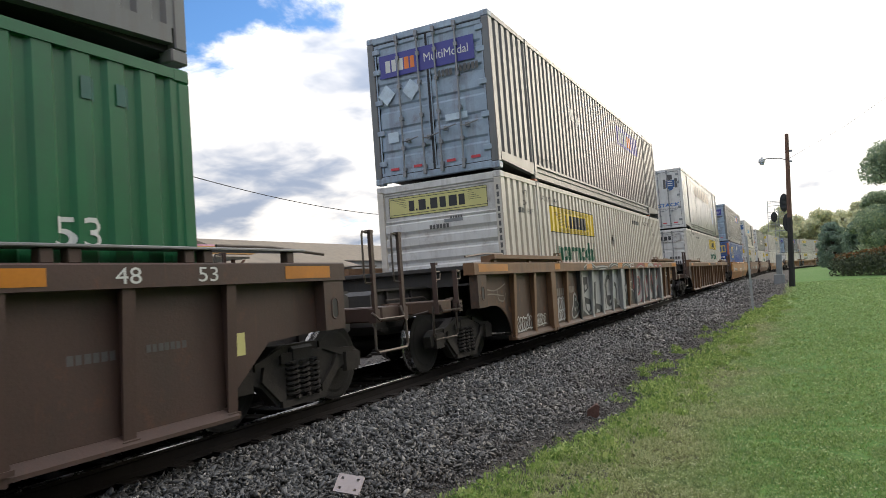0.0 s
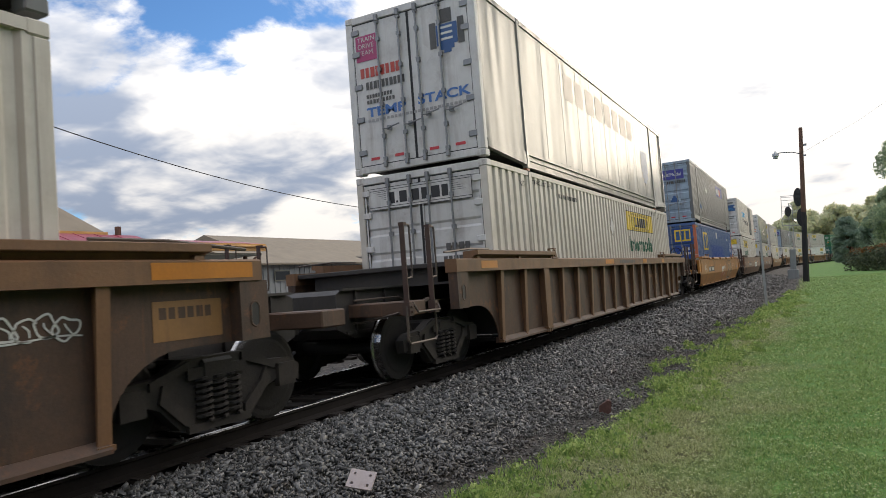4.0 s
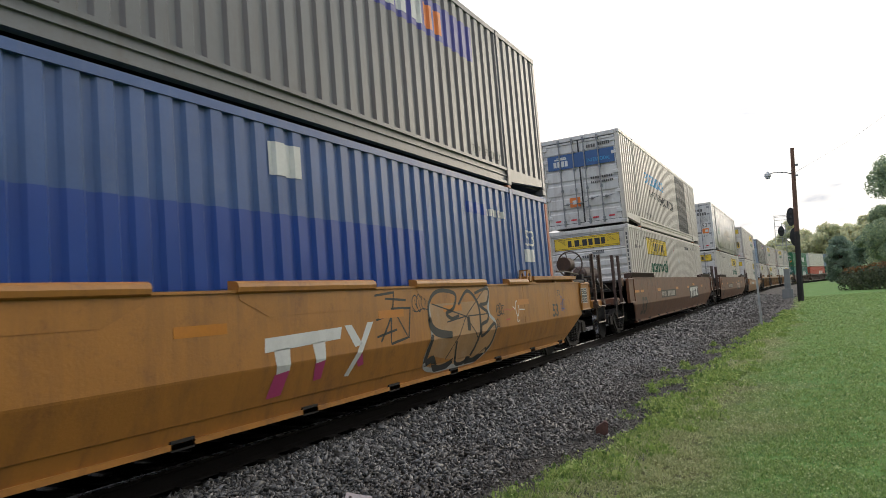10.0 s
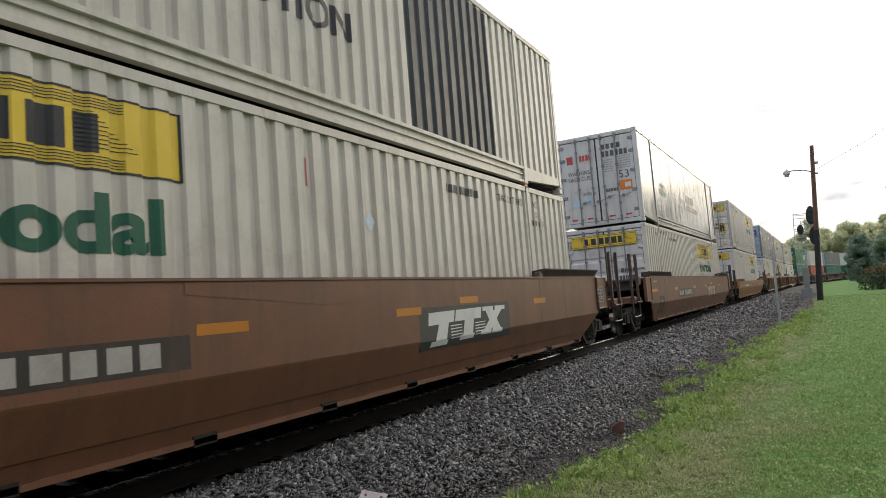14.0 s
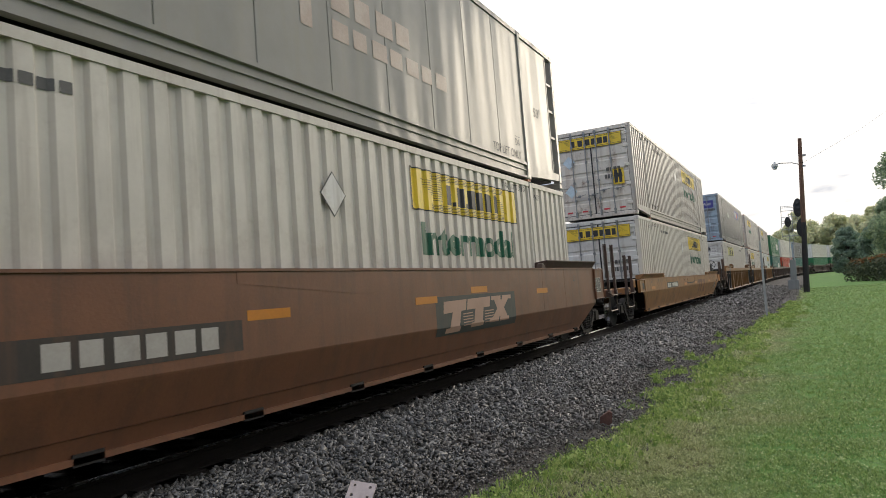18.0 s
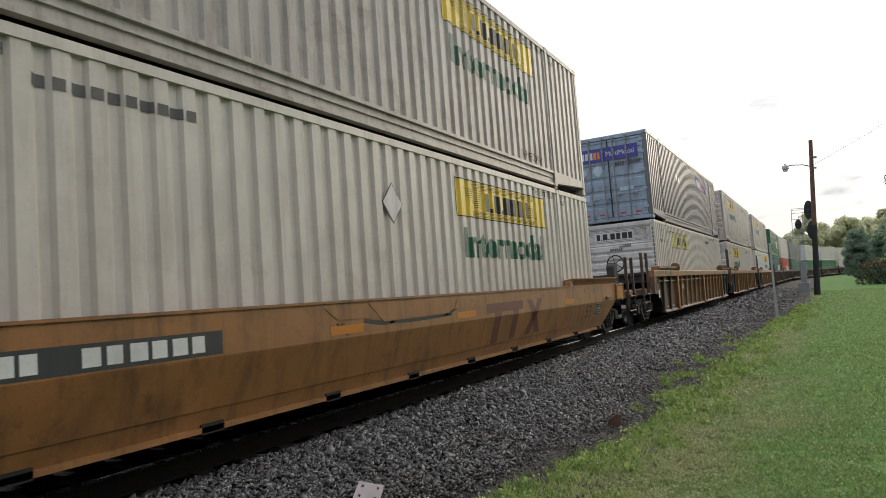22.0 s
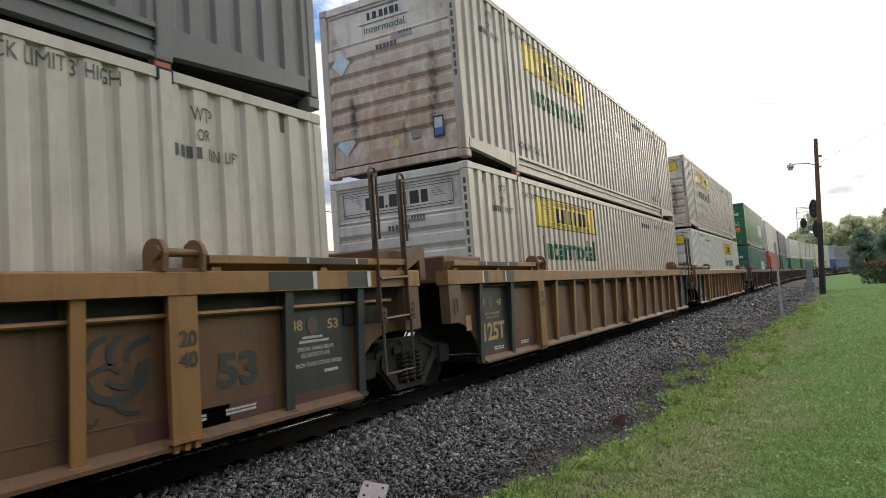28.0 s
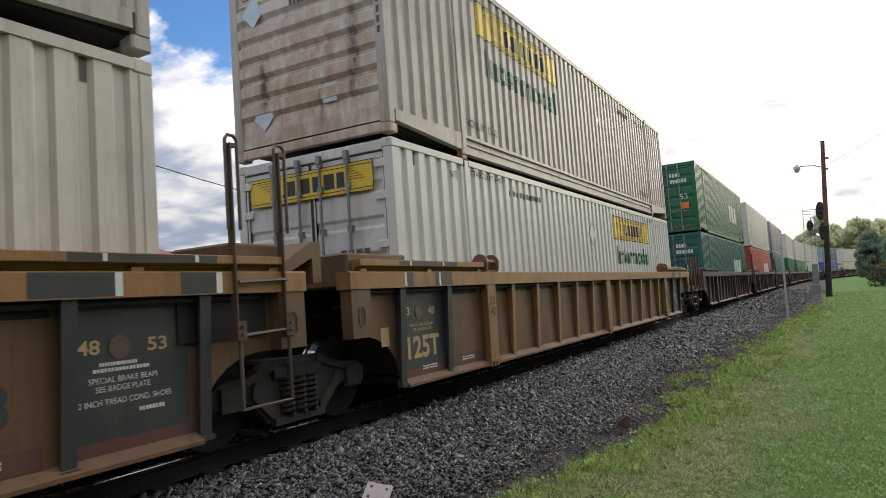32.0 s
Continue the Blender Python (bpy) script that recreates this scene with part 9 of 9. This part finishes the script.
# ---- trees ----
def limb(bm, a, b, r0, r1, bend=1.0):
    a, b = Vector(a), Vector(b)
    mid = (a + b) / 2 + bend * Vector((0.04, -0.03, 0.05)) * (b - a).length
    for p, q, s, t in ((a, mid, r0, (r0 + r1) / 2), (mid, b, (r0 + r1) / 2, r1)):
        d = (q - p).normalized()
        u = d.orthogonal().normalized()
        w = d.cross(u)
        A = [bm.verts.new(p + s * (math.cos(2 * math.pi * j / 7) * u + math.sin(2 * math.pi * j / 7) * w)) for j in range(7)]
        B = [bm.verts.new(q + t * (math.cos(2 * math.pi * j / 7) * u + math.sin(2 * math.pi * j / 7) * w)) for j in range(7)]
        for j in range(7):
            bm.faces.new((A[j], A[(j + 1) % 7], B[(j + 1) % 7], B[j]))


def tree(x, y, h, spread, seed, leaf="leaf", leaves=4200, size=0.16, low=0.25, conical=False, label="broad green tree with a dense uneven crown"):
    rng = np.random.default_rng(seed)
    ob = tagged(new("tree"), label, "tree", "trees beyond the lawn")
    ob.matrix_basis = pose(x, y, LAWN_Z)
    bm = bmesh.new()
    limb(bm, (0, 0, -0.1), (0, 0, h * (0.9 if conical else 0.55)), 0.03 * h, 0.008 * h)
    cs, rs = [], []
    k = 34 if leaf != "leaf_dark" else 80
    for i in range(k):
        a = rng.uniform(0, 2 * math.pi)
        q = rng.random()
        z = h * (low + (1 - low) * q)
        if conical:
            reach = spread * (1.05 - q) ** 0.8 * rng.uniform(0.55, 0.9)
            rad = spread * (0.24 + 0.30 * (1 - q))
        elif leaf == "leaf_dark":  # dome that reaches the ground
            z = h * (0.03 + 0.85 * q)
            reach = spread * max(0.0, 1 - q ** 2.2) ** 0.5 * rng.uniform(0.45, 0.85)
            rad = spread * rng.uniform(0.22, 0.34)
        else:
            reach = spread * math.sin(math.pi * min(1, 0.18 + 0.80 * q)) ** 0.7 * rng.uniform(0.35, 0.95)
            rad = spread * rng.uniform(0.20, 0.38)
        c = (reach * math.cos(a), reach * math.sin(a), z - rad * 0.3)
        cs.append(c)
        rs.append(rad)
        if i % 2 == 0:
            limb(bm, (0, 0, max(0.12 * h, z * 0.6)), c, 0.010 * h, 0.003 * h)
    part("trunk", bm, "bark", ob)
    v, f = leaf_cloud(rng, np.array(cs), np.array(rs), leaves, size)
    hang("crown", raw_mesh("crown", v, f), leaf, ob)
    return ob


def make_trees():
    # broad dark tree and conifers at the edge of the lawn
    tree(11.0, 92, 14.5, 5.6, 1, "leaf", 34000, 0.14, 0.04)
    tree(17.5, 88, 16.5, 6.5, 2, "leaf", 34000, 0.14, 0.04)
    tree(9.6, 100, 9.5, 3.4, 12, "leaf", 18000, 0.13, 0.02)
    tree(5.6, 128, 8.6, 2.7, 3, "leaf_dark", 30000, 0.11, 0.0, False, "rounded dark evergreen tree at the lawn's far edge")
    tree(8.9, 122, 8.0, 2.6, 4, "leaf_dark", 28000, 0.11, 0.0, False, "rounded dark evergreen tree at the lawn's far edge")
    tree(22.0, 80, 12.0, 5.2, 8, "leaf", 20000, 0.14, 0.03)
    # unseen tree row, added beside and behind the viewer to block low sky light
    for k in range(11):
        tree(17.5 + 2.0 * math.sin(k * 2.1), -46 + 9.0 * k, 10.5 + 1.2 * math.sin(k * 1.7), 5.4, 300 + k, "leaf_hedge", 7000, 0.34, 0.02, False, "added unseen tree that blocks low sky light behind the lawn")
    # tree line behind the bend; haze and sunlight sit in its pale leaf colour
    rnd = random.Random(5)
    for i in range(26):
        a = radians(-9 + 16.5 * i / 25 + rnd.uniform(-0.3, 0.3))
        d = 265 + rnd.uniform(-18, 30)
        hgt = rnd.uniform(15.5, 20) * (1.0 if a < radians(2) else 0.8)
        tree(-d * math.sin(a) * 1.0, d * math.cos(a), hgt, rnd.uniform(5.5, 7.5), 50 + i, "leaf_gold", 9000, 0.48, 0.02, False, "pale yellow-green tree in the far tree line, coloured for haze")
    # low growth under the tree line
    rng = np.random.default_rng(33)
    m = 90
    a = np.radians(rng.uniform(-10, 7, m))
    d = rng.uniform(238, 262, m)
    c = np.stack([-d * np.sin(a), d * np.cos(a), rng.uniform(0.5, 3.0, m)], 1)
    v, f = leaf_cloud(rng, c, rng.uniform(1.6, 3.2, m), 20000, 0.36)
    tagged(hang("undergrowth", raw_mesh("undergrowth", v, f), "leaf"), "dense green growth below the tree line", "bushes", "", "stuff")


def make_hedge():
    rng = np.random.default_rng(40)
    ob = tagged(new("hedge"), "clipped dark hedge with an orange-tinged top", "hedge")
    ob.matrix_basis = pose(0, 0, LAWN_Z)
    cs = np.array([(3.9 + 0.62 * i + rng.normal(0, 0.1), 76.0 - 1.6 * i + rng.normal(0, 0.2), 1.15 + 0.05 * i + rng.normal(0, 0.08)) for i in range(14)])
    cs = np.concatenate([cs, cs * (1, 1, 0.45) + (0.0, -0.4, 0), cs + (0.2, 0.9, 0.05)])
    v, f = leaf_cloud(rng, cs, np.full(len(cs), 1.1), 16000, 0.10, 0.75)
    hang("leaves", raw_mesh("leaves", v, f), "leaf_hedge", ob)
    tops = cs[:14] + (0.25, 0.2, 0.72)
    v, f = leaf_cloud(rng, tops, np.full(14, 0.75), 3200, 0.09, 0.5)
    hang("top_leaves", raw_mesh("top_leaves", v, f), "leaf_red", ob, "orange-brown leaves")
    bm = bmesh.new()
    for i in range(14):
        limb(bm, (3.9 + 0.62 * i, 76.0 - 1.6 * i, -0.05), (3.9 + 0.62 * i, 76.0 - 1.6 * i, 1.3), 0.05, 0.02)
    part("stems", bm, "bark", ob)


# ---- poles, signal, small things ----
def make_lineside():
    # lamp pole on the lawn
    ob = tagged(new("utility_pole"), "brown wooden pole with a lamp arm, darker in its lower part", "pole")
    ob.matrix_basis = pose(-0.34, 51.5, LAWN_Z, 0, 3.3, 0)
    bm = bmesh.new()
    limb(bm, (0, 0, 4.6), (0, 0, 10.2), 0.155, 0.12, 0)
    part("pole_top", bm, "pole", ob)
    bm = bmesh.new()
    limb(bm, (0, 0, -0.3), (0, 0, 4.62), 0.20, 0.16, 0)
    part("pole_foot", bm, "dark_pole", ob)
    part("arm", tube(bmesh.new(), [(0, 0, 8.45), (-0.5, 0, 8.62), (-1.2, 0, 8.66), (-1.5, 0, 8.6)], 0.03), "steel", ob)
    bm = lathe_x(bmesh.new(), [(0.0, 0.05), (0.10, 0.09), (0.16, 0.20), (0.34, 0.22), (0.36, 0.16), (0.50, 0.14), (0.52, 0.03)], 14)
    lamp = part("lamp_head", bm, "signal", ob)
    lamp.matrix_basis = pose(-1.55, 0, 8.78, 0, 90, 0)
    part("insulator", box(bmesh.new(), 0.12, 0.32, -0.04, 0.04, 8.98, 9.12), "steel", ob)
    part("bracket", box(bmesh.new(), 0.1, 0.28, -0.05, 0.05, 8.3, 8.4), "steel", ob)
    part("drop_wire", tube(bmesh.new(), [(0, 0, 8.5), (3, -6, 9.3), (7, -14, 11.0)], 0.007, 5), "wire", ob)

    # block signal behind it
    ob = tagged(new("railway_signal"), "grey lattice railway signal with three black round-backed heads", "signal")
    ob.matrix_basis = pose(-1.28, 62.0, LAWN_Z + 0.15, 0, 3.0, 0)
    bm = bmesh.new()
    for sx in (-0.16, 0.16):
        for sy in (-0.16, 0.16):
            tube(bm, [(sx, sy, 0.6), (sx * 0.8, sy * 0.8, 5.9)], 0.022, 5)
    for k in range(12):
        z = 0.7 + 0.43 * k
        w = 0.155
        tube(bm, [(-w, -w, z), (w, -w, z + 0.43)], 0.014, 4)
        tube(bm, [(-w, w, z + 0.43), (w, w, z)], 0.014, 4)
        tube(bm, [(-w, -w, z), (-w, w, z + 0.43)], 0.014, 4)
    part("mast", bm, "signal", ob)
    part("base_case", soft_box(-0.2, 0.25, -0.25, 0.25, 0.0, 2.2, 0.03), "shed", ob)
    part("foot", soft_box(-0.4, 0.4, -0.4, 0.4, -0.2, 0.6, 0.03), "shed", ob)
    bm = bmesh.new()
    for x in (-0.62, 0.55):
        tube(bm, [(x, -0.3, 4.05), (x - 0.02, -0.3, 6.5)], 0.025, 5)
    for z in (4.1, 4.6, 5.1, 5.6, 6.1, 6.45):
        tube(bm, [(-0.62, -0.3, z), (0.55, -0.3, z + 0.02)], 0.02, 5)
    for z in (4.1, 5.3, 6.4):
        tube(bm, [(-0.62, -0.3, z), (-0.62, 0.3, z), (0.55, 0.3, z)], 0.018, 5)
    part("platform", bm, "signal", ob)
    for x, z, rx, rz in ((0.58, 6.30, 0.33, 0.74), (-0.18, 5.2, 0.24, 0.40), (0.78, 4.7, 0.36, 0.74)):
        bm = bmesh.new()
        prism(bm, [(x + rx * math.cos(a), z + rz * math.sin(a)) for a in [2 * math.pi * k / 20 for k in range(20)]], "y", -0.42, -0.38)
        head = part("signal_head", bm, "signal_black", ob)
        for dz in ((0.38, 0.0, -0.38) if rz > 0.6 else (0.12,)):
            bm = bmesh.new()
            ring = [(x + 0.11 * math.cos(a), z + dz + 0.11 * math.sin(a)) for a in [2 * math.pi * k / 12 for k in range(12)]]
            prism(bm, ring, "y", -0.60, -0.42)
            part("hood", bm, "signal_black", head)
            bm = bmesh.new()
            prism(bm, [(x + 0.08 * math.cos(a), z + dz + 0.08 * math.sin(a)) for a in [2 * math.pi * k / 12 for k in range(12)]], "y", -0.612, -0.604)
            part("lens", bm, "glass_off", head)

    # thin post at the lawn's edge
    ob = tagged(new("marker_post"), "thin leaning grey steel post at the lawn's edge", "post")
    ob.matrix_basis = pose(-1.47, 26.6, LAWN_Z, 0, 0.3, 0)
    part("shaft", prism(bmesh.new(), [(-0.035, -0.03), (0.035, -0.03), (0.035, -0.015), (0.012, 0.03), (-0.012, 0.03), (-0.035, -0.015)], "z", -0.3, 2.68), "signal", ob)
    part("bolt", box(box(bmesh.new(), -0.012, 0.012, -0.045, -0.03, 2.3, 2.325), -0.012, 0.012, -0.045, -0.03, 2.55, 2.575), "steel", ob)

    # rock and tie plate on the ballast
    bm = bmesh.new()
    for p in ((-0.09, -0.05, -0.09), (0.08, -0.06, -0.09), (0.09, 0.06, -0.09), (-0.08, 0.06, -0.09), (-0.085, -0.045, 0.03), (-0.02, -0.055, 0.045), (0.0, 0.05, 0.05), (0.03, -0.05, 0.115),
              (0.085, -0.04, 0.10), (0.08, 0.05, 0.085), (0.05, 0.055, 0.12), (-0.07, 0.05, 0.02)):
        bm.verts.new(p)
    bmesh.ops.convex_hull(bm, input=bm.verts[:])
    ob = part("rock", bm, "brick", None)
    tagged(ob, "red-brown broken rock lying on the cinders", "rock")
    ob.matrix_basis = pose(-2.24, 7.98, LAWN_Z + 0.07, 4, 6, 20) @ Matrix.Scale(0.8, 4)
    ob = tagged(new("tie_plate_scrap"), "pale steel tie plate with square holes on the ballast", "tie plate")
    ob.matrix_basis = pose(-3.07, 4.27, -0.185, 42, 10, 15)
    bm = bmesh.new()
    xs, ys = [-0.10, -0.07, -0.05, 0.05, 0.07, 0.10], [-0.075, -0.05, -0.03, 0.03, 0.05, 0.075]
    for i in range(5):
        for j in range(5):
            if i in (1, 3) and j in (1, 3):
                continue
            box(bm, xs[i], xs[i + 1], ys[j], ys[j + 1], -0.008, 0.008)
    bmesh.ops.remove_doubles(bm, verts=bm.verts[:], dist=1e-5)
    part("plate", bm, "plate", ob)


def make_station():
    # station house with a hipped roof
    house = tagged(new("station_house"), "olive-grey station house with a hipped tan roof and gold eaves", "building")
    part("wall", box(bmesh.new(), -27.0, -22.2, -12, 15.2, -0.6, 3.6), "siding", house)
    x0, x1, y0, y1, z = -27.6, -21.5, -12.8, 15.85, 3.92
    xm, zr = -24.2, 5.95
    bm = bmesh.new()
    P = [bm.verts.new(p) for p in ((x0, y0, z), (x1, y0, z), (x1, y1, z), (x0, y1, z), (xm, y0 + 2.4, zr), (xm, y1 - 1.6, zr))]
    for f in ((0, 1, 4), (1, 2, 5, 4), (2, 3, 5), (3, 0, 4, 5), (0, 3, 2, 1)):
        bm.faces.new([P[i] for i in f])
    part("roof", bm, "roof", house)
    part("eaves_board", box(box(bmesh.new(), x1 - 0.06, x1 + 0.06, y0, y1 + 0.06, 3.80, 3.93), x0, x1 - 0.06, y1 - 0.06, y1 + 0.06, 3.72, 3.93), "trim", house)
    for y in (-6, -1, 4, 9, 12.6):
        wn = part("window", box(bmesh.new(), -22.19, -22.14, y, y + 1.3, 0.9, 2.3), "trim", house)
        part("pane", box(bmesh.new(), -22.15, -22.12, y + 0.08, y + 1.22, 0.98, 2.22), "window", wn)

    # platform canopy
    can = tagged(new("platform_canopy"), "platform canopy with a maroon metal roof, gold fascia and thin posts", "canopy")
    bm = prism(bmesh.new(), [(-20.0, 3.34), (-21.42, 3.84), (-21.42, 3.78), (-20.0, 3.28)], "y", -12, 17.0)
    part("roof", bm, "red_roof", can)
    for k in range(38):
        y = -12 + 0.76 * k
        give("seam", (), lambda: prism(bmesh.new(), [(-20.0, 3.34), (-21.42, 3.84), (-21.42, 3.855), (-20.0, 3.355)], "y", -0.012, 0.012), "red_roof", can, pose(0, y, 0))
    part("end_roof", prism(bmesh.new(), [(-19.9, 3.48), (-21.4, 3.72), (-22.3, 3.60), (-19.9, 3.30)], "y", 17.0, 22.0), "red_roof", can)
    part("fascia", box(bmesh.new(), -20.08, -19.86, 15.6, 22.06, 3.18, 3.47), "trim", can)
    part("gutter_board", box(bmesh.new(), -20.06, -19.92, -12, 17.0, 3.27, 3.33), "shed", can)
    part("gutter", tube(bmesh.new(), [(-19.80, 17.0, 3.35), (-19.80, 22.0, 3.36)], 0.05), "trim", can)
    part("soffit", box(bmesh.new(), -22.3, -20.06, -12, 22.0, 3.02, 3.10), "siding", can)
    for k in range(9):
        y = -10 + 4.0 * k - (0.4 if k == 8 else 0)
        give("post", (), lambda: soft_box(-0.07, 0.07, -0.07, 0.07, -0.6, 3.02, 0.015), "pole", can, pose(-20.6, y, 0))
        give("brace", (), lambda: prism(bmesh.new(), [(0.0, 2.45), (0.0, 2.55), (0.62, 3.02), (0.72, 3.02)], "x", -0.04, 0.04), "pole", can, pose(-20.6, y, 0))
    part("flue", box(bmesh.new(), -21.6, -21.45, 16.3, 16.45, 3.5, 4.15), "pole", can)

    # platform
    plat = tagged(new("platform"), "low grey concrete platform before the station", "platform", "", "structure")
    part("slab", soft_box(-27, -17.5, -15, 26, -0.7, -0.32, 0.03), "shed", plat)

    # shelter with a gable
    sh = tagged(new("shelter"), "small open gabled shelter with a tan roof", "shelter")
    part("roof", prism(bmesh.new(), [(24.2, 2.50), (25.5, 3.22), (28.3, 2.40), (28.3, 2.50), (25.5, 3.34), (24.0, 2.52)], "x", -32, -27.0), "roof", sh)
    part("barge_board", prism(bmesh.new(), [(24.2, 2.46), (25.5, 3.20), (28.4, 2.36), (28.4, 2.50), (25.5, 3.36), (24.0, 2.54)], "x", -27.0, -26.92), "pole", sh)
    part("gable", prism(bmesh.new(), [(24.6, 2.5), (25.5, 3.15), (28.0, 2.5)], "x", -27.3, -27.2), "siding", sh)
    for y in (24.9, 27.9):
        for x in (-27.4, -31.5):
            give("post", ("shelter",), lambda: soft_box(-0.08, 0.08, -0.08, 0.08, -0.6, 2.5, 0.015), "trim", sh, pose(x, y, 0))

    # long sheds behind
    shed = tagged(new("warehouse"), "long low warehouse with a tan roof and grey siding", "building")
    part("wall", box(bmesh.new(), -62, -46, 51, 96, -0.6, 5.2), "shed", shed)
    bm = prism(bmesh.new(), [(-45.5, 5.2), (-53, 8.0), (-62.5, 5.2)], "y", 50, 97)
    part("roof", bm, "roof", shed)
    shed = tagged(new("shed"), "grey metal-sided shed with a tan roof", "shed")
    part("wall", box(bmesh.new(), -36, -30, 31.7, 44, -0.6, 3.3), "shed", shed)
    for k in range(24):
        give("siding_rib", (), lambda: box(bmesh.new(), -30.0, -29.96, -0.03, 0.03, -0.6, 3.3), "shed", shed, pose(0, 31.95 + 0.5 * k, 0))
    part("roof", prism(bmesh.new(), [(-29.5, 3.28), (-33, 4.45), (-36.5, 3.28), (-36.5, 3.4), (-33, 4.57), (-29.5, 3.4)], "y", 31.1, 44.5), "roof", shed)
    win = part("window", box(bmesh.new(), -29.95, -29.90, 33.85, 35.35, 2.27, 2.95), "siding", shed)
    part("pane", box(bmesh.new(), -29.90, -29.88, 33.93, 35.27, 2.34, 2.88), "window", win)

    # platform railing and benches seen below the canopy
    rail = tagged(new("railing"), "white metal railing at the platform's end", "railing")
    for z in (0.55, 1.05):
        give("rail", (z,), lambda z=z: box(bmesh.new(), -24.03, -23.97, 15.4, 22.0, z, z + 0.06), "signal", rail)
    for k in range(12):
        give("post", ("railing",), lambda: box(bmesh.new(), -24.03, -23.97, -0.03, 0.03, -0.32, 1.08), "signal", rail, pose(0, 15.5 + 0.58 * k, 0))

    # far lamp pole, its cable, and the aerial mast
    ob = tagged(new("street_lamp"), "dark wooden pole with a small street lamp", "street lamp")
    ob.matrix_basis = pose(-25, 52, -0.6)
    bm = bmesh.new()
    limb(bm, (0, 0, 0), (0, 0, 10.1), 0.20, 0.14, 0)
    part("pole", bm, "dark_pole", ob)
    part("arm", tube(bmesh.new(), [(0, 0, 9.7), (0.4, 0.6, 10.0), (0.7, 1.2, 10.0)], 0.035), "steel", ob)
    part("lamp_head", soft_box(0.5, 0.95, 1.1, 1.6, 9.7, 9.98, 0.05), "signal", ob)
    pts = []
    for i in range(41):
        y = -2 + 54 * i / 40
        pts.append((-25 - 4 * max(0.0, (11 - y) / 13), y, 7.7 - 0.13 * (y - 21) + 0.00367 * (y - 21) ** 2))
    tagged(part("cable", tube(bmesh.new(), pts, 0.022, 5), "wire"), "thin black overhead cable sagging between poles", "cable")
    ob = tagged(new("utility_pole"), "brown wooden pole that carries the cable", "pole")
    ob.matrix_basis = pose(-29, -2, -0.6)
    bm = bmesh.new()
    limb(bm, (0, 0, 0), (0, 0, 13.4), 0.2, 0.14, 0)
    part("pole", bm, "pole", ob)

    ob = tagged(new("antenna_mast"), "thin steel mast with small aerials", "antenna")
    ob.matrix_basis = pose(-13.2, 36.5, -0.6)
    part("mast", tube(bmesh.new(), [(0, 0, 0), (0, 0, 14.2)], 0.03, 8), "shed", ob)
    for dx, z in ((-0.55, 13.7), (0.35, 14.0)):
        bm = tube(bmesh.new(), [(dx, 0, z - 0.5), (dx, 0, z + 0.35)], 0.015, 5)
        for k in range(3):
            tube(bm, [(dx - 0.35, 0, z - 0.3 + 0.28 * k), (dx + 0.35, 0, z - 0.3 + 0.28 * k)], 0.012, 5)
        part("aerial", bm, "shed", ob)
    part("cross_bar", tube(bmesh.new(), [(-0.6, 0, 13.4), (0.4, 0, 13.6)], 0.018, 5), "shed", ob)


make_ground()
make_track(0.0, "track", "main railway track with rusty rails and dark ties", 210)
make_track(-4.2, "track_far", "second railway track behind the train", 90)
make_ballast()
make_grass()
make_weeds()
make_trees()
make_hedge()
make_lineside()
make_station()


# ---- what moves ----
def motions():
    times = [0.5 * k for k in range(65)]
    for front, car, low, up, high in TRAIN:
        rows = [(t, car_pose(front, t)) for t in times]
        walk(car, rows)
        walk(low, [(t, m @ pose(0, 0, LOW_Z)) for t, m in rows])
        walk(up, [(t, m @ pose(0, 0, high)) for t, m in rows])
    for ob in TURNING:
        y = ob.matrix_basis.translation.y
        walk(ob, [(0.1 * k, pose(0, y, WHEEL_R, math.degrees(travelled(0.1 * k) / WHEEL_R))) for k in range(321)])


motions()
